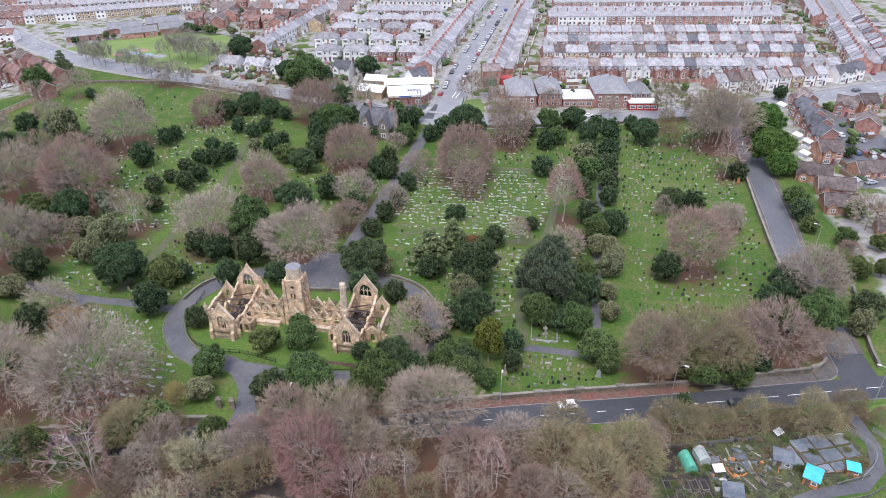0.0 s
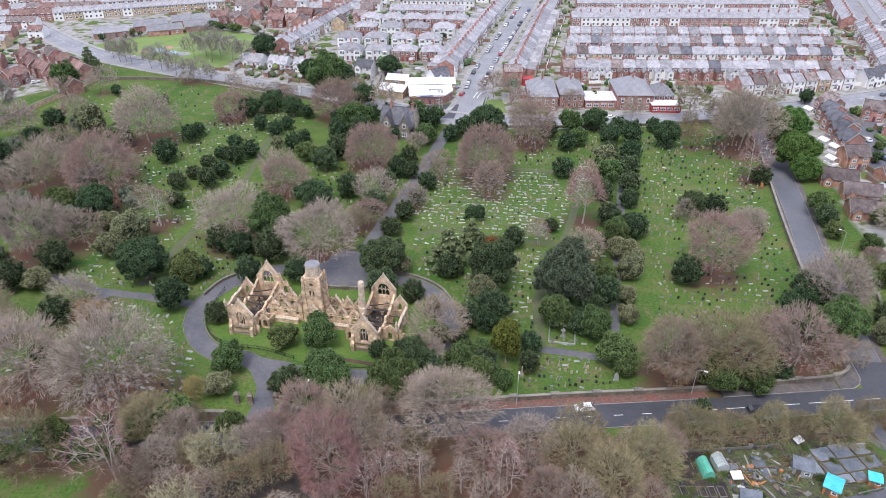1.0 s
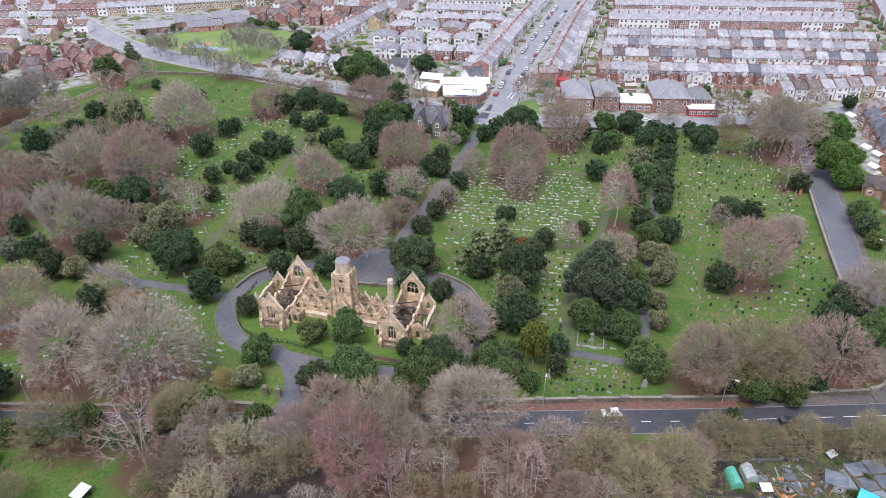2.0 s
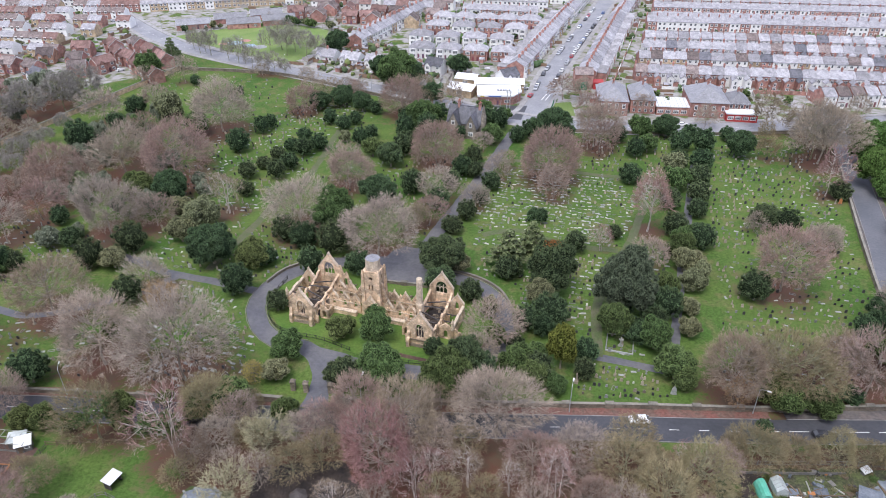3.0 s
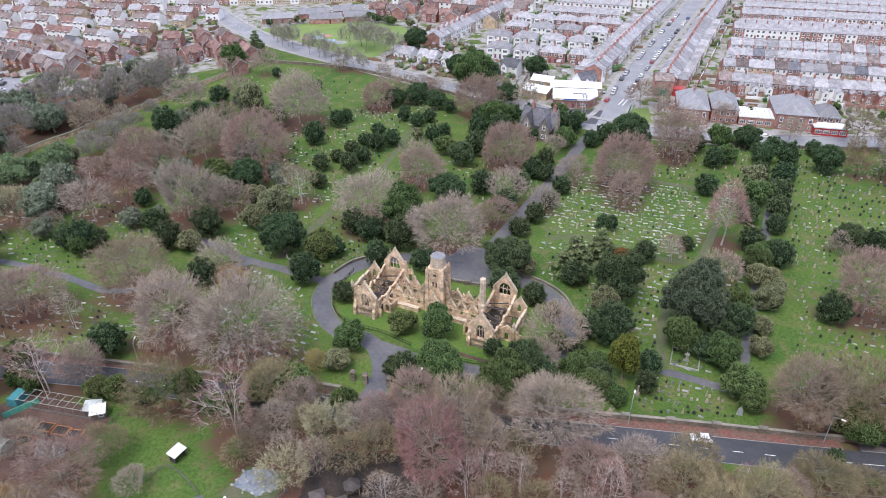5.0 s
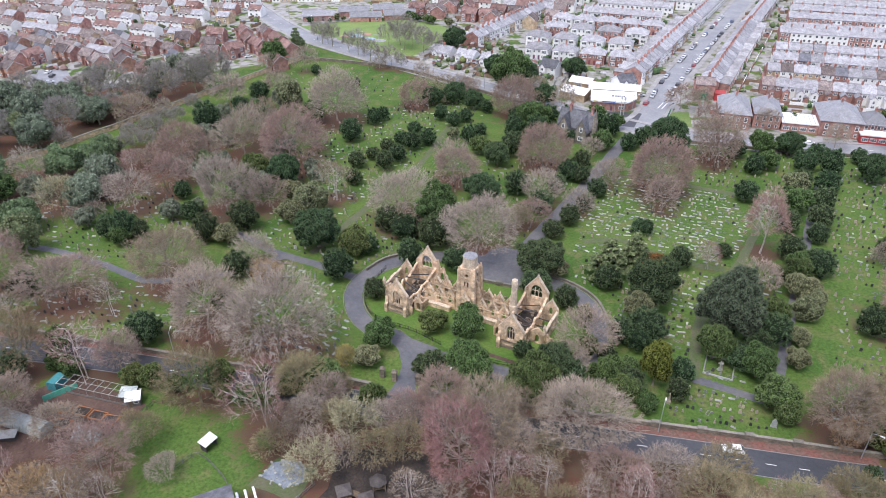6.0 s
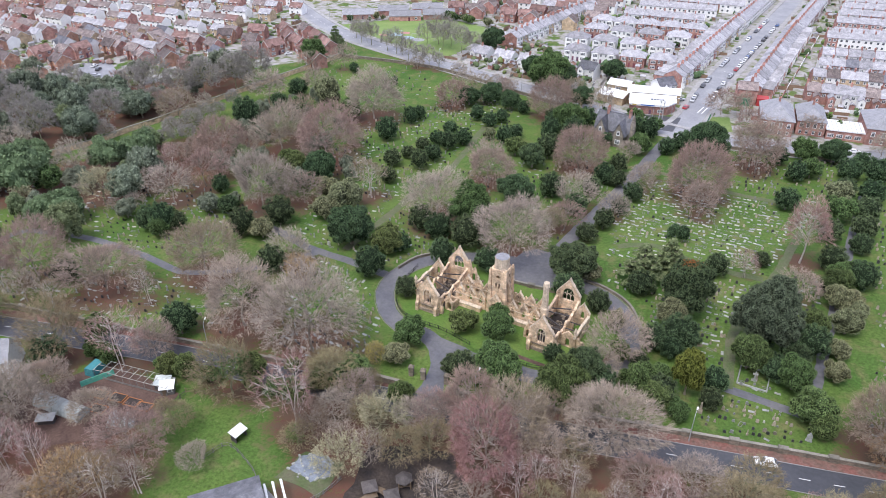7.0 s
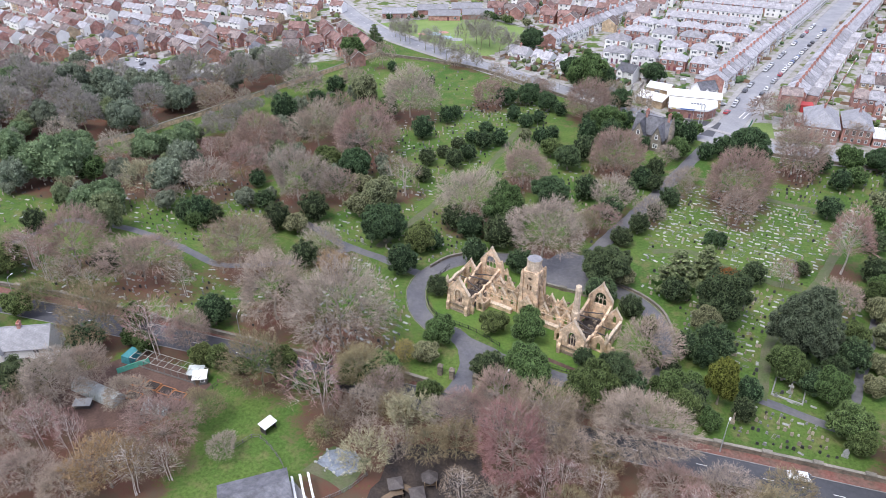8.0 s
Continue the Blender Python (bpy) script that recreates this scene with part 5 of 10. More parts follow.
    part("aisle_gable", gable(4.2, 3.4, 6.3, [arch(0, 2.0, 1.0, 3.3, 0.9)], y1, 0.6, seed + 3), "sandstone", chapel, "", at @ pose(ax, 0, 0))
    part("gable_coping", rake_coping(4.2, 3.4, 6.3, y1, 0.6), "stone_pale", chapel, "", at @ pose(ax, 0, 0))
    wl = slab([(y0, -0.3), (y1, -0.3), *ragged(y1, y0, 3.3, 0.4, seed + 7)], [arch(y0 + (y1 - y0) * f, 1.3, 1.1, 2.1, 0.7) for f in (0.25, 0.55, 0.82)], -0.3, 0.3)
    part("aisle_wall", wl, "sandstone", chapel, "low broken aisle wall", at @ pose(ax + flip * 1.9, 0, 0, 0, 0, 90))
    cop = Shape()
    cop.prism([(y0, 3.0), (y1, 3.0), *ragged(y1, y0, 3.6, 0.25, seed + 60)], -0.38, 0.38)
    part("wall_coping", cop, "stone_pale", chapel, "", at @ pose(ax + flip * 1.9, 0, 0, 0, 0, 90))
    part("aisle_gable", gable(4.2, 2.6, 4.4, [arch(0, 0.2, 1.2, 1.7, 0.8)], y0, 0.55, seed + 4), "sandstone", chapel, "", at @ pose(ax, 0, 0))
    s = Shape()
    s.box(-0.35, 0.35, -0.35, 0.35, 2.8, 4.8, 0, 0.08)
    s.box(-0.4, 0.4, -0.4, 0.4, 4.8, 6.0, 0, 0.36)
    part("pinnacle", s, "stone_pale", chapel, "pale corner pinnacle", at @ pose(ax + flip * 1.9, y0 + 0.3, 0))
    for f in (0.3, 0.6):
        s = Shape()
        s.box(-1.8, 1.8, -0.1, 0.1, 2.9, 3.1)
        part("roof_timber", s, "timber_black", chapel, "charred roof beam", at @ pose(ax, y0 + (y1 - y0) * f, 0))
    # inner porch, on the side of the tower
    px = -flip * 5.2
    part("porch_gable", gable(2.6, 2.3, 4.3, [arch(0, 0.2, 1.3, 1.6, 0.9)], 3.0, 0.5, seed + 6), "sandstone", chapel, "small porch gable", at @ pose(px, 0, 0))
    s = Shape()
    s.prism([(-1.4, -0.3), (1.4, -0.3), (1.4, 2.2), (-1.4, 2.2)], 5.8, 6.3)
    s.box(-1.3, -0.85, 3.4, 5.9, -0.3, 2.3)
    s.box(0.85, 1.3, 3.4, 5.9, -0.3, 2.4)
    part("porch_wall", s, "sandstone", chapel, "", at @ pose(px, 0, 0))
    s = Shape()
    s.box(-0.22, 0.22, 3.0, 3.5, 4.2, 4.7, 0, 0.05)
    s.box(-0.32, 0.32, 2.9, 3.6, 4.7, 5.3, 0, 0.2)
    part("finial", s, "stone_pale", chapel, "", at @ pose(px, 0, 0))


nave(0.0, -1, 15.8, 11)
nave(30.5, 1, 16.3, 31)

# the range that links the chapels, with a small gable over each bay
for y, z, seed, wide in ((7.6, 3.1, 5, True), (11.6, 3.4, 8, False)):
    for x0, x1 in ((3.6, 12.4), (18.2, 27.0)):
        n = 3
        w = (x1 - x0) / n
        top, holes = [], []
        rng = random.Random(seed + int(x0))
        for i in reversed(range(n)):
            c = x0 + w * (i + 0.5)
            top += [(c + w * 0.42, z), (c + w * 0.40, z + 0.3), (c + 0.1, z + 2.2 + rng.uniform(-0.3, 0.2)), (c - 0.1, z + 2.2), (c - w * 0.40, z + 0.3 + rng.uniform(-0.2, 0.2)), (c - w * 0.42, z)]
            holes.append(arch(c, 1.5, 0.9, 2.5, 0.8))
            for k in (-0.3, 0.3):
                holes.append(arch(c + k, z + 0.35, 0.34, z + 0.75, 0.35, 3))
        part("range_wall", slab([(x0, -0.3), (x1, -0.3), *top], holes, y, y + 0.6), "sandstone", chapel, "low linking wall with a row of gablets")
        for i in range(n):
            part("gablet_coping", rake_coping(w * 0.84, z, z + 2.25, y, 0.6), "stone_pale", chapel, "pale gablet coping", pose(x0 + w * (i + 0.5), 0, 0))
        s = Shape()
        s.box(x0, x1, y - 0.14, y - 0.02, 2.75, 2.95)
        part("string_course", s, "stone_pale", chapel)
for x0, x1 in ((4.6, 11.6), (18.9, 25.6)):
    s = Shape()
    s.box(x0, x1, 6.0, 7.0, -0.2, 1.1)
    s.box(x0 - 0.05, x1 + 0.05, 5.9, 7.1, 1.1, 1.3, 1)
    part("terrace_wall", s, ["sandstone", "stone_pale"], chapel, "low wall before the linking range")

# the tower
tw = arch(0, 0.1, 1.7, 2.3, 1.4)
disc = lambda r, z: [(r * math.cos(a * math.pi / 6), z + r * math.sin(a * math.pi / 6)) for a in range(12)]
for deg, holes in ((0, [tw, arch(-0.42, 7.6, 0.42, 8.7, 0.5), arch(0.42, 7.6, 0.42, 8.7, 0.5), disc(0.5, 10.9)]),
                   (90, [arch(0, 7.6, 0.6, 9.0, 0.5), arch(0, 3.0, 0.8, 4.6, 0.7), disc(0.45, 10.9)]), (180, [arch(0, 7.6, 0.6, 9.0, 0.5)]),
                   (270, [arch(0, 7.6, 0.6, 9.0, 0.5), arch(0, 3.0, 0.8, 4.6, 0.7), disc(0.45, 10.9)])):
    wall_ = slab([(-2.05, -0.3), (2.05, -0.3), (1.9, 12.3), (1.2, 12.9), (-1.3, 12.8), (-1.9, 12.2)], holes, -2.05, -1.5)
    part("tower_wall", wall_, "sandstone", chapel, "tower wall with narrow pointed lights", pose(15.3, 9.9, 0, 0, 0, deg))
ring = lambda r, z: [(15.3 + r * math.cos(math.pi / 8 + a * math.pi / 4), 9.9 + r * math.sin(math.pi / 8 + a * math.pi / 4), z) for a in range(8)]
s = Shape()
for (r0, z0), (r1, z1) in zip(((2.0, 12.2), (1.86, 12.9), (1.76, 15.2), (1.86, 15.35)), ((1.86, 12.9), (1.76, 15.2), (1.86, 15.35), (1.86, 15.75))):
    a, b = ring(r0, z0), ring(r1, z1)
    for i in range(8):
        s.face((a[i], a[(i + 1) % 8], b[(i + 1) % 8], b[i]))
part("tower_crown", s, "stone_pale", chapel, "pale octagonal top of the tower")
s = Shape()
s.face(ring(1.74, 15.66))
a, b = ring(1.86, 15.75), ring(1.74, 15.66)
for i in range(8):
    s.face((a[i], a[(i + 1) % 8], b[(i + 1) % 8], b[i]))
part("tower_cap", s, "slate_mid", chapel, "flat grey cap of the tower")
for i in range(4):
    sx, sy = ((-1, -1), (1, -1), (1, 1), (-1, 1))[i]
    s = Shape()
    s.box(-0.62, 0.62, -0.62, 0.62, -0.3, 4.2, 0, 0.1)
    s.box(-0.48, 0.48, -0.48, 0.48, 4.2, 8.2, 0, 0.08)
    s.box(-0.38, 0.38, -0.38, 0.38, 8.2, 12.2, 0, 0.05)
    s.box(-0.32, 0.32, -0.32, 0.32, 12.2, 13.1 + 0.4 * (i % 2), 0, 0.16)
    part("buttress", s, "sandstone", chapel, "stepped corner buttress of the tower", pose(15.3 + sx * 2.0, 9.9 + sy * 2.0, 0))
# a raking flyer against the tower's flank
s = Shape()
s.prism([(17.2, 0.0), (19.6, 0.0), (19.3, 3.6), (18.4, 6.0), (17.9, 8.8), (17.2, 9.6)], 9.0, 9.7)
part("flying_buttress", s, "sandstone", chapel, "raking buttress against the tower")
for z in (4.4, 7.2, 10.0, 12.1):
    s = Shape()
    s.box(15.3 - 2.12, 15.3 + 2.12, 9.9 - 2.12, 9.9 + 2.12, z, z + 0.14)
    part("string_course", s, "sandstone", chapel, "weathered string course round the tower")
part("tower_porch", gable(3.6, 3.4, 6.2, [arch(0, 0.1, 2.0, 2.3, 1.5)], 6.5, 0.9, 51), "sandstone", chapel, "gabled porch with a pointed arch", pose(15.3, 0, 0))
part("gable_coping", rake_coping(3.6, 3.4, 6.2, 6.5, 0.9), "stone_pale", chapel, "", pose(15.3, 0, 0))
s = Shape()
s.box(14.5, 16.1, 7.9, 8.0, 0, 3.2)
part("dark_doorway", s, "timber_black", chapel, "dark timber door inside the porch")

# the slender stair turret at the right-hand chapel
s = Shape()
s.tube(((27.2, 9.6, -0.3), (27.2, 9.6, 5.2), (27.2, 9.6, 5.4), (27.2, 9.6, 11.2), (27.2, 9.6, 11.3), (27.2, 9.6, 12.4), (27.2, 9.6, 12.7)), (1.25, 1.1, 0.9, 0.72, 0.85, 0.72, 0.35), 8)
part("stair_turret", s, "stone_pale", chapel, "slender pale stone turret")

# jagged remnants of the cross walls, and fallen blocks along their feet
for i, (x, y, w, h, deg) in enumerate(((5.2, 13.6, 3.2, 3.6, 0), (10.4, 13.8, 3.0, 2.6, 0), (20.4, 13.8, 3.4, 3.2, 0), (24.6, 13.4, 2.6, 4.2, 0), (12.6, 12.4, 2.6, 5.2, 90), (18.1, 12.6, 2.4, 4.4, 90),
                                       (-6.6, 5.2, 2.2, 3.0, 0), (36.8, 5.4, 2.4, 3.4, 0), (3.7, 3.4, 1.8, 3.8, 90), (26.9, 2.6, 1.8, 3.2, 90))):
    rng_w = random.Random(200 + i)
    top = [(w * t, h * (1 - 0.55 * t) + rng_w.uniform(-0.5, 0.4)) for t in (1.0, 0.86, 0.84, 0.62, 0.6, 0.4, 0.2, 0.0)]
    part("broken_wall", slab([(0, -0.3), (w, -0.3), *top], [], -0.28, 0.28), "sandstone", chapel, "jagged remnant of a ruined wall", pose(x, y, 0, 0, 0, deg))
rng_w = random.Random(77)
rubble = Shape()
for _ in range(150):
    x, y, w = rng_w.uniform(-4, 36), rng_w.choice((rng_w.gauss(12.6, 0.8), rng_w.gauss(17.3, 0.6), rng_w.gauss(9.4, 0.7))), rng_w.uniform(0.15, 0.5)
    rubble.box(x - w, x + w, y - w * 0.7, y + w * 0.7, -0.05, rng_w.uniform(0.15, 0.5), 0, w * 0.25)
tagged(part("rubble", rubble, "sandstone_dark", chapel, "fallen blocks of sandstone among the walls"), kind="stuff")

# the chapel lawn and its front path
s = Shape()
s.prism([(-62.4, 146), (-63, 139), (-61.6, 133.6), (-57.5, 128.2), (-52, 126), (-45.5, 124.5), (-37.5, 121.2), (-30, 119.8), (-22, 119.2), (-13, 121.5), (-8, 127), (-6.5, 134), (-7.5, 141), (-11, 147.5), (-20, 151.5), (-29, 154), (-45, 156), (-53, 153.6), (-59.5, 150.6)], -0.05, 0.016, 0, "z")
sheet("lawn", s, "lawn", "mown grass round the ruined chapel", "lawn")
s = Shape()
s.prism([(-34, 122.5), (-34.2, 123.8), (-13, 119.8), (-13.5, 118.8)], -0.05, 0.02, 0, "z")
sheet("earth_strip", s, "red_soil", "bare earth strip on the chapel lawn", "ground")

# ---- trees ----
def lumps(d, seed, amount):
    """How far the crown swells or sinks along each direction."""
    out = np.ones(len(d))
    for i in range(16):
        r = np.random.default_rng(seed * 31 + i)
        p = r.normal(size=3)
        p /= np.linalg.norm(p)
        out += amount * np.clip((d @ p - 0.62) / 0.38, 0, 1) * r.uniform(-1.0, 0.9)
    return out


def blades(base, way, width, rng):
    """Thin tapering twigs, a triangle each."""
    side = np.cross(way, rng.normal(size=way.shape))
    side /= np.linalg.norm(side, axis=1)[:, None] + 1e-9
    side *= width[:, None]
    v = np.stack([base - side, base + side, base + way], 1).reshape(-1, 3)
    return v, np.arange(len(v)).reshape(-1, 3)


def ribbons(a, b, c, half, tip, rng):
    """Bent tapering twigs through a, b and c, three triangles each."""
    side = np.cross(c - a, rng.normal(size=a.shape))
    side /= np.linalg.norm(side, axis=1)[:, None] + 1e-9
    w0, w1 = side * half[:, None], side * (half * (0.5 + 0.5 * tip))[:, None]
    v = np.stack([a - w0, a + w0, b + w1, b - w1, c], 1).reshape(-1, 3)
    k = np.arange(len(a))[:, None] * 5
    return v, np.concatenate([k + (0, 1, 2), k + (0, 2, 3), k + (3, 2, 4)], 1).reshape(-1, 3)


def bare_tree(name, seed, a, k, twigs, bark, label, limbs=9, b2=70, b3=260, b4=900, sub=2300, wide=1.0, trunk=0.026, stems=1, low=-0.5, lump=0.42, fork=0.3, spread_=0.55, leaf=None, up_bend=0.10):
    """A leafless tree with a crown one metre in radius. Each order of branches reaches for places nearer the crown's edge and
    springs from the wood that gives it the shortest way to the root, as a growing tree does."""
    rng = np.random.default_rng(seed)
    top, wood = k + a, Shape()
    nodes, way_len = [], []
    for st in range(stems):
        lean = rng.normal(size=2) * (0.05 if stems == 1 else 0.22)
        foot = rng.normal(size=2) * (0.0 if stems == 1 else 0.10)
        u = np.linspace(0, 1, 22)
        line = np.stack([foot[0] + lean[0] * u ** 1.5 + 0.02 * np.sin(u * 9 + seed), foot[1] + lean[1] * u ** 1.5 + 0.02 * np.cos(u * 7 + seed), -0.02 + u * top * (0.62 if stems == 1 else 0.85)], 1)
        r0 = trunk / stems ** 0.4
        wood.tube([tuple(p) for p in line[::3]], [r0 * q for q in (1.5, 1.0, 0.9, 0.78, 0.62, 0.45, 0.28, 0.12)], 6)
        keep = line[:, 2] > fork * top
        nodes.append(line[keep])
        way_len.append(line[keep][:, 2])
    P, L = np.concatenate(nodes), np.concatenate(way_len)

    def aims(n, r_lo, r_hi, floor):
        up = rng.uniform(floor, 1.0, n)
        turn = rng.uniform(0, 2 * math.pi, n)
        d = np.stack([np.sqrt(1 - up ** 2) * np.cos(turn), np.sqrt(1 - up ** 2) * np.sin(turn), up], 1)
        q = d * (np.clip(lumps(d, seed, lump), 0.6, 1.14) * rng.uniform(r_lo, r_hi, n))[:, None] * (1, 1, a) + (0, 0, k)
        q[:, 2] = np.maximum(q[:, 2], 0.10 + 0.1 * rng.random(n))
        return q

    def reach(goals, cheap, bend):
        """Joins goals to the wood that stands; gives start, middle and end of each, and adds them to the wood."""
        nonlocal P, L
        cost = np.empty(len(goals), int)
        for i in range(0, len(goals), 400):
            g = goals[i:i + 400]
            cost[i:i + 400] = np.argmin(np.sqrt(((g[:, None] - P[None]) ** 2).sum(-1)) + cheap * L[None], 1)
        s0, l0 = P[cost], L[cost]
        far_ = np.linalg.norm(goals - s0, axis=1)
        mid = s0 * 0.5 + goals * 0.5 + (0, 0, 1) * (far_ * bend)[:, None] + rng.normal(size=goals.shape) * (far_ * 0.09)[:, None]
        t = np.linspace(0.25, 1, 4)[None, :, None]
        path = (1 - t) ** 2 * s0[:, None] + 2 * t * (1 - t) * mid[:, None] + t * t * goals[:, None]
        P = np.concatenate([P, path.reshape(-1, 3)])
        L = np.concatenate([L, (l0[:, None] + far_[:, None] * t[0, :, 0][None]).ravel()])
        return s0, path[:, 1], path[:, 2], goals

    for q in zip(*reach(aims(limbs * stems, 0.7, 0.9, max(low, -0.1) if stems == 1 else 0.2), 0.15, up_bend * 1.6)):
        wood.tube(q, [r0 * f for f in (0.55, 0.34, 0.2, 0.07)], 5, cap=False)
    for q in zip(*reach(aims(b2, 0.55, 0.95, low), spread_, up_bend)):
        wood.tube(q, [r0 * f for f in (0.22, 0.15, 0.10, 0.04)], 3, cap=False)
    vs, fs, ms, n = [], [], [], 0
    for count, lo, hi, half, slot in ((b3, 0.62, 1.0, 0.0042, 1), (b4, 0.70, 1.03, 0.0032, 0)):
        s0, m0, m1, e = reach(aims(count, lo, hi, low), spread_, up_bend)
        v, f = ribbons(s0, m1, e, half * wide * rng.uniform(0.7, 1.3, count), 0.5, rng)
        vs.append(v), fs.append(f + n), ms.append(np.full(len(f), slot))
        n += len(v)
    # the last twigs stand on the outer wood and point outwards and up
    at = P[rng.integers(len(P) - 4 * b4, len(P), sub)] + rng.normal(size=(sub, 3)) * 0.012
    g = (at - (0, 0, k)) / (1, 1, a)
    g /= np.linalg.norm(g, axis=1)[:, None] + 1e-6
    g = g + rng.normal(size=(sub, 3)) * 0.6 + (0, 0, 0.25)
    g *= (rng.uniform(0.06, 0.15, sub) / np.linalg.norm(g, axis=1))[:, None]
    v, f = blades(at, g, rng.uniform(0.0022, 0.0042, sub) * wide, rng)
    vs.append(v), fs.append(f + n), ms.append(np.zeros(len(f)))
    tree = thing("tree", label, "tree")
    part("trunk", wood, bark, tree)
    part("crown", mesh_np("crown", np.concatenate(vs), np.concatenate(fs), [twigs, MAT[bark]], np.concatenate(ms).astype(int)), None, tree)
    if leaf:
        p = at[rng.random(sub) < leaf[1]]
        if leaf[2]:
            p = P[(np.hypot(P[:, 0], P[:, 1]) < 0.5) & (P[:, 2] < top * 0.75)]
            p = p[rng.integers(0, len(p), 1500)] + rng.normal(size=(1500, 3)) * 0.07
        part("ivy" if leaf[2] else "foliage", mesh_np("foliage", *sprays(p, rng, 0.028), [leaf[0]]), None, tree)
    return tree


def sprays(at, rng, size, out=None):
    """Small sprays of leaves, a three-cornered blade each."""
    n = len(at)
    d = rng.normal(size=(n, 3)) if out is None else out + rng.normal(size=(n, 3)) * 0.55
    d /= np.linalg.norm(d, axis=1)[:, None] + 1e-9
    u = np.cross(d, rng.normal(size=(n, 3)))
    u /= np.linalg.norm(u, axis=1)[:, None] + 1e-9
    w = np.cross(d, u)
    s = (size * rng.uniform(0.6, 1.4, n))[:, None]
    v = np.stack([at - u * s - w * s * 0.5, at + u * s - w * s * 0.5, at + w * s + d * s * 0.4], 1).reshape(-1, 3)
    return v, np.arange(3 * n).reshape(-1, 3)


def leafy_tree(name, seed, a, k, leaves, label, clumps=36, n=3800, size=0.03, spire=0.0, tree_name="tree", patch=None, lobes=3, lump=(0.16, 0.30), core=0.62):
    """An evergreen with a crown one metre in radius: a few great lobes, each knobbly with smaller boughs, clad in sprays of leaves."""
    rng = np.random.default_rng(seed)
    # great lobes round the stem make a core, coloured dark to stand for shade
    c, r = [(rng.normal() * 0.06, rng.normal() * 0.06, 0.0)], [core]
    for i in range(lobes):
        t = 2 * math.pi * (i + rng.random() * 0.7) / max(1, lobes)
        q = rng.uniform(0.34, 0.50)
        off = 0.86 - q
        up = rng.uniform(-0.5, 0.6)
        c.append((math.cos(t) * off * math.sqrt(1 - up * up), math.sin(t) * off * math.sqrt(1 - up * up), up * off))
        r.append(q)
    base = len(c)
    # boughs stand out from the core with gaps between them
    for i in range(clumps):
        up = 1 - 1.7 * (i + 0.5) / clumps
        t = i * 2.39996 + rng.normal() * 0.3
        d = np.array((math.sqrt(1 - up * up) * math.cos(t), math.sqrt(1 - up * up) * math.sin(t), up))
        q = rng.uniform(*lump) * 1.5 * (26 / max(clumps, 14)) ** 0.3
        reach_c = max([0.0] + [float(d @ np.array(w)) + math.sqrt(max(0.0, v * v - np.dot(w, w) + float(d @ np.array(w)) ** 2)) for w, v in zip(c[:base], r[:base]) if v * v > np.dot(w, w) - float(d @ np.array(w)) ** 2])
        at = d * (reach_c * rng.uniform(0.95, 1.12) - q * 0.12)
        c.append(tuple(at)), r.append(q * 0.62)
    c, r = np.array(c), np.array(r)
    reach_ = np.linalg.norm(c, axis=1) + r * 0.8
    c *= np.minimum(1, 1.06 / reach_)[:, None]
    shape = np.array((1, 1, a))

    def spired(p):
        if spire:
            f = np.clip((p[:, 2] + 1) / 2, 0, 1)
            p = p * np.stack([1 - spire * f, 1 - spire * f, np.ones(len(p))], 1)
        return p

    pick = rng.choice(len(c), 4 * n, p=r ** 2 * np.where(np.arange(len(r)) < base, 0.35, 1.0) / (r ** 2 * np.where(np.arange(len(r)) < base, 0.35, 1.0)).sum())
    o = rng.normal(size=(4 * n, 3))
    o /= np.linalg.norm(o, axis=1)[:, None]
    p = c[pick] + o * (r[pick] * (0.92 + 0.2 * rng.random(4 * n) ** 2))[:, None]
    bare = np.ones(4 * n, bool)
    for q, w in zip(c, r):
        bare &= np.linalg.norm(p - q, axis=1) > w * 0.94
    bare &= p[:, 2] * a + k > 0.05
    p, o = p[bare][:n], o[bare][:n]
    at = spired(p) * shape + (0, 0, k)
    tuft_ = rng.random(len(p)) < 0.45
    v, f = sprays(at, rng, size, o)
    way = o + rng.normal(size=o.shape) * 0.45 + (0, 0, 0.45)
    way *= (size * rng.uniform(1.6, 3.4, len(p)) / np.linalg.norm(way, axis=1))[:, None]
    v2, f2 = blades(at, way, size * rng.uniform(0.35, 0.7, len(p)), rng)
    pick3 = np.repeat(tuft_, 3)
    v[pick3] = v2[pick3]
    heart = bmesh.new()
    bmesh.ops.create_icosphere(heart, subdivisions=2, radius=1.0)
    ball = np.array([q.co for q in heart.verts])
    tri = np.array([[x.index for x in q.verts] for q in heart.faces])
    heart.free()
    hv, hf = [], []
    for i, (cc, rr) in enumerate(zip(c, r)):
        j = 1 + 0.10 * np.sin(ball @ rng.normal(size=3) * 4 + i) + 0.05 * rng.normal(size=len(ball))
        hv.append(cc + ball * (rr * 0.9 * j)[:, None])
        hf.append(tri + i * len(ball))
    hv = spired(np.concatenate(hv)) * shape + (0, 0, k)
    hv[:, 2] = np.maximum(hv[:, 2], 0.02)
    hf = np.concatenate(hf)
    tree = thing(tree_name, label, "shrub" if tree_name == "shrub" else "tree")
    trunk = Shape()
    trunk.tube(((0, 0, -0.02), (0.02, 0, 0.2), (0, 0.02, k)), (0.07, 0.05, 0.03), 6)
    part("trunk", trunk, "bark", tree)
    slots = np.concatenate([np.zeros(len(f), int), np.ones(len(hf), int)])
    # the second slot is the darkened leaf tone, painted shade behind the boughs
    mats = [leaves, SHADED_HEARTS[leaves.name]]
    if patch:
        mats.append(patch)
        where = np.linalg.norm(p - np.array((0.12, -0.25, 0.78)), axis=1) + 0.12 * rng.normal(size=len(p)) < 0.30
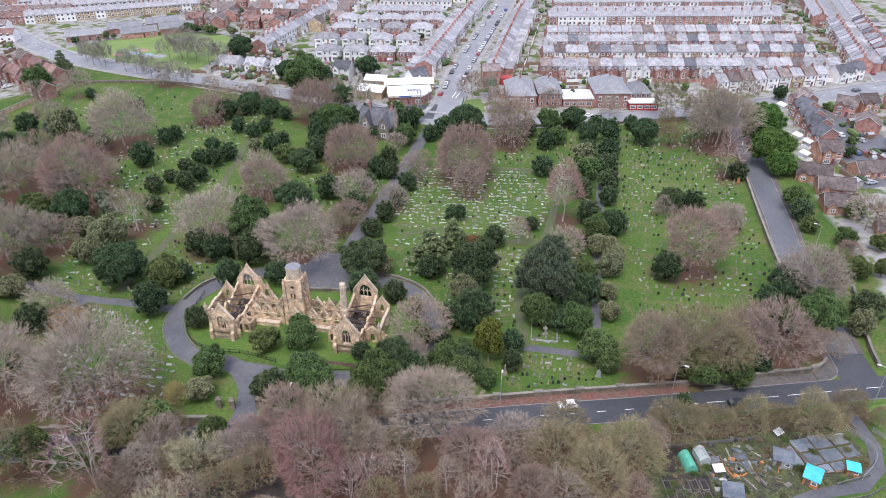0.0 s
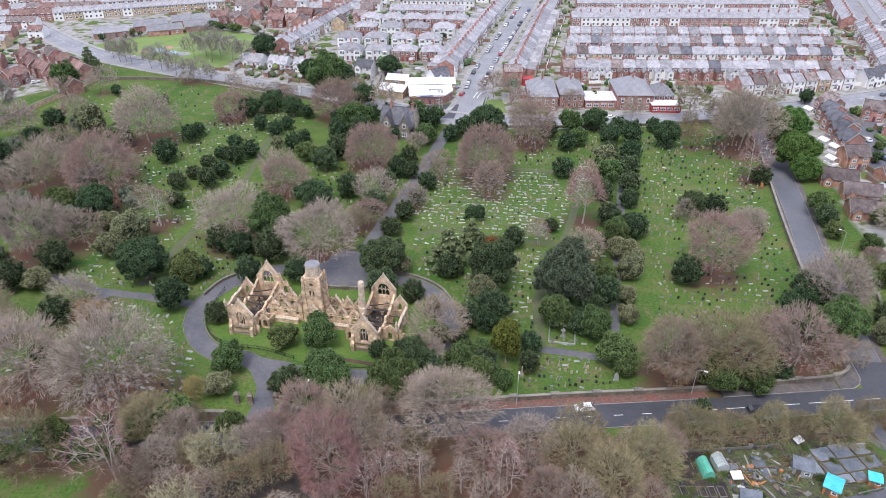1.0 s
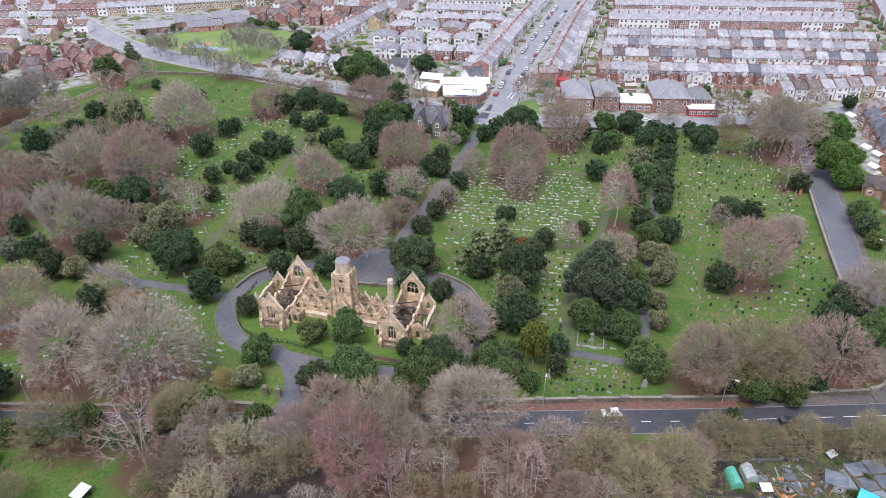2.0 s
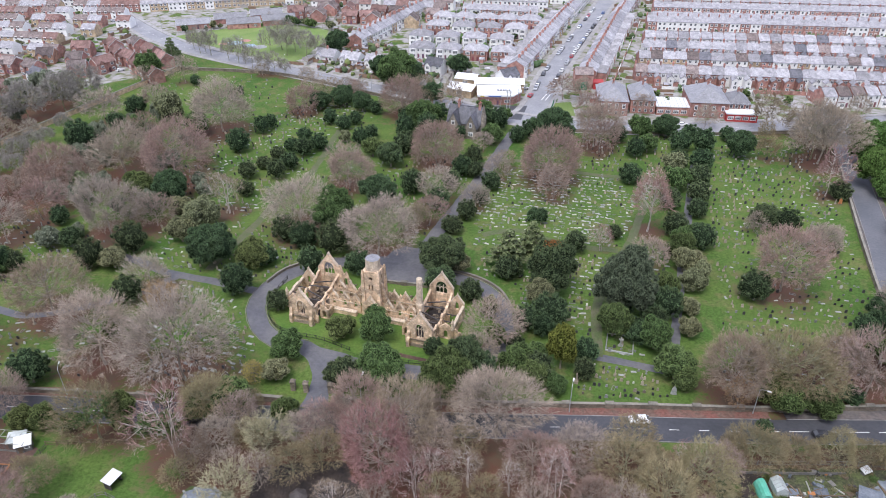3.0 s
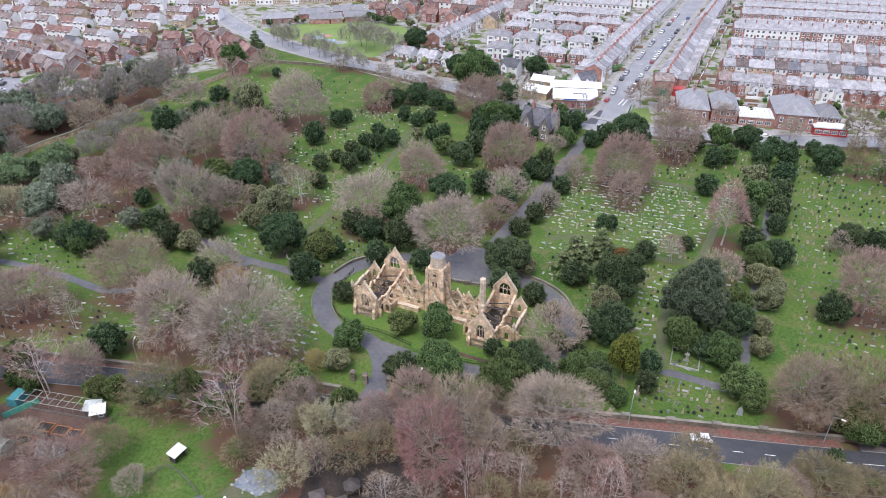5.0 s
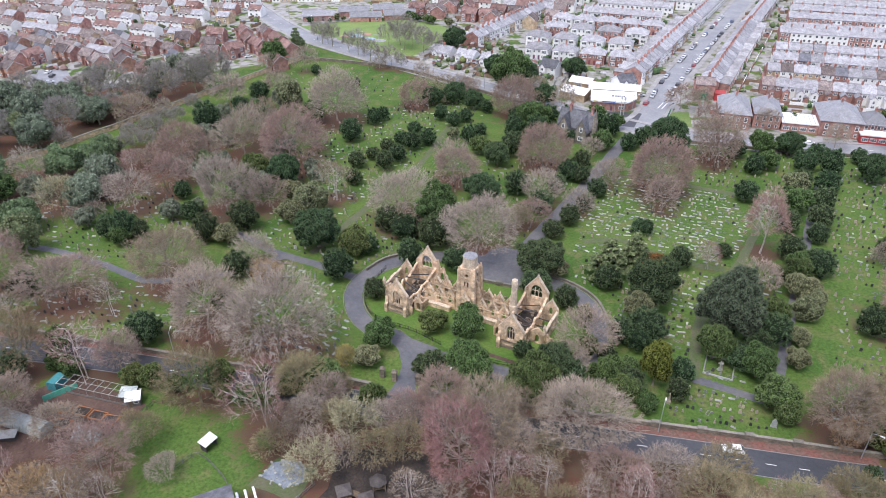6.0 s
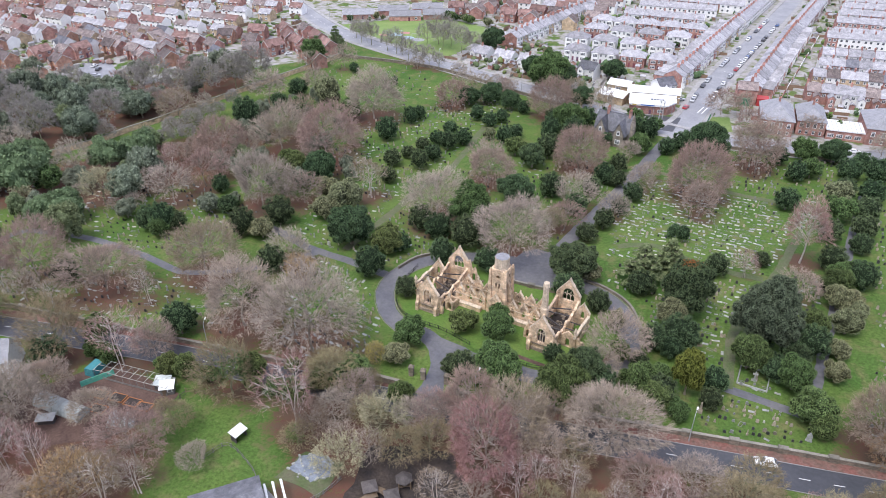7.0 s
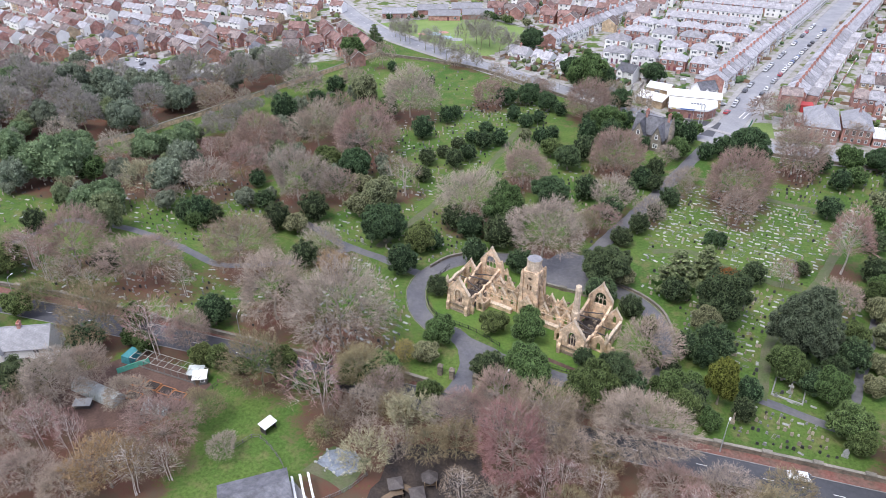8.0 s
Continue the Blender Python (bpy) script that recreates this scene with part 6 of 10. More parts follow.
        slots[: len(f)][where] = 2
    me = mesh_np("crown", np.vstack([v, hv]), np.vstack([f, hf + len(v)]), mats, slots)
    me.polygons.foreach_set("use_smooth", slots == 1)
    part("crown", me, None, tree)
    return tree


def cedar(seed, leaves, label, tiers=7, k=1.0):
    """A conifer with flat spreading tiers of foliage round one straight trunk."""
    rng = np.random.default_rng(seed)
    wood, pts, outs = Shape(), [], []
    h = 2.0
    wood.tube(((0, 0, -0.02), (0.01, 0.01, h * 0.5), (0, 0, h)), (0.055, 0.035, 0.008), 7)
    for i in range(tiers):
        z = h * (0.18 + 0.78 * i / (tiers - 1))
        reach = (1 - 0.78 * (i / (tiers - 1)) ** 1.3) * rng.uniform(0.85, 1.05)
        n = 7 if i < 4 else 5
        for j in range(n):
            c = 2 * math.pi * (j + rng.random()) / n
            tip = np.array([math.cos(c) * reach, math.sin(c) * reach, z + 0.06 * rng.normal() - 0.04])
            wood.tube(((0, 0, z - 0.05), tuple(tip * (0.5, 0.5, 1)), tuple(tip)), (0.016, 0.011, 0.004), 4)
            m = int(130 * reach) + 20
            f = rng.uniform(0.15, 1.05, m)
            across = rng.normal(size=m) * 0.20 * (1.15 - f) * reach + rng.normal(size=m) * 0.05
            p = np.stack([tip[0] * f - math.sin(c) * across, tip[1] * f + math.cos(c) * across, z + 0.03 * rng.normal(size=m) - 0.05 * f], 1)
            pts.append(p)
            outs.append(np.tile((0, 0, 1.0), (m, 1)))
    v, f = sprays(np.concatenate(pts), rng, 0.06, np.concatenate(outs))
    tree = thing("tree", label, "tree")
    part("trunk", wood, "bark", tree)
    part("crown", mesh_np("crown", v, f, [leaves]), None, tree)
    return tree


LIMIT, APART, REST = 205.0, 243.0, []


def plant(kinds, rows, seed, tall=0.12, grow=1.0):
    """Sets trees of the given kinds by turns: each kind is built once and then copied."""
    rng = random.Random(seed)
    for i, (x, y, r) in enumerate(rows):
        build = kinds[i % len(kinds)]
        if math.hypot(x, y) > LIMIT and r < 8.5:
            build = FAR_KIND.get(build, build)
        r *= grow
        m = pose(x, y, 0, 0, 0, rng.uniform(0, 360)) @ Matrix.Diagonal((r * rng.uniform(0.94, 1.06), r * rng.uniform(0.94, 1.06), r * rng.uniform(1 - tall, 1 + tall), 1))
        if build not in BUILT:
            BUILT[build] = build()
            BUILT[build].matrix_basis = m
        elif math.hypot(x, y) > APART:
            REST.append((build, x, y, r))
        else:
            copied = copy_thing(BUILT[build], Matrix())
            copied.matrix_basis = m


def woodland(kinds, rows, seed, label):
    """Trees that close up a wood and cannot be told apart: copies of built kinds, joined into one mesh."""
    rng, vs, fs, ms, mats, k = random.Random(seed), [], [], [], [], 0
    for i, row_ in enumerate(rows):
        x, y, r = row_[-3:]
        build = kinds[i % len(kinds)] if kinds else row_[0]
        if build not in BUILT:
            BUILT[build] = build()
            BUILT[build].matrix_basis = pose(x, y, 0) @ Matrix.Diagonal((r, r, r, 1))
            continue
        c, s = math.cos(i * 2.4), math.sin(i * 2.4)
        turn = np.array(((c, s, 0), (-s, c, 0), (0, 0, rng.uniform(0.9, 1.15)))) * r
        for ob in BUILT[build].children:
            me = ob.data
            v, f = np.empty(len(me.vertices) * 3, np.float32), []
            me.vertices.foreach_get("co", v)
            sizes = np.empty(len(me.polygons), np.int32)
            me.polygons.foreach_get("loop_total", sizes)
            loops = np.empty(len(me.loops), np.int32)
            me.loops.foreach_get("vertex_index", loops)
            slots = np.empty(len(me.polygons), np.int32)
            me.polygons.foreach_get("material_index", slots)
            starts = np.concatenate([[0], np.cumsum(sizes)[:-1]])
            three, four = sizes == 3, sizes == 4
            tri = np.concatenate([loops[starts[three][:, None] + (0, 1, 2)], loops[starts[four][:, None] + (0, 1, 2)], loops[starts[four][:, None] + (0, 2, 3)]])
            slot = np.concatenate([slots[three], slots[four], slots[four]])
            for m in me.materials:
                if m not in mats:
                    mats.append(m)
            where = np.array([mats.index(m) for m in me.materials])
            vs.append(v.reshape(-1, 3) @ turn + (x, y, 0))
            fs.append(tri + k)
            ms.append(where[slot])
            k += len(me.vertices)
    if fs:
        tagged(new("woodland", mesh_np("woodland", np.concatenate(vs), np.concatenate(fs), mats, np.concatenate(ms))), label, "woodland", kind="stuff")


BUILT = {}
NEAR = dict(limbs=11, b2=110, b3=520, b4=2200, sub=9500, wide=1.1)
MID = dict(limbs=9, b2=80, b3=300, b4=1150, sub=5000, wide=1.5)
FAR = dict(limbs=7, b2=50, b3=170, b4=600, sub=3000, wide=2.2)
LITE = dict(limbs=9, b2=70, b3=240, b4=850, sub=3100, wide=1.45)
FAR_KIND = {}
broad_looks = ((1, "ash", "bare brown broadleaf tree with a wide rounded crown"), (2, "rose", "bare pinkish-brown broadleaf tree with fine twigs"),
               (3, "brown", "bare brown winter tree with spreading limbs"), (4, "grey", "bare grey-brown winter tree with a broad crown"),
               (5, "purple", "bare reddish-brown winter tree above fallen leaves"))


def kinds(count, near_, far_, a, k, looks, bark, more={}):
    """Makers for a kind of bare tree, and for its plainer likeness far off."""
    out = []
    for s, t, lb in looks:
        make = lambda s=s, t=t, lb=lb: bare_tree("tree", s + count, a, k, TWIGS[t], bark, lb, **{**near_, **more})
        if far_:
            FAR_KIND[make] = lambda s=s, t=t, lb=lb: bare_tree("tree", s + count + 50, a, k, TWIGS[t], bark, lb, **{**far_, **more})
        out.append(make)
    return out


broad = kinds(0, MID, FAR, 0.88, 0.9, broad_looks, "bark")
broad_west = kinds(400, NEAR, FAR, 0.86, 0.9, broad_looks, "bark")
broad_fine = kinds(200, NEAR, FAR, 0.9, 0.95, broad_looks, "bark")
broad_mid = kinds(300, LITE, None, 1.0, 1.05, broad_looks, "bark", dict(lump=0.3))
lime_looks = [(s, "lime", "bare lichen-covered olive-green tree with arching limbs") for s in (21, 22, 23)]
lime = kinds(0, MID, FAR, 0.88, 0.9, lime_looks, "bark_green", dict(up_bend=0.2))
lime_fine = kinds(200, NEAR, FAR, 0.9, 0.92, lime_looks[:2], "bark_green", dict(up_bend=0.2))
pale_looks = [(s, "grey", "bare pale grey tree with a dense rounded crown") for s in (11, 12)]
pale = kinds(0, MID, FAR, 0.86, 0.9, pale_looks, "bark")
pale_fine = kinds(200, NEAR, FAR, 0.86, 0.9, pale_looks, "bark")
dome_looks = [(s, "purple", "bare purple-brown beech with a dense low dome") for s in (31, 32)]
DENSE = dict(low=-0.7, lump=0.16, b4=2600, sub=13000, fork=0.12)
dome = kinds(0, {**MID, "sub": 8000, "b4": 1500}, {**FAR, "sub": 5200, "b4": 900}, 0.82, 0.82, dome_looks, "bark", dict(low=-0.7, lump=0.16, fork=0.12))
dome_fine = kinds(200, NEAR, FAR, 0.82, 0.82, dome_looks[:1], "bark", DENSE)
tall = kinds(0, MID, FAR, 1.35, 1.35, [(s, "pink", "tall bare pinkish birch among the graves") for s in (41, 42)], "birch_bark", dict(trunk=0.03, low=-0.3, fork=0.2))
birch_looks = [(s, t, "bare birch with several pale slender stems") for s, t in ((51, "pink"), (52, "brown"), (53, "pink"))]
LICHENED = dict(sub=4200, up_bend=0.22, trunk=0.03, fork=0.15)
STEMS = dict(stems=3, trunk=0.032, limbs=5, low=-0.3, lump=0.45, sub=2300, fork=0.3, up_bend=0.16)
birch = kinds(0, MID, FAR, 1.25, 1.25, birch_looks, "birch_bark", STEMS)
birch_fine = kinds(200, LITE, FAR, 1.4, 1.45, birch_looks, "birch_bark", STEMS)
ivied = kinds(0, MID, FAR, 0.85, 0.85, [(s, "lime", "bare olive tree with dark ivy up its trunk") for s in (61, 62)], "bark_green", dict(leaf=(LEAVES["green"], 0.8, True)))
russet = kinds(0, MID, FAR, 0.88, 0.88, [(s, "orange", "nearly bare tree still holding some orange-brown leaves") for s in (71, 72)], "bark", dict(leaf=(TWIGS["orange"], 0.2, False)))
yellow = kinds(0, MID, FAR, 1.1, 1.0, [(81, "lime", "small tree with sparse yellow autumn leaves")], "bark", dict(leaf=(TWIGS["yellow"], 0.6, False)))


def evergreens(looks, leaves, label, near_, far_=None, **more):
    out = []
    for s, a in looks:
        make = lambda s=s, a=a: leafy_tree("tree", s, a, a * 0.97, LEAVES[leaves], label, *near_, **more)
        FAR_KIND[make] = (lambda s=s, a=a: leafy_tree("tree", s + 50, a, a * 0.97, LEAVES[leaves], label, *far_, **more)) if far_ else make
        out.append(make)
    return out


dark = evergreens(((101, 0.95), (102, 1.0), (103, 0.9), (104, 1.12)), "dark", "dark green yew with a rounded crown", (30, 4600, 0.030), (24, 2300, 0.042), lobes=2, core=0.85, lump=(0.11, 0.165))
green = evergreens(((111, 0.95), (112, 0.9), (113, 1.1)), "green", "mid-green evergreen tree with a full rounded crown", (30, 7000, 0.026), (18, 2600, 0.042), lobes=4)
olive = evergreens(((121, 0.95), (122, 1.05)), "olive", "pale olive-green shrubby tree in the cemetery grass", (26, 4600, 0.030), (14, 2000, 0.045), lobes=3)
holm = evergreens(((125, 1.05), (126, 1.2), (127, 0.95)), "greygreen", "tall grey-green evergreen oak in the wood", (40, 5000, 0.032), (26, 2600, 0.046), lobes=3)
big_grey = [lambda: leafy_tree("tree", 123, 1.1, 1.08, LEAVES["holmoak"], "large grey-green holm oak with a billowing crown", 90, 24000, 0.0155, lobes=5, lump=(0.12, 0.24))]
column = evergreens(((131, 1.45),), "dark", "narrow dark green columnar yew", (20, 3200, 0.04), lobes=2)
cedars = [lambda s=s: cedar(s, LEAVES["cedar"], "spreading green cedar with flat tiers of needles") for s in (141, 142)]
puzzle = [lambda: leafy_tree("tree", 151, 1.8, 1.75, LEAVES["gold"], "golden-green conifer with shaggy drooping branches", 70, 10000, 0.028, spire=0.3, lobes=4, lump=(0.12, 0.2))]
rusty = [lambda: leafy_tree("tree", 161, 1.15, 1.12, LEAVES["dark"], "dark conifer with a patch of rust-brown foliage", 60, 14000, 0.022, spire=0.3, patch=LEAVES["rust"], lobes=5)]

olives_all = STANDS["olive"]
def near(key, yes=True):
    """The trees of a stand that are broad or stand close, or the others."""
    return [q for q in STANDS[key] if (q[2] >= 7.2 or q[1] < 118) == yes]


plant(broad, near("broad", False), 1, grow=1.12)
plant(broad_fine, [q for q in near("broad") if q[1] < 102 or q[0] > 0], 18, grow=1.12)
plant(broad_west, [q for q in near("broad") if q[1] >= 102 and q[0] <= 0], 28, grow=1.08)
plant(pale, near("pale", False), 2, grow=1.12)
plant(pale_fine, near("pale"), 19, grow=1.12)
plant(lime, near("lime", False), 3, grow=1.12)
plant(lime_fine, near("lime"), 20, grow=1.12)
plant(dome, near("dome", False), 4, grow=1.08)
plant(dome_fine, near("dome"), 21, grow=1.06)
verge = kinds(0, FAR, FAR, 1.15, 1.2, [(s_, "dusk", "dark bare street tree with upswept limbs beside the wide road") for s_ in (91, 92)], "bark_green", dict(low=-0.3, fork=0.25, up_bend=0.18))
plant(verge, STANDS["verge"], 31, grow=1.1)
dusky = kinds(0, {**MID, "sub": 7000}, {**FAR, "sub": 5600, "b4": 1000}, 1.0, 1.05, [(s_, "dusk", "grey-brown bare tree in the mixed wood") for s_ in (93, 94)], "bark_green")
plant(dusky, STANDS["dusk"], 39, grow=1.32)
plant(kinds(0, NEAR, None, 0.92, 0.95, [(95, "cherry", "bare tree with a haze of red-brown twigs")], "bark"), STANDS["cherry"], 36, grow=1.1)
plant(kinds(0, MID, None, 1.1, 1.05, [(s_, "lichen", "bare pale tree grown over with grey-green lichen") for s_ in (96, 97)], "bark_green", LICHENED), STANDS["lichen"], 37, grow=1.1)
plant(tall, STANDS["tall"], 5, grow=1.12)
plant(birch, near("birch", False), 6, grow=1.12)
plant(birch_fine, near("birch"), 22, grow=1.12)
plant(ivied, STANDS["ivied"], 7, grow=1.12)
plant(russet, STANDS["russet"], 8, grow=1.12)
plant(yellow, STANDS["yellow"], 9)
BIG = (64, 15000, 0.019)
dark_fine = evergreens(((171, 0.85), (172, 0.95)), "dark", "large dark green yew with a billowing crown", BIG, lobes=4, lump=(0.13, 0.27))
green_fine = evergreens(((173, 0.9), (174, 1.0)), "green", "large mid-green evergreen with a billowing crown", BIG, lobes=5, lump=(0.13, 0.27))
laurel = evergreens(((175, 1.0), (176, 1.0)), "laurel", "bright green evergreen tree beside the side road", BIG, lobes=5, lump=(0.13, 0.27))
big = {key: [q for q in STANDS[key] if q[2] >= 4.6 and q[0] > -130] for key in ("dark", "green")}
plant(dark_fine, big["dark"], 25, grow=1.14)
plant(green_fine, [q for q in big["green"] if q[0] < 100 or q[1] < 180], 26, grow=1.16)
plant(laurel, [q for q in big["green"] if q[0] >= 100 and q[1] >= 180], 27, grow=1.12)
STANDS.update({key: [q for q in STANDS[key] if q not in big[key]] for key in big})
plant(dark, [q for q in STANDS["dark"] if q[1] < 175], 10, grow=1.1)
plant(dark, [q for q in STANDS["dark"] if q[1] >= 175], 38, grow=0.98)
plant(green, STANDS["green"], 11, grow=1.16)
plant(olive, [q for q in olives_all if q[2] < 8], 12, grow=1.14)
plant(big_grey, [q for q in olives_all if q[2] >= 8], 13, grow=0.9)
plant(holm, STANDS["holm"], 29, grow=1.24)
wood_green = evergreens(((128, 1.1), (129, 0.95)), "woodgreen", "full green evergreen tree in the mixed wood", (40, 5000, 0.032), (26, 2600, 0.046), lobes=4)
plant(wood_green, STANDS["wood_green"], 30, grow=1.2)
plant(column, STANDS["column"], 14, grow=1.15)
plant(cedars, STANDS["cedar"], 15, grow=1.05)
plant(puzzle, STANDS["puzzle"], 16, grow=1.06)
plant(rusty, STANDS["rusty"], 17, grow=1.12)
town_trees = [lambda s=s, t=t: leafy_tree("tree", s, 0.95, 0.95, LEAVES[t], "small green garden tree among the houses", 6, 500, 0.08, lobes=2) for s, t in ((181, "dark"), (182, "green"), (183, "olive"))] + kinds(0, dict(limbs=6, b2=20, b3=60, b4=160, sub=400, wide=2.6), None, 0.9, 0.9, [(184, "brown", "small bare garden tree among the houses")], "bark")
woodland(None, REST, 34, "trees standing apart on the far side of the cemetery")
# the closed parts of the woods
wood_trees = [lambda s=s, a=a, t=t: leafy_tree("tree", s, a, a, LEAVES[t], "mid-green evergreen tree in the wood", 14, 1700, 0.046, lobes=3) for s, a, t in ((191, 1.0, "woodgreen"), (192, 1.15, "greygreen"), (193, 1.0, "greygreen"))]
wood_bare = [FAR_KIND[q] for q in broad]
woodland([wood_trees[2], wood_trees[1], wood_bare[0], wood_trees[2], wood_trees[0], wood_bare[3], wood_trees[1], wood_trees[2], wood_bare[4]], FILL_FAR, 31, "dense mixed woodland of bare and evergreen trees")
woodland(birch_fine[:1] + broad_mid[2:3] + lime[:1] + birch_fine[1:2] + broad_mid[:1] + lime[1:2] + birch_fine[2:] + broad_mid[3:] + lime[2:], [q for q in FILL_NEAR if q[0] > -72], 32, "dense thicket of bare birches and broadleaf trees")
woodland(birch_fine + broad_mid[3:4] + birch_fine[:2] + broad_mid[:1], [q for q in FILL_NEAR if q[0] <= -72], 35, "thicket of bare birches round the gardens")
woodland(town_trees, FILL_TOWN, 33, "small garden trees and bushes among the houses")

# ---- houses ----
def window_mesh(w, h, lights=2):
    """A white frame with bars round recessed panes, one piece; it faces -y and stands 6 cm proud of its wall."""
    b, x = 0.14, w / 2
    xs = [-x, -x + b]
    for i in range(1, lights):
        c = -x + w * i / lights
        xs += [c - 0.05, c + 0.05]
    xs += [x - b, x]
    zs = [0, b, h * 0.66, h * 0.66 + 0.08, h - b, h]
    nx = len(xs)
    v = [(p, -0.06, q) for q in zs for p in xs]
    f, m = [], []
    for j in range(len(zs) - 1):
        for i in range(nx - 1):
            c = (j * nx + i, j * nx + i + 1, (j + 1) * nx + i + 1, (j + 1) * nx + i)
            if i % 2 and j % 2:
                k = len(v)
                v += [(v[n][0], -0.01, v[n][2]) for n in c]
                f += [(c[n], c[(n + 1) % 4], k + (n + 1) % 4, k + n) for n in range(4)] + [(k, k + 1, k + 2, k + 3)]
                m += [0, 0, 0, 0, 1]
            else:
                f.append(c)
                m.append(0)
    rim = [*range(nx), *range(2 * nx - 1, len(zs) * nx, nx), *range(len(zs) * nx - 2, (len(zs) - 1) * nx - 1, -1), *range((len(zs) - 2) * nx, 0, -nx)]
    k = len(v)
    v += [(v[n][0], 0.02, v[n][2]) for n in rim]
    for i in range(len(rim)):
        j = (i + 1) % len(rim)
        f.append((rim[i], k + i, k + j, rim[j]))
        m.append(0)
    me = bpy.data.meshes.new("window")
    me.from_pydata(v, [], f)
    me.materials.append(MAT["white_paint"]), me.materials.append(MAT["glass"])
    me.polygons.foreach_set("material_index", m)
    return me


def door_mesh():
    s = Shape()
    s.box(-0.5, 0.5, -0.08, 0.02, 0, 2.2, 0, 0.02)
    return s.mesh("door", ["door_paint"])


def chimney_mesh():
    s = Shape()
    s.box(-0.35, 0.35, -0.55, 0.55, -1.6, 1.1)
    s.box(-0.42, 0.42, -0.62, 0.62, 1.1, 1.3)
    s.box(-0.13, 0.13, -0.45, 0.45, 1.3, 1.7, 1, 0.03)
    return s.mesh("chimney", ["brick_red", "clay"])


W_TALL, W_WIDE, W_BIG, DOOR, CHIMNEY = window_mesh(1.0, 1.45, 1), window_mesh(1.5, 1.35, 2), window_mesh(2.3, 1.5, 3), door_mesh(), chimney_mesh()


def gable_roof(x0, x1, y0, y1, eave, ridge, over=0.3, thick=0.16, ends=0.0):
    """Two slopes with thickness, the ridge along x."""
    s, c = Shape(), (y0 + y1) / 2
    k = (ridge - eave) / (c - y0)
    s.prism([(y0 - over, eave - over * k), (c, ridge), (y1 + over, eave - over * k), (y1 + over, eave - over * k + thick), (c, ridge + thick * 1.3), (y0 - over, eave - over * k + thick)], x0 - ends, x1 + ends, 0, "x")
    s.box(x0 - ends, x1 + ends, c - 0.12, c + 0.12, ridge + 0.1, ridge + 0.27)
    return s


def hip_roof(x0, x1, y0, y1, eave, ridge, over=0.35):
    s = Shape()
    a, b, c, d = x0 - over, x1 + over, y0 - over, y1 + over
    m, r = (y0 + y1) / 2, min((d - c) / 2, (b - a) / 2 - 0.3)
    p = [(a, c, eave), (b, c, eave), (b, d, eave), (a, d, eave), (a + r, m, ridge), (b - r, m, ridge)]
    for q in ((0, 1, 5, 4), (1, 2, 5), (2, 3, 4, 5), (3, 0, 4), (3, 2, 1, 0)):
        s.face([p[i] for i in q])
    low = [(x, y, z - 0.15) for x, y, z in p[:4]]
    for i in range(4):
        s.face((p[i], p[(i + 1) % 4], low[(i + 1) % 4], low[i]))
    s.box(a + r - 0.1, b - r + 0.1, m - 0.12, m + 0.12, ridge - 0.08, ridge + 0.12)
    return s


def gabled_walls(x0, x1, y0, y1, eave, ridge, m=0):
    s, c = Shape(), (y0 + y1) / 2
    s.prism([(y0, -0.2), (y1, -0.2), (y1, eave), (c, ridge), (y0, eave)], x0, x1, m, "x")
    return s


def lights_in(s, slot, rows):
    """Windows set into a wall's own mesh, for the side of a house that lies turned away: x, y, z, width, height, and 1 or -1 for the side."""
    for x, y, z, w, hgt, side in rows:
        s.box(x - w / 2, x + w / 2, y - 0.05 if side < 0 else y - 0.01, y + 0.01 if side < 0 else y + 0.05, z, z + hgt, slot + 1)
        s.box(x - w / 2 + 0.16, x + w / 2 - 0.16, y - 0.06 if side < 0 else y, y if side < 0 else y + 0.06, z + 0.16, z + hgt - 0.16, slot)


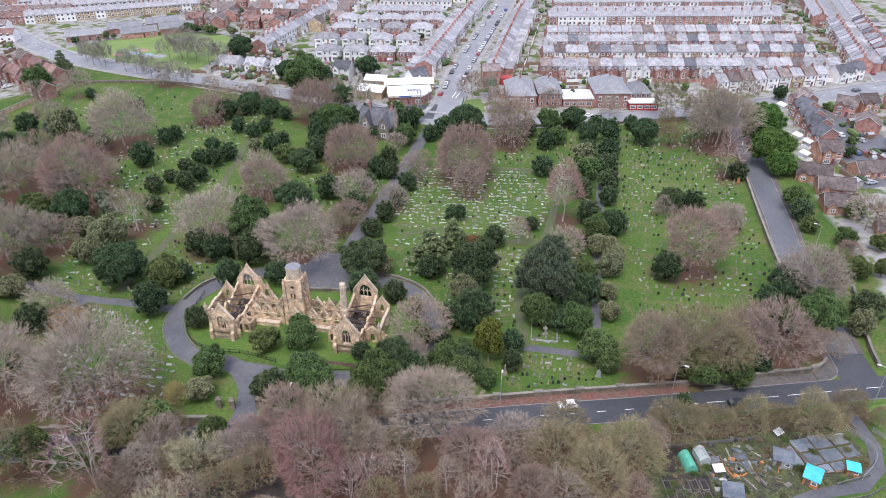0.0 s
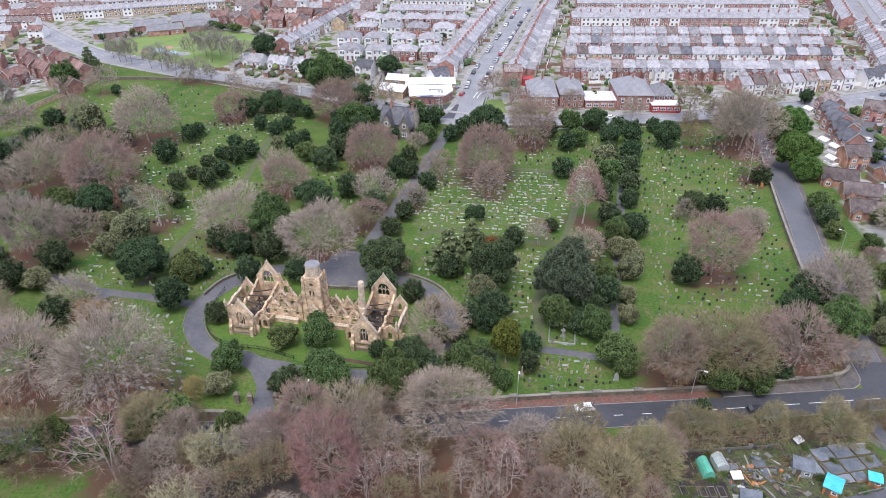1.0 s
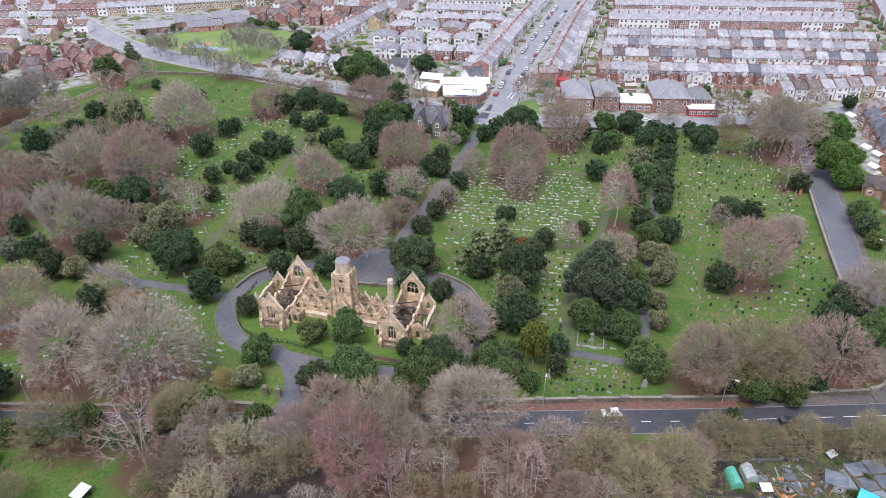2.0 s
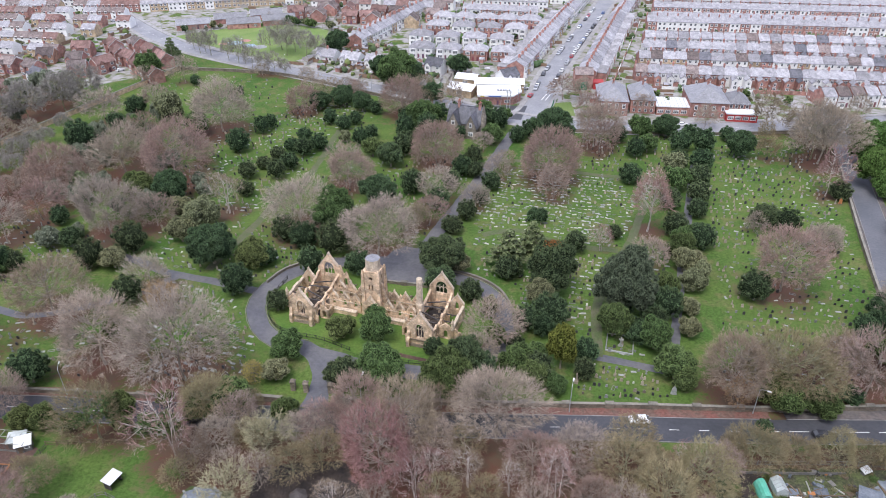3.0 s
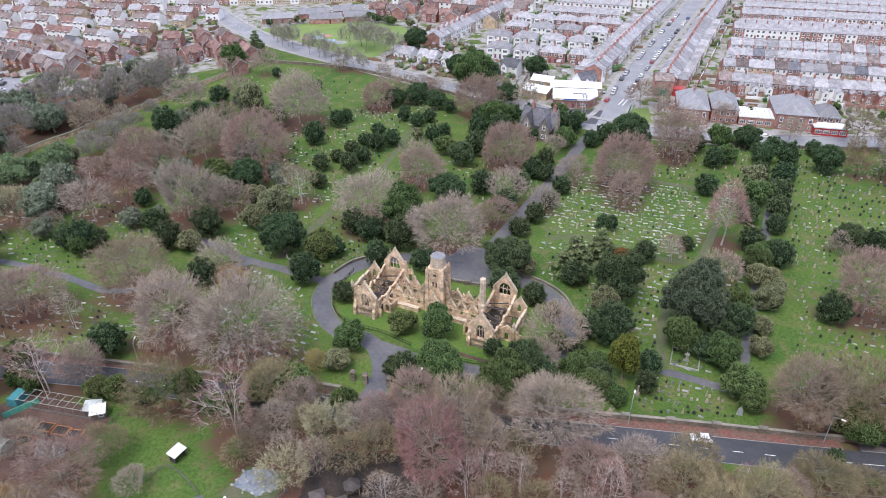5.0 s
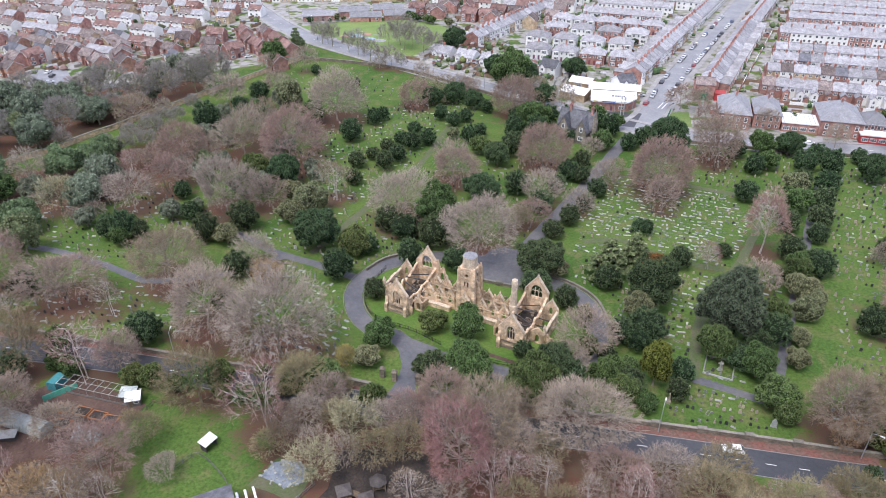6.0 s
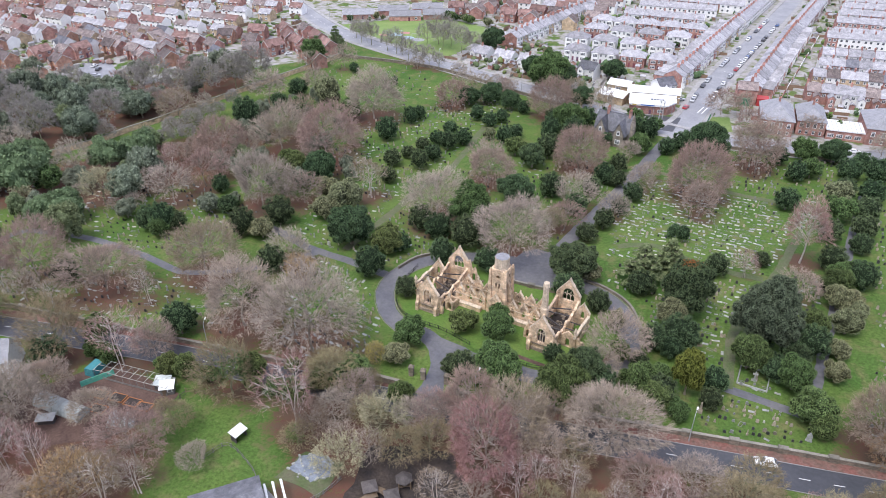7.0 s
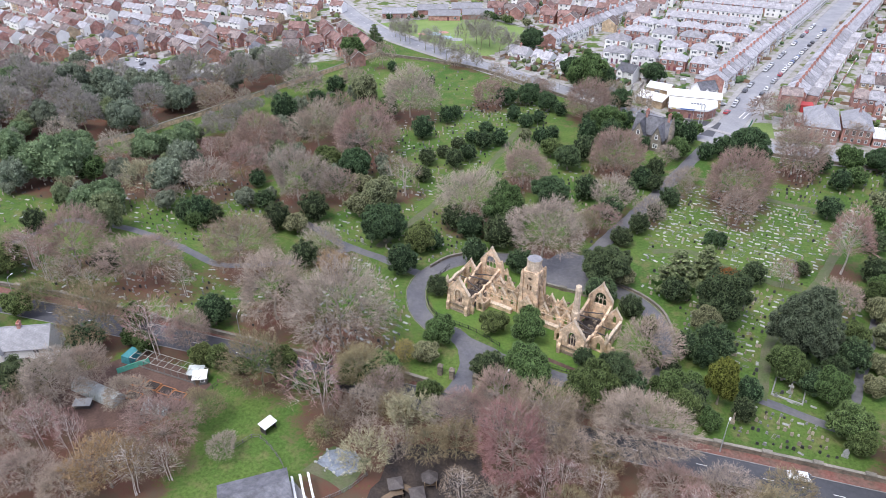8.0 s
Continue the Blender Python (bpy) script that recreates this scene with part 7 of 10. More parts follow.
def terrace_house(wall, roof, label, rear="brick_red", w=5.6, back=False):
    """One house of a terrace, its front towards -y: body, roof, chimney, bay, door and a rear wing. back: its rear is the side with window parts."""
    h = thing("terraced_house", label, "house")
    d, eave, ridge = 8.6, 5.3, 7.7
    s = Shape()
    s.prism([(0, -0.2), (0.4, -0.2), (0.4, eave), (0, eave)], 0, w, 0, "x")
    s.prism([(0.4, -0.2), (d, -0.2), (d, eave), (d / 2, ridge), (0.4, eave)], 0, w, 1, "x")
    if back:
        lights_in(s, 2, ((1.5, 0, 3.5, 1.4, 1.3, -1), (4.2, 0, 3.5, 0.9, 1.3, -1), (1.6, 0, 0.9, 1.8, 1.5, -1), (4.2, 0, 0, 0.9, 2.1, -1)))
    else:
        lights_in(s, 2, ((4.3, d, 3.3, 1.3, 1.3, 1), (4.3, d, 0.8, 1.3, 1.3, 1)))
    part("wall", s, [wall, rear, "glass", "white_paint"], h)
    part("roof", gable_roof(0.02, w - 0.02, 0, d, eave, ridge), roof, h)
    part("chimney", CHIMNEY, None, h, "", pose(w - 0.05, d / 2, ridge))
    if not back:
        s = Shape()
        s.prism([(0.6, -0.9), (2.6, -0.9), (3.0, 0.02), (0.2, 0.02)], -0.2, 2.6, 0, "z")
        s.prism([(0.5, -1.0), (2.7, -1.0), (3.1, 0.02), (0.1, 0.02)], 2.6, 2.8, 1, "z")
        bay = part("bay", s, [wall, roof], h)
        part("window", W_BIG, None, bay, "", pose(1.6, -0.9, 0.9) @ Matrix.Diagonal((0.8, 1, 1, 1)))
        part("window", W_WIDE, None, h, "", pose(1.5, 0, 3.5))
        part("window", W_TALL, None, h, "", pose(4.2, 0, 3.5))
        part("door", DOOR, None, h, "", pose(4.2, 0, 0))
    s = Shape()
    s.prism([(0.15, -0.2), (3.0, -0.2), (3.0, 4.3), (1.55, 5.5), (0.15, 4.3)], d - 0.05, d + 4.6)
    if not back:
        lights_in(s, 1, ((1.5, d + 4.6, 2.4, 1.0, 1.4, 1), (1.5, d + 4.6, 0.5, 1.4, 1.3, 1)))
    wing = part("rear_wing", s, [rear, "glass", "white_paint"], h)
    s = Shape()
    s.prism([(0.0, 4.18), (1.55, 5.5), (3.15, 4.18), (3.15, 4.36), (1.55, 5.7), (0.0, 4.36)], d - 1.2, d + 4.8)
    part("rear_roof", s, roof, wing)
    if back:
        part("window", W_TALL, None, wing, "", pose(1.5, d + 4.6, 2.4, 0, 0, 180))
        part("window", W_WIDE, None, wing, "", pose(1.5, d + 4.6, 0.6, 0, 0, 180))
        part("window", W_WIDE, None, h, "", pose(4.3, d, 3.3, 0, 0, 180))
        s = Shape()
        s.box(0, w, d + 8.1, d + 8.3, -0.1, 1.7)
        part("yard_wall", s, rear, h)
    return h


def semi_pair(wall, roof, label, w=12.0, d=8.5, eave=5.2, ridge=7.9):
    """A pair of houses under one hipped roof, fronts towards -y."""
    h = thing("semi_detached_house", label, "house")
    s = Shape()
    s.box(0, w, 0, d, -0.2, eave)
    lights_in(s, 1, [(x, d, z, 1.4, 1.3, 1) for x in (w * 0.15, w * 0.35, w * 0.65, w * 0.85) for z in (0.9, 3.4)])
    part("wall", s, [wall, "glass", "white_paint"], h)
    part("roof", hip_roof(0, w, 0, d, eave, ridge), roof, h)
    part("chimney", CHIMNEY, None, h, "", pose(w / 2, d / 2, ridge))
    for x in (w * 0.18, w * 0.82):
        s = Shape()
        s.prism([(x - 1.3, -0.8), (x + 1.3, -0.8), (x + 1.6, 0.02), (x - 1.6, 0.02)], -0.2, 5.0, 0, "z")
        bay = part("bay", s, wall, h)
        for z in (0.9, 3.3):
            part("window", W_BIG, None, bay, "", pose(x, -0.8, z))
    for x in (w * 0.4, w * 0.6):
        part("door", DOOR, None, h, "", pose(x, 0, 0))
        part("window", W_TALL, None, h, "", pose(x, 0, 3.4))
    return h


def gabled_house(wall, roof, label, w=8.0, d=7.5, eave=5.0, ridge=7.6, wing=True, chim=False, name="detached_house"):
    """A modern house with a gable at each end and a small front gable, front towards -y."""
    h = thing(name, label, "house")
    part("wall", gabled_walls(0, w, 0, d, eave, ridge), wall, h)
    part("roof", gable_roof(0, w, 0, d, eave, ridge, ends=0.25), roof, h)
    for x in (-0.28, w + 0.16):
        s = Shape()
        s.prism([(-0.35, eave - 0.35), (d / 2, ridge - 0.12), (d + 0.35, eave - 0.35), (d + 0.35, eave - 0.12), (d / 2, ridge + 0.12), (-0.35, eave - 0.12)], x, x + 0.12, 0, "x")
        part("bargeboard", s, "white_paint", h, "white bargeboard")
    up = eave > 4
    if wing:
        s = Shape()
        s.prism([(0.6, -0.2), (3.6, -0.2), (3.6, eave - 0.3), (2.1, eave + 1.3), (0.6, eave - 0.3)], -1.1, 0.05)
        wg = part("front_wing", s, wall, h)
        s = Shape()
        s.prism([(0.3, eave - 0.55), (2.1, eave + 1.35), (3.9, eave - 0.55), (3.9, eave - 0.38), (2.1, eave + 1.55), (0.3, eave - 0.38)], -1.35, d * 0.35)
        part("wing_roof", s, [roof], wg)
        part("window", W_WIDE, None, wg, "", pose(2.1, -1.1, eave - 1.9))
        if up:
            part("window", W_BIG, None, wg, "", pose(2.1, -1.1, 0.8))
    part("door", DOOR, None, h, "", pose(w * 0.62, 0, 0))
    part("window", W_WIDE, None, h, "", pose(w * 0.84, 0, 0.9))
    if up:
        part("window", W_WIDE, None, h, "", pose(w * 0.8, 0, 3.3))
    for x in (w * 0.25, w * 0.75):
        part("window", W_BIG, None, h, "", pose(x, d, 0.7, 0, 0, 180))
    if chim:
        part("chimney", CHIMNEY, None, h, "", pose(w * 0.5, d / 2, ridge))
    return h


KINDS = {}


def house(kind, x, y, deg, group):
    """Sets a house with its front corner at x, y; deg 0 has the front towards -y."""
    if kind not in KINDS:
        KINDS[kind] = CATALOGUE[kind]()
        KINDS[kind].matrix_basis = turned(x, y, 0, deg)
        KINDS[kind]["group"] = group
        return KINDS[kind]
    return tagged(copy_thing(KINDS[kind], turned(x, y, 0, deg)), group=group)


CATALOGUE = {
    "t_brick": lambda: terrace_house("brick_red", "slate", "red brick terraced house with a grey slate roof"),
    "t_white": lambda: terrace_house("render_white", "slate", "white-fronted terraced house with a grey slate roof"),
    "t_buff": lambda: terrace_house("brick_buff", "slate", "buff brick terraced house with a grey slate roof"),
    "t_brown": lambda: terrace_house("render_white", "tile_brown", "white-fronted terraced house reroofed in brown tile"),
    "t_dark": lambda: terrace_house("brick_red", "slate_dark", "red brick terraced house with a dark new roof"),
    "t_whiteback": lambda: terrace_house("brick_red", "slate", "brick terraced house with a white-painted back", "render_white"),
    "r_brick": lambda: terrace_house("brick_red", "slate", "red brick terraced house seen from its back yard", back=True),
    "r_white": lambda: terrace_house("brick_red", "slate", "terraced house with a white-painted back", "render_white", back=True),
    "r_dark": lambda: terrace_house("brick_red", "slate_dark", "red brick terraced house with a dark new roof", back=True),
    "r_brown": lambda: terrace_house("brick_red", "tile_brown", "red brick terraced house with a brown roof", back=True),
    "s_white": lambda: semi_pair("render_white", "slate", "pair of white rendered semis under a hipped slate roof"),
    "s_brick": lambda: semi_pair("brick_red", "slate", "pair of red brick semis under a hipped slate roof"),
    "d_red": lambda: gabled_house("brick_red", "tile_brown", "modern red brick house with a brown tiled roof"),
    "d_orange": lambda: gabled_house("brick_orange", "tile_dark", "modern orange brick house with white bargeboards"),
    "d_buff": lambda: gabled_house("brick_buff", "tile_brown", "modern buff brick house with a brown tiled roof"),
    "d_dark": lambda: gabled_house("brick_red", "slate_dark", "modern brick house with a dark grey roof", 6.2, 8.5),
    "d_redroof": lambda: gabled_house("brick_red", "tile_red", "red brick house with a red tiled roof", 9.5, 7.0),
    "d_white": lambda: gabled_house("render_white", "slate_dark", "white house with a dark gabled roof", 8.5, 7.0),
    "w_house": lambda: gabled_house("render_white", "slate_mid", "white gabled house among bare trees", 13.0, 8.5, 4.6, 7.8, True, True, "detached_house"),
    "bungalow": lambda: gabled_house("brick_orange", "tile_dark", "brick bungalow with a brown tiled roof", 11.0, 7.5, 2.7, 5.3, True, False, "bungalow"),
    "b_white": lambda: gabled_house("render_white", "slate", "white bungalow with a grey roof", 10.0, 8.0, 2.8, 5.6, True, True, "bungalow"),
    "long_low": lambda: gabled_house("brick_red", "slate_mid", "long low brick block with a grey roof", 19.0, 8.0, 3.0, 5.4, False, False, "apartment_block"),
}


def row(x0, y0, x1, y1, kinds, front, width, group, seed, gap=0.0):
    """Houses side by side from one point to the other; front: 1 if they face the right-hand side of the way."""
    rng = random.Random(seed)
    d = Vector((x1 - x0, y1 - y0))
    deg = math.degrees(math.atan2(d.y, d.x))
    n = max(1, int(d.length / (width + gap)))
    for i in range(n):
        p = Vector((x0, y0)) + d * (i / n)
        if front != 1:
            p = Vector((x0, y0)) + d * ((i + width / (width + gap)) / n)
        house(rng.choice(kinds), p.x, p.y, deg if front == 1 else deg + 180, group)


BACKS = ["r_brick"] * 5 + ["r_white", "r_white", "r_white", "r_dark", "r_brown"]
FRONTS = ["t_white"] * 6 + ["t_brick", "t_buff", "t_brown", "t_dark"]
# the parallel terraces: odd rows show their backs, even rows their fronts
for i, (y, x0, x1, back) in enumerate(((332.6, 46, 187, True), (346.6, 50, 186, False), (374.6, 54, 190, True), (384.8, 57, 196, False))):
    if back:
        row(x0, y, x1, y, BACKS, -1, 5.6, "parallel brick terraces", 10 + i)
    else:
        row(x0, y, x1, y, FRONTS, 1, 5.6, "parallel brick terraces", 10 + i)
row(121, 299.5, 176, 311.5, ["t_white", "t_white", "t_white", "t_buff", "t_brown"], 1, 5.8, "white terrace by the wide road", 3)
row(-4.5, 325, 21.5, 440, ["t_white", "t_white", "t_buff", "t_brick"], 1, 5.8, "terrace along the street", 4)
row(19.6, 323, 44, 440, ["r_brick", "r_white", "r_brick", "r_white"], -1, 5.8, "terrace along the street", 5)
row(-91, 362, -62, 463, ["t_white", "t_white", "t_white", "t_buff"], 1, 5.8, "diagonal white terrace", 6)
for y, x0, x1, kinds, dx in ((351, -64, -8, ["s_brick", "s_brick", "s_white"], 0), (374, -68, -10, ["s_white"], 0), (396, -62, -3, ["s_brick", "s_white", "s_brick"], 0), (416, -61, 2, ["s_white", "s_white", "s_brick"], 0)):
    row(x0, y, x1, y - 3, kinds, 1, 12.0, "hipped semis behind the shop", int(y), 0.4)
row(-110, 340, -70, 329, ["b_white"], 1, 10.0, "white bungalows", 7, 0.8)
row(196, 330, 221, 412, ["t_white", "t_brick", "t_white", "t_buff"], -1, 6.0, "houses along the far street", 8)
row(211, 330, 236, 412, ["t_white", "t_brick", "s_brick", "t_dark"], -1, 7.0, "houses along the far street", 9)
# the east close
for i, (x, y) in enumerate(((146.5, 284.5), (143.2, 274.5), (141.0, 264.8), (139.2, 255.4), (136.8, 245.8))):
    house("d_dark" if i else "d_red", x, y, -72, "stepped brick houses")
for kind, x, y, deg in (("d_orange", 133, 226.5, 0), ("bungalow", 119.5, 214, -18), ("bungalow", 122, 203, -14), ("bungalow", 118.5, 191, -12), ("d_red", 160.5, 274, -30), ("d_orange", 172, 274, 8),
                        ("d_red", 166, 251, 62), ("d_orange", 172, 236, 70), ("d_red", 180, 225, 80), ("bungalow", 141, 214, 4), ("d_orange", 186, 275, 8), ("d_red", 200, 280, 8), ("bungalow", 127, 176, -20), ("d_white", 181, 313, 14), ("d_white", 188, 317, 14)):
    house(kind, x, y, deg, "houses of the close")

# the west estate of red brick houses
ESTATE = [(-182, 300, -40, "d_redroof"), (-193, 310, -35, "d_redroof"), (-205, 321, -30, "d_redroof"), (-188, 322, -38, "d_redroof"), (-200, 334, -38, "d_redroof"), (-213, 345, -40, "d_red"), (-207, 305, 60, "d_redroof"),
          (-218, 298, 20, "d_red"), (-228, 312, 10, "d_red"), (-214, 330, -50, "d_redroof"), (-225, 343, -45, "d_redroof"), (-236, 330, 10, "d_redroof"), (-246, 316, 15, "d_orange"), (-243, 300, -20, "d_red"), (-232, 289, -28, "d_white"),
          (-256, 302, -12, "d_red"), (-262, 289, -50, "d_red"), (-270, 299, -50, "d_red"), (-252, 276, -30, "d_orange"), (-265, 274, -35, "d_red")]
ESTATE += [(-324, 230, -14, "d_red"), (-295, 234, -14, "d_orange"), (-311, 256, 76, "d_redroof"), (-340, 250, -18, "d_red"), (-235, 271, -40, "d_redroof"), (-318, 215, 70, "d_orange"), (-307, 219, -14, "d_red"), (-275, 278, -12, "d_red")]
for x, y, deg, kind in ESTATE:
    house(kind, x, y, deg, "red brick estate")
rng_e = random.Random(77)
for i in range(6):
    for j in range(5):
        x, y = -285 - i * 13.5 + j * 3.5, 256 + j * 14.5 - i * 3.4
        if x < -390 or rng_e.random() < 0.12 or (abs(x + 270) < 18 and abs(y - 255) < 18):
            continue
        house(rng_e.choice(["d_red", "d_orange", "d_redroof", "d_red", "d_buff", "d_white"]), x + rng_e.uniform(-1.5, 1.5), y + rng_e.uniform(-1.5, 1.5), rng_e.choice([-14, -10, 76, -18, 160]), "red brick estate")
for x, y, deg, kind in ((-178, 392, 22, "long_low"), (-190, 402, 22, "long_low"), (-160, 402, 24, "long_low"), (-172, 414, 24, "long_low"), (-206, 386, 25, "long_low")):
    house(kind, x, y, deg, "grey roofed blocks beyond the field")
for i in range(8):
    for j in range(2):
        x, y = -150 + i * 11.5 + j * 3.0, 418 + j * 15 - i * 1.5
        if x > -62 + (y - 420) * 0.24 or rng_e.random() < 0.1:
            continue
        house(rng_e.choice(["d_red", "d_orange", "d_buff", "d_redroof", "d_red"]), x, y, rng_e.choice([0, 10, -8, 85, 90]), "brick houses beyond the field")

# far town: rows of houses to the edge of sight, too small to tell apart
rng_f = random.Random(5)
far = Shape()


def far_row(x0, y0, n, deg, w, d, eave, ridge, wall_slot, roof_slot, gaps=False):
    m = turned(x0, y0, 0, deg)
    for i in range(n):
        s = Shape()
        a = i * w
        if gaps and i % 3 == 2 and rng_f.random() < 0.8:
            continue
        if gaps:
            wall_slot, roof_slot = rng_f.choice((0, 1, 4, 1, 0)), rng_f.choice((2, 3, 3, 6))
        s.prism([(0, -0.2), (d, -0.2), (d, eave), (d / 2, ridge), (0, eave)], a, a + w, wall_slot if rng_f.random() < 0.7 else 0, "x")
        s.prism([(-0.3, eave - 0.2), (d / 2, ridge), (d + 0.3, eave - 0.2), (d + 0.3, eave - 0.02), (d / 2, ridge + 0.2), (-0.3, eave - 0.02)], a, a + w * 0.99, roof_slot, "x")
        s.box(a - 0.3, a + 0.3, d / 2 - 0.5, d / 2 + 0.5, ridge - 0.5, ridge + 1.4, 1)
        for k in (0.15, 0.58):
            for z in (0.8, 3.2):
                s.box(a + w * k, a + w * k + 1.5, -0.05, 0.05, z, z + 1.5, 0)
                s.box(a + w * k + 0.22, a + w * k + 1.28, -0.08, 0.05, z + 0.22, z + 1.28, 5)
        far.join(s, m)


for y, x, n, slot, deg in ((419, 62, 24, 1, 0), (428.6, 66, 24, 0, 0), (455, 70, 24, 1, 0), (436, -46, 8, 1, -3), (462, -40, 8, 0, -3)):
    far_row(x, y, n, deg, 5.7, 8.5, 5.3, 7.7, slot, 2)
for x, y, n, slot, deg in ((22, 441, 24, 0, 77), (52.5, 436, 24, 1, 77), (-61, 466, 16, 0, 74), (224, 414, 14, 1, 73), (246, 414, 14, 0, 73)):
    far_row(x, y, n, deg, 5.8, 8.5, 5.3, 7.7, slot, 2)
for i in range(4):
    far_row(-144 + i * 3, 447 + i * 15, 11, -6, 8, 7.5, 5, 7.6, (1, 4)[i % 2], 3, True)
for i in range(9):
    y = 476 + i * 19.5
    far_row(74 + i * 4, y, 26, 0, 5.8, 8.5, 5.2, 7.6, 0 if i % 2 else 1, 2)
    far_row(-36 + i * 5, y + 6, 8, -3, 7.2, 8.5, 5.2, 7.8, 0 if i % 2 else 1, 2)
for i in range(6):
    y = 426 + i * 17
    far_row(-257 - (y - 418) * 0.986 + 16, y, 18 + i, 19, 5.6, 7.6, 4.9, 7.0, (4, 0)[i % 2], 2)
for i in range(8):
    y = 505 + i * 21
    far_row(-150 + i * 4, y, 14, 4, 7, 8, 5, 7.6, 1, 3, True)
    far_row(-300 + i * 3, y - 25, 18, 12, 7.5, 8, 5, 7.4, 0, 2, True)
for i in range(12):
    y = 318 + i * 15
    far_row(-408 + (i % 3) * 5 + i * 5, y - 12, 17 - i // 3, -8 + 2.2 * i, 8.6, 7.2, 4.3, 6.5, (1, 0, 4, 1)[i % 4], (3, 2, 3, 2)[i % 4], True)
for i in range(7):
    far_row(-420 + i * 3, 205 + i * 16, 7, -14, 8.8, 7.2, 4.3, 6.5, (1, 4, 0)[i % 3], (3, 3, 2)[i % 3], True)
for i in range(13):
    far_row(-480 + (i % 3) * 6, 285 + i * 19, 15, -16 + 1.5 * i, 8.2, 7.5, 4.8, 7.0, (0, 1, 4)[i % 3], (2, 3, 2)[i % 3], True)
    far_row(-600 + (i % 3) * 6, 300 + i * 20, 14, -12 + 1.5 * i, 8.2, 7.5, 4.8, 7.0, (1, 0, 4)[i % 3], (3, 2, 2)[i % 3], True)
for i in range(7):
    far_row(270 + i * 8, 400 + i * 22, 20, 12, 6.5, 8, 5.2, 7.6, i % 2, 2)
    far_row(262 + i * 4, 318 + i * 16, 3, 14, 7, 8, 5.2, 7.6, i % 2, 2)
tagged(new("far_houses", far.mesh("far_houses", ["render_white", "brick_red", "slate", "tile_brown", "brick_buff", "glass", "tile_red"])), "rows of grey-roofed houses receding into the town", "houses", kind="stuff")


s = Shape()
s.prism([(138, 217), (139.5, 207), (161, 213), (169, 236), (170, 268), (158, 280), (152, 264), (149.5, 248), (143, 232)], -0.05, 0.065, 0, "z")
sheet("close_road", s, "asphalt_mid", "grey tarmac of the residential close", "road")
s = Shape()
s.prism([(-290, 262), (-282, 274), (-250, 248), (-258, 236), (-268, 238)], -0.05, 0.04, 0, "z")
sheet("car_park", s, "asphalt_pale", "pale tarmac car park of the estate", "car park")

# ---- single buildings by the junction ----
def shop():
    b = thing("corner_shop", "brick corner shop with a broad white flat roof", "shop", turned(-23.0, 287.0, 0, 6, 0.88))
    s = Shape()
    s.prism([(0, 0), (17, 0), (21, 6), (21, 14), (0, 14)], -0.2, 4.2, 0, "z")
    part("wall", s, "brick_red", b)
    s = Shape()
    s.prism([(-0.4, -0.4), (17.2, -0.4), (21.4, 5.8), (21.4, 14.4), (-0.4, 14.4)], 4.2, 4.9, 0, "z")
    part("roof", s, "flat_roof_white", b, "white flat roof")
    s = Shape()
    for i in range(5):
        s.box(9.5 + i * 1.3, 10.5 + i * 1.3, 6, 7.6, 4.9, 5.1)
    part("skylight", s, "glass", b)
    s = Shape()
    s.box(0.5, 16.5, -0.55, -0.4, 4.0, 4.9)
    part("fascia_sign", s, "white_paint", b, "white sign board with bars of colour")
    s = Shape()
    s.box(5.0, 11.0, -0.6, -0.56, 4.2, 4.7)
    part("sign_bar", s, "blue_paint", b)
    s = Shape()
    s.box(1.0, 3.0, -0.6, -0.56, 4.2, 4.7)
    part("sign_bar", s, "yellow_paint", b)
    part("door", DOOR, None, b, "", pose(9.5, 0, 0))
    part("window", W_BIG, None, b, "", pose(4, 0, 1.0))
    part("window", W_BIG, None, b, "", pose(14, 0, 1.0))
    s = Shape()
    s.prism([(-29, 273.5), (-4, 271.5), (-2, 288), (-24, 286)], -0.05, 0.05, 0, "z")
    sheet("forecourt", s, "asphalt", "tarmac forecourt of the corner shop", "forecourt")
    for x, y in ((-10.5, 283), (-9.2, 282)):
        s = Shape()
        s.tube(((0, 0, 0), (0, 0, 8.5)), (0.16, 0.12), 8)
        s.box(-0.5, 0.5, -0.06, 0.06, 7.0, 8.4, 1)
        solid("sign_pole", s, ["metal_grey", "white_paint"], "tall pale sign pole on the shop forecourt", "sign pole", turned(x, y, 0.04, 10))


shop()
for x, y, deg, w, d, h in ((-38, 298, -20, 12, 9, 3.8), (-26, 303, 4, 14, 9, 4.2), (-13, 303, 4, 9, 8, 4.6), (-36, 312, -12, 10, 8, 3.6)):
    b = thing("workshop", "low workshop with a white sheet roof behind the shop", "workshop", turned(x, y, 0, deg), "white roofed workshops")
    part("wall", gabled_walls(0, w, 0, d, h - 0.6, h + 0.8), "brick_buff", b)
    part("roof", gable_roof(0, w, 0, d, h - 0.6, h + 0.8, ends=0.2), "flat_roof_white", b)
    part("window", W_BIG, None, b, "", pose(w / 2, 0, 0.9))
house("d_white", -13, 309, 40, "houses by the shop")
house("d_white", -52, 325, -20, "houses by the shop")

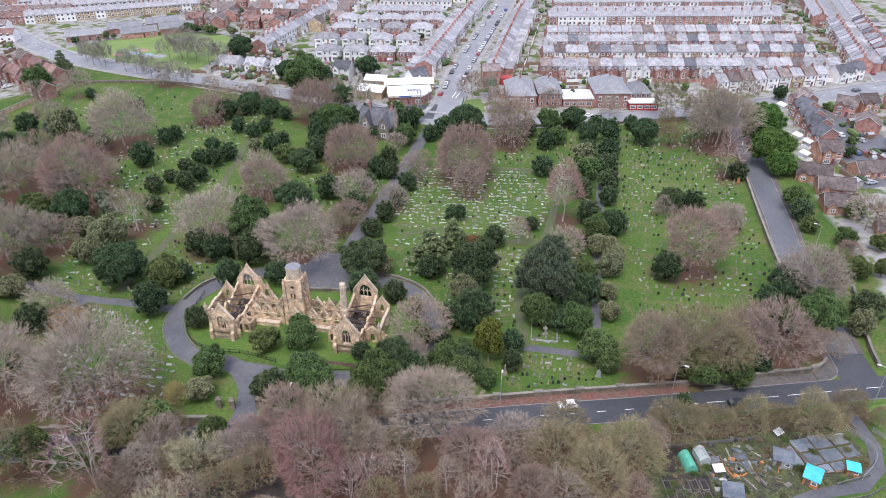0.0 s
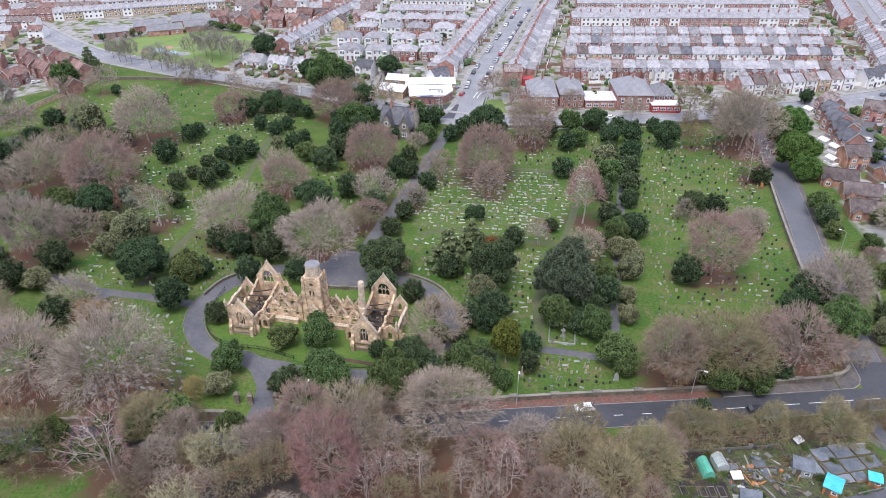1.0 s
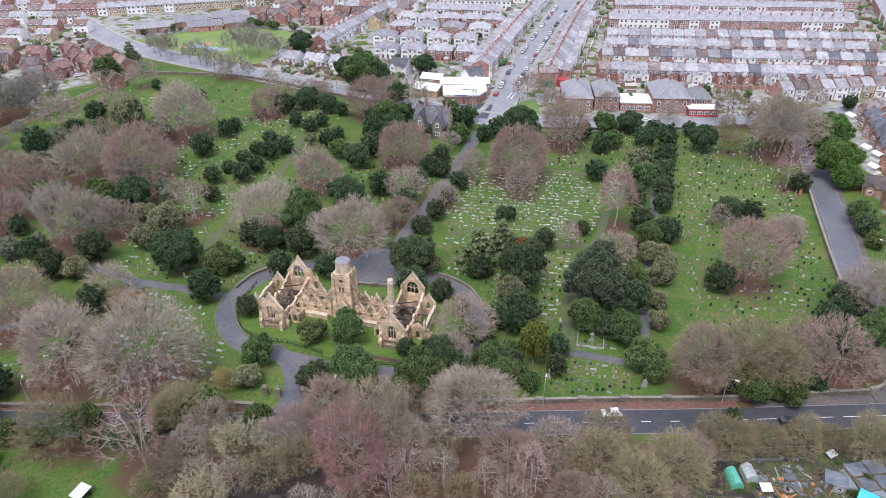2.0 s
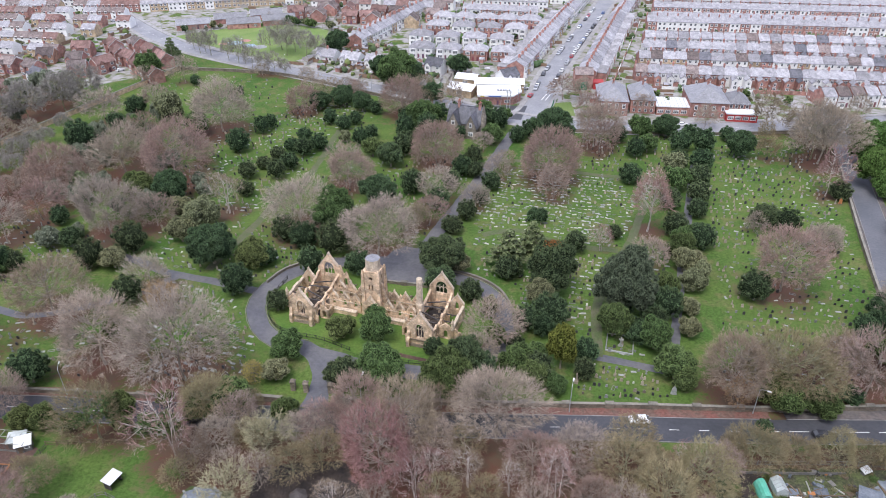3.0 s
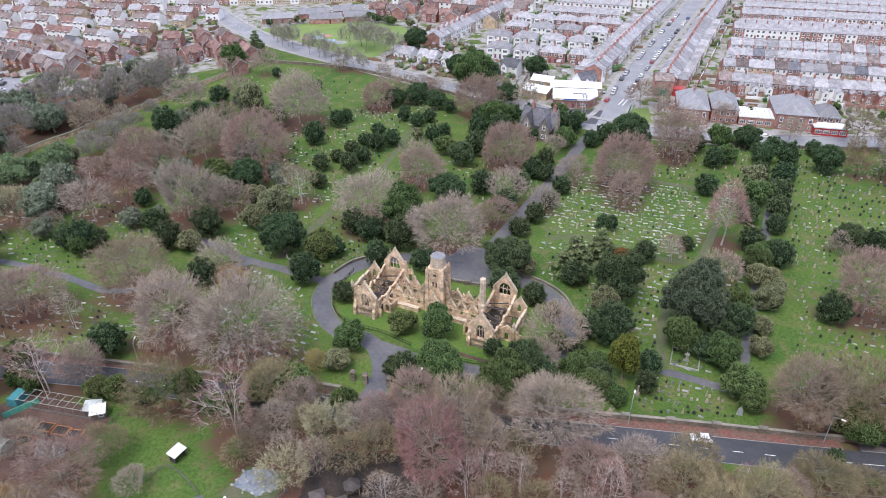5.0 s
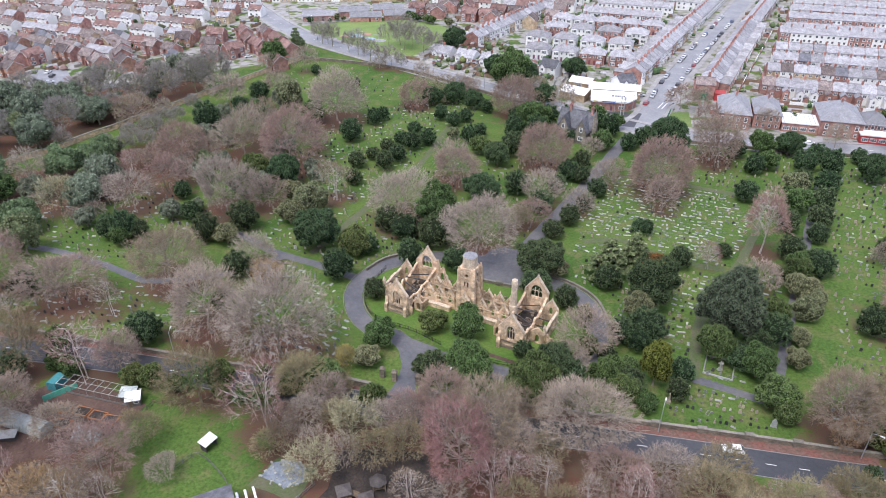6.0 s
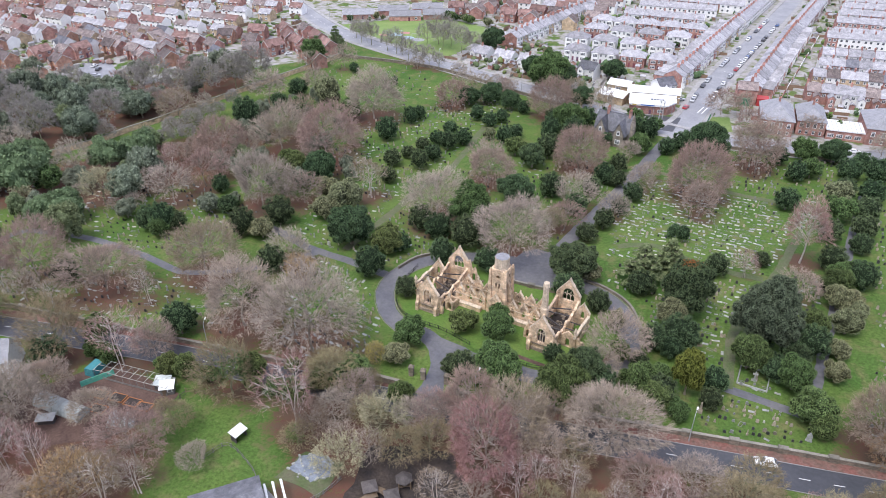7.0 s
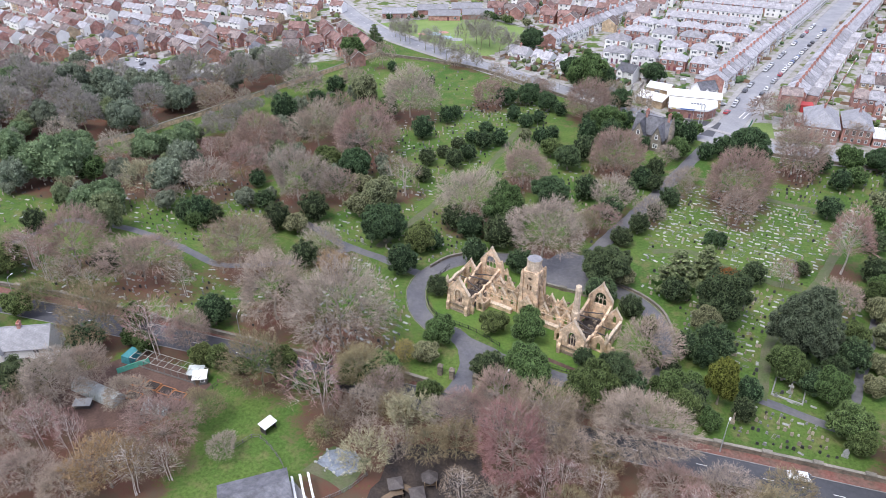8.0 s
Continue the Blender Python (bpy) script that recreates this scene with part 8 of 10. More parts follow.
# the gate lodge, a small gothic house among the trees
lodge = thing("gate_lodge", "sandstone gothic lodge with steep slate gables", "house", turned(-33, 252.5, 0, -14, 1.25))
for x0, x1, y0, y1, deg in ((0, 11, 2, 8, 0),):
    part("wall", gabled_walls(0, 11, 2, 8, 4.0, 8.2), "lodge_stone", lodge)
    part("roof", gable_roof(0, 11, 2, 8, 4.0, 8.2, ends=0.1), "slate_dark", lodge)
for x, w, y in ((1.0, 3.6, 0), (7.0, 3.4, -0.6)):
    s = Shape()
    s.prism([(x, -0.2), (x + w, -0.2), (x + w, 3.6), (x + w / 2, 7.4), (x, 3.6)], y, 4.8)
    wg = part("front_gable", s, "lodge_stone", lodge)
    s = Shape()
    s.prism([(x - 0.3, 3.2), (x + w / 2, 7.5), (x + w + 0.3, 3.2), (x + w + 0.3, 3.4), (x + w / 2, 7.75), (x - 0.3, 3.4)], y - 0.1, 4.9)
    part("gable_roof", s, "slate_dark", wg)
    part("window", W_WIDE, None, wg, "", pose(x + w / 2, y, 1.0))
    part("window", W_TALL, None, wg, "", pose(x + w / 2, y, 3.7))
for x in (3.0, 9.8):
    part("chimney", CHIMNEY, None, lodge, "", pose(x, 5, 8.6))
s = Shape()
s.tube(((12.3, 1.0, -0.2), (12.3, 1.0, 7.0), (12.3, 1.0, 7.1), (12.3, 1.0, 11.0)), (0.8, 0.75, 0.85, 0.08), 8)
part("turret", s, "lodge_stone", lodge, "small stone turret with a spire")

# the brick school with its grey hipped roofs
school = thing("school", "red brick school with tall windows and grey hipped roofs", "school", turned(27, 281, 0, 0))
for i, (x, y, w, d, e, r) in enumerate(((0, 0, 12, 20, 6.2, 10.5), (13.5, 4, 10, 18, 5.8, 9.6), (37, 2, 15, 20, 6.4, 11.0), (52.5, 6, 9, 12, 5.0, 8.4))):
    s = Shape()
    s.box(x, x + w, y, y + d, -0.2, e)
    wing = part("wall", s, "brick_red", school)
    s = hip_roof(x, x + w, y, y + d, e, r) if w > d else None
    if s is None:
        t = hip_roof(0, d, 0, w, e, r)
        s = Shape()
        s.join(t, Matrix.Translation((x + w, y, 0)) @ pose(0, 0, 0, 0, 0, 90))
    part("roof", s, "slate_mid", wing)
    for k in range(4):
        part("window", W_TALL, None, wing, "", pose(x + w * (0.15 + 0.235 * k), y, 3.2) @ Matrix.Diagonal((1.3, 1, 1.4, 1)))
        part("window", W_TALL, None, wing, "", pose(x + w * (0.15 + 0.235 * k), y, 0.7))
    part("chimney", CHIMNEY, None, wing, "", pose(x + w / 2, y + d / 2, r))
s = Shape()
s.box(24, 37, 3, 14, -0.2, 3.6)
link = part("link_block", s, "brick_red", school)
s = Shape()
s.box(23.7, 37, 2.7, 14.2, 3.6, 4.0)
part("sheet_roof", s, "flat_roof_white", link, "pale sheet roof with ribs")
rib = Shape()
for k in range(8):
    rib.box(24.5 + k * 1.6, 24.62 + k * 1.6, 2.7, 14.2, 4.0, 4.12)
part("roof_rib", rib, "metal_grey", link)
for k in range(4):
    part("window", W_BIG, None, link, "", pose(25.6 + k * 3.1, 3, 0.9))
s = Shape()
s.box(51, 63, -1.2, 4, -0.2, 3.2)
annexe = part("annexe", s, "red_paint", school, "single-storey annexe with red panels")
s = Shape()
s.box(50.7, 63.3, -1.5, 4.2, 3.2, 3.6)
part("annexe_roof", s, "flat_roof_white", annexe)
for k in range(4):
    part("window", W_BIG, None, annexe, "", pose(52.6 + k * 2.9, -1.2, 0.9))

red = thing("takeaway", "brick shop with a red and green front", "shop", turned(18.5, 313, 0, 4))
s = Shape()
s.box(0, 8, 0, 9, -0.2, 6.4)
part("wall", s, "brick_red", red)
part("roof", gable_roof(0, 8, 0, 9, 6.4, 8.4, ends=0.2), "tile_brown", red)
s = Shape()
s.box(0.1, 5.5, -1.6, -0.02, 0, 3.0)
part("shopfront", s, "green_paint", red, "green painted shopfront")
s = Shape()
s.box(8.2, 13, -0.8, 4, -0.1, 3.2)
part("side_wall", s, "red_paint", red, "red painted side wall")

# green plot with hoarding by the street
s = Shape()
s.prism([(7.5, 277), (18, 279), (16.5, 295), (9.6, 293)], -0.05, 0.05, 0, "z")
sheet("turf_plot", s, "turf", "fenced plot of bright turf by the street", "lawn")
railings([(7.2, 277), (9.3, 293.5)], 1.8, "green mesh fence beside the turf plot", 0.1, 0.25, "green_paint", 3)

# playing field with its play area
s = Shape()
s.prism([(-205, 372), (-196, 381), (-178, 396), (-160, 412), (-140, 407), (-119, 397), (-116, 372), (-118, 342), (-124, 334), (-140, 342), (-165, 354), (-190, 368)], -0.05, 0.05, 0, "z")
sheet("playing_field", s, "turf", "bright green playing field beyond the road", "field")
for i, (x, y, r, key) in enumerate(((-163, 366, 4.5, "play_blue"), (-154, 362, 4, "play_blue"), (-159, 371, 3, "play_red"), (-147, 360, 4, "asphalt_pale"), (-169, 363, 2.5, "play_red"))):
    s = Shape()
    s.prism([(x + r * math.cos(a / 8 * math.pi), y + 0.8 * r * math.sin(a / 8 * math.pi)) for a in range(16)], -0.05, 0.07 + 0.006 * i, 0, "z")
    sheet("play_surface", s, key, "coloured safety surface of the playground", "playground")
for x, y in ((-160, 366), (-150, 363)):
    s = Shape()
    for k in (-1.5, 1.5):
        s.tube(((k, -0.8, 0), (k, 0, 2.4), (k, 0.8, 0)), (0.08, 0.08, 0.08), 6)
    s.tube(((-1.5, 0, 2.4), (1.5, 0, 2.4)), (0.07, 0.07), 6)
    solid("swing_frame", s, "metal_grey", "grey steel swing frame on the playground", "swing", turned(x, y, 0.08, 20))

# ---- gardens and allotments south of the road ----
def ground_patch(name, pts, z, mat, label, category="ground"):
    s = Shape()
    s.prism(pts, -0.05, z, 0, "z")
    return sheet(name, s, mat, label, category)


def wobbly(pts, seed, amount=0.5, step=2.0):
    """An outline with an uneven edge."""
    rng, out = random.Random(seed), []
    for (ax, ay), (bx, by) in zip(pts, [*pts[1:], pts[0]]):
        n = max(1, int(math.hypot(bx - ax, by - ay) / step))
        out += [(ax + (bx - ax) * i / n + rng.uniform(-amount, amount), ay + (by - ay) * i / n + rng.uniform(-amount, amount)) for i in range(n)]
    return out


ground_patch("yard", wobbly([(-128, 66), (-114, 88), (-92, 85), (-92, 78), (-98, 70), (-110, 62)], 2), 0.028, "red_soil", "brown earth yard of the kitchen garden")
ground_patch("yard", wobbly([(-60.5, 72.5), (-58, 80.5), (-50, 80), (-50.5, 71.5)], 3), 0.032, "gravel_path", "bare trodden earth round the pond")
ground_patch("yard", wobbly([(-46, 70), (-47, 86), (-32, 90), (-24, 80), (-28, 70)], 4), 0.032, "soil", "dark bark-chip play yard under the trees")
# pond with a white rim
pond = thing("pond", "pale frozen garden pond with a white stone rim", "pond")
ring_pts = wobbly([(-59.4, 75.2), (-58.6, 78.8), (-56, 80.6), (-52.4, 80.2), (-51, 76.6), (-53.6, 74)], 5, 0.25, 1.2)
s = Shape()
s.prism(ring_pts, -0.05, 0.06, 0, "z")
part("water", s, "membrane", pond, "grey pond surface")
for i, (x, y) in enumerate(ring_pts):
    if i % 3 != 2:
        s = Shape()
        s.box(-0.35, 0.35, -0.22, 0.22, 0, 0.3, 0, 0.06)
        part("rim_stone", s, "marble", pond, "", turned(x, y, 0, i * 47))
rng_p = random.Random(3)
for i in range(16):
    s = Shape()
    s.box(-0.22, 0.22, -0.16, 0.16, 0, 0.2, 0, 0.05)
    solid("pale_stone", s, "marble", "small white stone lying by the pond", "stone", turned(rng_p.uniform(-58.4, -52.4), rng_p.uniform(74, 79), 0.065, rng_p.uniform(0, 180)), "white stones by the pond")


def shed(name, w, d, h0, h1, wall, roof, label, m, door=True, window=True, open_front=False):
    """A small shed with a sloping roof: walls, roof sheet, door and window."""
    b = thing(name, label, "shed", m)
    s = Shape()
    if open_front:
        s.prism([(0, -0.05), (d, -0.05), (d, h1), (0, h0)], 0, 0.12, 0, "x")
        s.prism([(0, -0.05), (d, -0.05), (d, h1), (0, h0)], w - 0.12, w, 0, "x")
        s.box(0.12, w - 0.12, d - 0.12, d, -0.05, h1 - 0.02)
    else:
        s.prism([(0, -0.05), (d, -0.05), (d, h1), (0, h0)], 0, w, 0, "x")
    part("wall", s, wall, b)
    s = Shape()
    k = (h1 - h0) / d
    s.prism([(-0.3, h0 - 0.3 * k + 0.02), (d + 0.25, h1 + 0.25 * k + 0.02), (d + 0.25, h1 + 0.25 * k + 0.14), (-0.3, h0 - 0.3 * k + 0.14)], -0.25, w + 0.25, 0, "x")
    part("roof", s, roof, b)
    if door:
        s = Shape()
        s.box(w * 0.15, w * 0.15 + 0.85, -0.06, 0.01, 0, min(1.9, h0 - 0.1))
        part("door", s, "wood", b)
    if window:
        part("window", W_TALL, None, b, "", pose(w * 0.72, 0, 0.8) @ Matrix.Diagonal((1, 1, 0.6, 1)))
    return b


shed("field_shelter", 2.7, 1.6, 1.8, 2.1, "timber_black", "flat_roof_white", "open timber field shelter with a white roof", turned(-72.2, 77.3, 0, 76), False, False, True)
shed("garden_hut", 2.7, 2.0, 1.8, 2.3, "wood_grey", "flat_roof_white", "small hut with a white sheet roof", turned(-95.2, 83.2, 0, 30))
shed("garden_hut", 3.0, 2.2, 1.6, 2.0, "wood_grey", "polythene", "lean-to beside the hut with a clear roof", turned(-97.6, 84.2, 0, 20), False, False)
for x, y, deg, w in ((-98.6, 72.4, 28, 3.0), (-95.6, 73.0, 28, 2.8)):
    b = thing("garden_tent", "white ridge tent in the kitchen garden", "tent", turned(x, y, 0, deg), "white tents")
    s = Shape()
    s.prism([(-1.3, 0), (1.3, 0), (1.1, 0.9), (0, 2.0), (-1.1, 0.9)], 0, w)
    part("canvas", s, "polythene", b)
shed("bench_shelter", 3.2, 1.6, 1.2, 1.4, "timber_black", "metal_grey", "low timber store with a grey sheet top", turned(-113.4, 67.6, 0, 25), False, False)

# fruit cage of thin poles with netting at one end
cage = thing("fruit_cage", "long timber fruit cage of bare poles and rails", "cage", turned(-113, 83.2, 0, 1.5))
for i in range(11):
    for y in (0, 3.4):
        s = Shape()
        s.box(i * 1.9 - 0.04, i * 1.9 + 0.04, y - 0.04, y + 0.04, -0.1, 2.0)
        part("post", s, "wood_grey", cage)
    s = Shape()
    s.box(i * 1.9 - 0.045, i * 1.9 + 0.045, -0.04, 3.44, 2.0, 2.1)
    part("rafter", s, "marble", cage, "pale rafter")
for y in (0, 1.7, 3.4):
    s = Shape()
    s.box(-0.05, 19.05, y - 0.04, y + 0.04, 2.1, 2.18)
    part("rail", s, "marble", cage)
s = Shape()
s.box(-2.6, 0, -0.4, 3.6, 0.0, 1.9, 0, 0.25)
part("netting", s, "teal_net", cage, "teal netting over the end bay")
s = Shape()
s.box(0.2, 19, -0.06, 0.0, 0.0, 0.5)
part("kickboard", s, "wood_grey", cage)
# raised beds in the yard
for i, (x, y, deg) in enumerate(((-108, 79, 2), (-103.5, 79.5, 2), (-99.5, 79.4, 2), (-105, 75.4, 4), (-96.4, 79.2, 6))):
    b = thing("raised_bed", "timber-edged raised bed of dark soil", "raised bed", turned(x, y, 0.03, deg), "raised beds")
    s = Shape()
    s.box(-1.6, 1.6, -1.0, 1.0, 0, 0.22)
    part("soil", s, "soil", b)
    for x0, x1, y0, y1 in ((-1.75, 1.75, -1.15, -1.0), (-1.75, 1.75, 1.0, 1.15), (-1.75, -1.6, -1.0, 1.0), (1.6, 1.75, -1.0, 1.0)):
        s = Shape()
        s.box(x0, x1, y0, y1, 0, 0.3)
        part("board", s, "orange_wood", b)
# polytunnel
tunnel = thing("polytunnel", "hooped polythene tunnel with a mossy cover", "polytunnel", turned(-118.6, 73.4, 0, -3))
s = Shape()
arc = [(1.9 * math.cos(a * math.pi / 10), 2.1 * math.sin(a * math.pi / 10)) for a in range(11)]
s.prism(arc, 0, 12.5, 0, "x")
part("cover", s, "polythene", tunnel, "cloudy polythene cover")
for i in range(8):
    s = Shape()
    s.tube([(i * 1.78, 1.94 * math.cos(a * math.pi / 10), 2.14 * math.sin(a * math.pi / 10)) for a in range(11)], [0.06] * 11, 5)
    part("hoop", s, "marble", tunnel, "pale steel hoop")
for x, y, deg, w in ((-113.5, 79.5, 55, 7.0),):
    s = Shape()
    s.box(0, w, 0, 0.2, 0, 1.4, 0, 0.03)
    solid("green_screen", s, "green_sheet", "green sheeting screen beside the tunnel", "screen", turned(x, y, 0, deg))

# houses at the garden's edge
house("w_house", -141.0, 70.0, 30, "white house among trees")
club = thing("nursery_building", "flat dark-roofed building with white timber frames", "building", turned(-65.5, 55.6, 0, 42))
s = Shape()
s.box(0, 12, 0, 8, -0.1, 3.0)
part("wall", s, "render_white", club)
s = Shape()
s.prism([(-0.3, 2.9), (4, 4.2), (8.3, 2.9), (8.3, 3.1), (4, 4.42), (-0.3, 3.1)], -0.3, 12.3, 0, "x")
part("roof", s, "slate_dark", club, "dark grey pitched roof")
for k in range(3):
    s = Shape()
    s.box(12.6 + k * 1.5, 13.0 + k * 1.5, 0.5, 6.5, 2.3, 2.5)
    part("canopy_frame", s, "white_paint", club, "white canopy frame")
    for y in (0.8, 6.2):
        s = Shape()
        s.box(12.9 + k * 1.5, 13.1 + k * 1.5, y - 0.1, y + 0.1, 0, 2.3)
        part("canopy_post", s, "white_paint", club)
ground_patch("paving", [(-63.6, 66.5), (-61, 70), (-54, 66.5), (-56, 60)], 0.05, "pavement", "grey paving beside the nursery building", "paving")
railings([(-75.9, 71.9), (-73.4, 76.2), (-66, 73), (-63, 70.4)], 1.0, "timber post and rail fence round the lawn", 0.14, 0, "wood_grey", 2, 2.0)
railings([(-90.9, 85.9), (-82, 87.6), (-75.4, 88.6), (-66, 90.6)], 1.2, "timber post and rail fence under the trees", 0.14, 0, "wood", 3, 2.2)
railings([(-55, 66), (-50.6, 71.6), (-48.6, 76.5)], 1.0, "timber fence beside the pond", 0.12, 0.3, "wood_grey", 2, 2.0)
railings([(-104, 62), (-97, 70), (-92, 79), (-90.4, 85.4)], 1.2, "timber fence between yard and lawn", 0.12, 0.3, "timber_black", 2, 2.0)

# play huts with shingled roofs
for x, y, deg in ((-42.2, 75.4, 35), (-37.0, 79.2, 120), (-37.6, 75.0, 35)):
    b = thing("play_hut", "dark timber play hut with a peaked roof", "play hut", turned(x, y, 0.03, deg), "play huts")
    for px, py in ((-1.1, -1.1), (1.1, -1.1), (1.1, 1.1), (-1.1, 1.1)):
        s = Shape()
        s.box(px - 0.09, px + 0.09, py - 0.09, py + 0.09, 0, 2.0)
        part("post", s, "wood", b)
    s = Shape()
    s.box(-1.05, 1.05, -1.05, 1.05, 0.75, 0.9)
    part("deck", s, "wood", b)
    s = Shape()
    eaves = [(1.75 * math.cos(a * math.pi / 3), 1.75 * math.sin(a * math.pi / 3), 2.0) for a in range(6)] if deg == 120 else [(-1.4, -1.4, 2.0), (1.4, -1.4, 2.0), (1.4, 1.4, 2.0), (-1.4, 1.4, 2.0)]
    for a, q in enumerate(eaves):
        nxt = eaves[(a + 1) % len(eaves)]
        s.face((q, nxt, (0, 0, 3.0)))
        s.face((q, (q[0], q[1], 1.88), (nxt[0], nxt[1], 1.88), nxt))
    s.face([(x_, y_, 1.88) for x_, y_, _ in reversed(eaves)])
    part("roof", s, "dark_felt", b, "dark felted peaked roof")
for i in range(2):
    b = thing("play_bridge", "timber play bridge between the huts", "play bridge", turned(-41.8 + 2.0 * i, 73.4 + 2.2 * i, 0.03, 50 - 65 * i))
    s = Shape()
    s.prism([(-2.0, 1.0), (0, 1.5), (2.0, 1.0), (2.0, 1.12), (0, 1.62), (-2.0, 1.12)], -0.6, 0.6)
    part("deck", s, "wood", b)
    for k in (-1.8, 1.8):
        s = Shape()
        s.box(k - 0.08, k + 0.08, -0.6, 0.6, 0, 1.04)
        part("leg", s, "wood", b)

# ---- allotments ----
ground_patch("allotment_ground", wobbly([(37, 84), (39.5, 97.2), (50, 98.2), (65, 100), (81, 100.4), (83.2, 93), (77, 87.5), (68, 85.6), (58, 82), (40, 80)], 6), 0.026, "allotment_earth", "rough allotment ground of weeds and earth")
ground_patch("lane", [(83.2, 107.5), (85.6, 107.8), (86, 96), (83.5, 90), (78, 85.4), (68, 83.8), (58, 80), (58.5, 82.4), (68, 86), (77.4, 88), (82, 92.4), (83.4, 97)], 0.03, "path", "narrow tarmac lane beside the allotments", "lane")
ground_patch("lawn", [(88.5, 107.4), (118, 110.4), (118, 96), (90, 92), (87.4, 97)], 0.028, "lawn", "rough grass bank by the junction", "lawn")
rng_a = random.Random(12)
# dark beds on the first plot
ground_patch("plot_cover", [(41.4, 90), (41.8, 96.4), (49.2, 97), (48.8, 90.6)], 0.04, "soil", "dark earth plot")
ground_patch("plot_cover", [(40.6, 83), (41, 89.2), (49.6, 90), (49.6, 83.4)], 0.042, "soil", "dark earth plot")
for i in range(5):
    for j in range(2):
        x, y = 41.4 + i * 1.7, 84.2 + j * 2.7
        b = thing("raised_bed", "grey timber raised bed on the allotment", "raised bed", turned(x, y, 0.04, 4), "allotment beds")
        s = Shape()
        s.box(-0.55, 0.55, -1.05, 1.05, 0, 0.2)
        part("soil", s, "soil", b)
        for x0, x1, y0, y1 in ((-0.66, 0.66, -1.16, -1.05), (-0.66, 0.66, 1.05, 1.16), (-0.66, -0.55, -1.05, 1.05), (0.55, 0.66, -1.05, 1.05)):
            s = Shape()
            s.box(x0, x1, y0, y1, 0, 0.28)
            part("board", s, "wood_grey", b)
green_tunnel = thing("tunnel_cloche", "small domed tunnel under green sheeting", "cloche", turned(46.6, 92.0, 0.03, 96))
s = Shape()
s.prism([(1.2 * math.cos(a * math.pi / 8), 1.9 * math.sin(a * math.pi / 8)) for a in range(9)], -2.0, 2.0, 0, "x")
part("cover", s, "green_sheet", green_tunnel)
gh = thing("greenhouse", "small aluminium greenhouse with glass panes", "greenhouse", turned(49.6, 93.2, 0.03, 8))
s = Shape()
s.prism([(-1.1, 0), (1.1, 0), (1.1, 1.4), (0, 2.2), (-1.1, 1.4)], -1.6, 1.6)
part("glazing", s, "polythene", gh, "misted glass panes")
for y in (-1.62, -0.8, 0, 0.8, 1.62):
    s = Shape()
    s.prism([(-1.14, 0), (-1.04, 0), (-1.04, 1.42), (0, 2.16), (1.04, 1.42), (1.04, 0), (1.14, 0), (1.14, 1.45), (0, 2.28), (-1.14, 1.45)], y - 0.03, y + 0.03)
    part("glazing_bar", s, "metal_grey", gh)
shed("allotment_shed", 3.4, 2.8, 2.1, 2.5, "wood_grey", "membrane", "grey felt-roofed allotment shed", turned(50.2, 83.0, 0.03, -12))
shed("allotment_shed", 1.6, 1.2, 1.0, 1.2, "wood_grey", "flat_roof_white", "low white-topped store box", turned(51.0, 89.4, 0.03, 4), False, False)
shed("allotment_shed", 3.4, 2.6, 2.0, 2.3, "metal_grey", "membrane", "blue-grey shed with dusty windows", turned(62.6, 91.4, 0.03, -20))
shed("allotment_shed", 2.6, 3.0, 2.0, 2.3, "orange_wood", "cyan_felt", "orange timber shed with a bright blue roof", turned(66.4, 87.3, 0.03, -35))
shed("allotment_shed", 2.0, 1.7, 1.7, 1.9, "orange_wood", "cyan_felt", "small orange shed with a blue roof", turned(75.6, 89.2, 0.03, -20))
shed("allotment_shed", 1.5, 0.8, 0.8, 1.0, "wood_grey", "flat_roof_white", "low white-lidded box on the allotment", turned(66.4, 98.6, 0.03, 30), False, False)
for i, (x, y, w, d, deg) in enumerate(((70.6, 96.6, 3.8, 3.0, 12), (74.6, 97.6, 3.6, 3.2, 12), (78.4, 98.2, 3.2, 2.6, 12), (71.2, 93.3, 3.6, 2.8, 12), (75.2, 94.2, 3.8, 2.8, 12), (79.2, 95.0, 3.2, 2.8, 12), (72.0, 90.6, 3.6, 1.9, 10), (75.4, 91.3, 2.6, 2.2, 10))):
    b = thing("covered_bed", "allotment bed covered with grey weed membrane", "plot cover", turned(x, y, 0.03, deg), "covered beds")
    s = Shape()
    s.prism(wobbly([(-w / 2, -d / 2), (w / 2, -d / 2), (w / 2, d / 2), (-w / 2, d / 2)], i, 0.15, 1.2), 0, 0.05 + 0.01 * (i % 4), 0, "z")
    part("membrane", s, "membrane", b)
    for x0, x1, y0, y1 in ((-w / 2 - 0.12, w / 2 + 0.12, -d / 2 - 0.25, -d / 2 - 0.1), (-w / 2 - 0.25, -w / 2 - 0.1, -d / 2, d / 2)):
        s = Shape()
        s.box(x0, x1, y0, y1, 0, 0.16)
        part("edging_board", s, "wood", b)
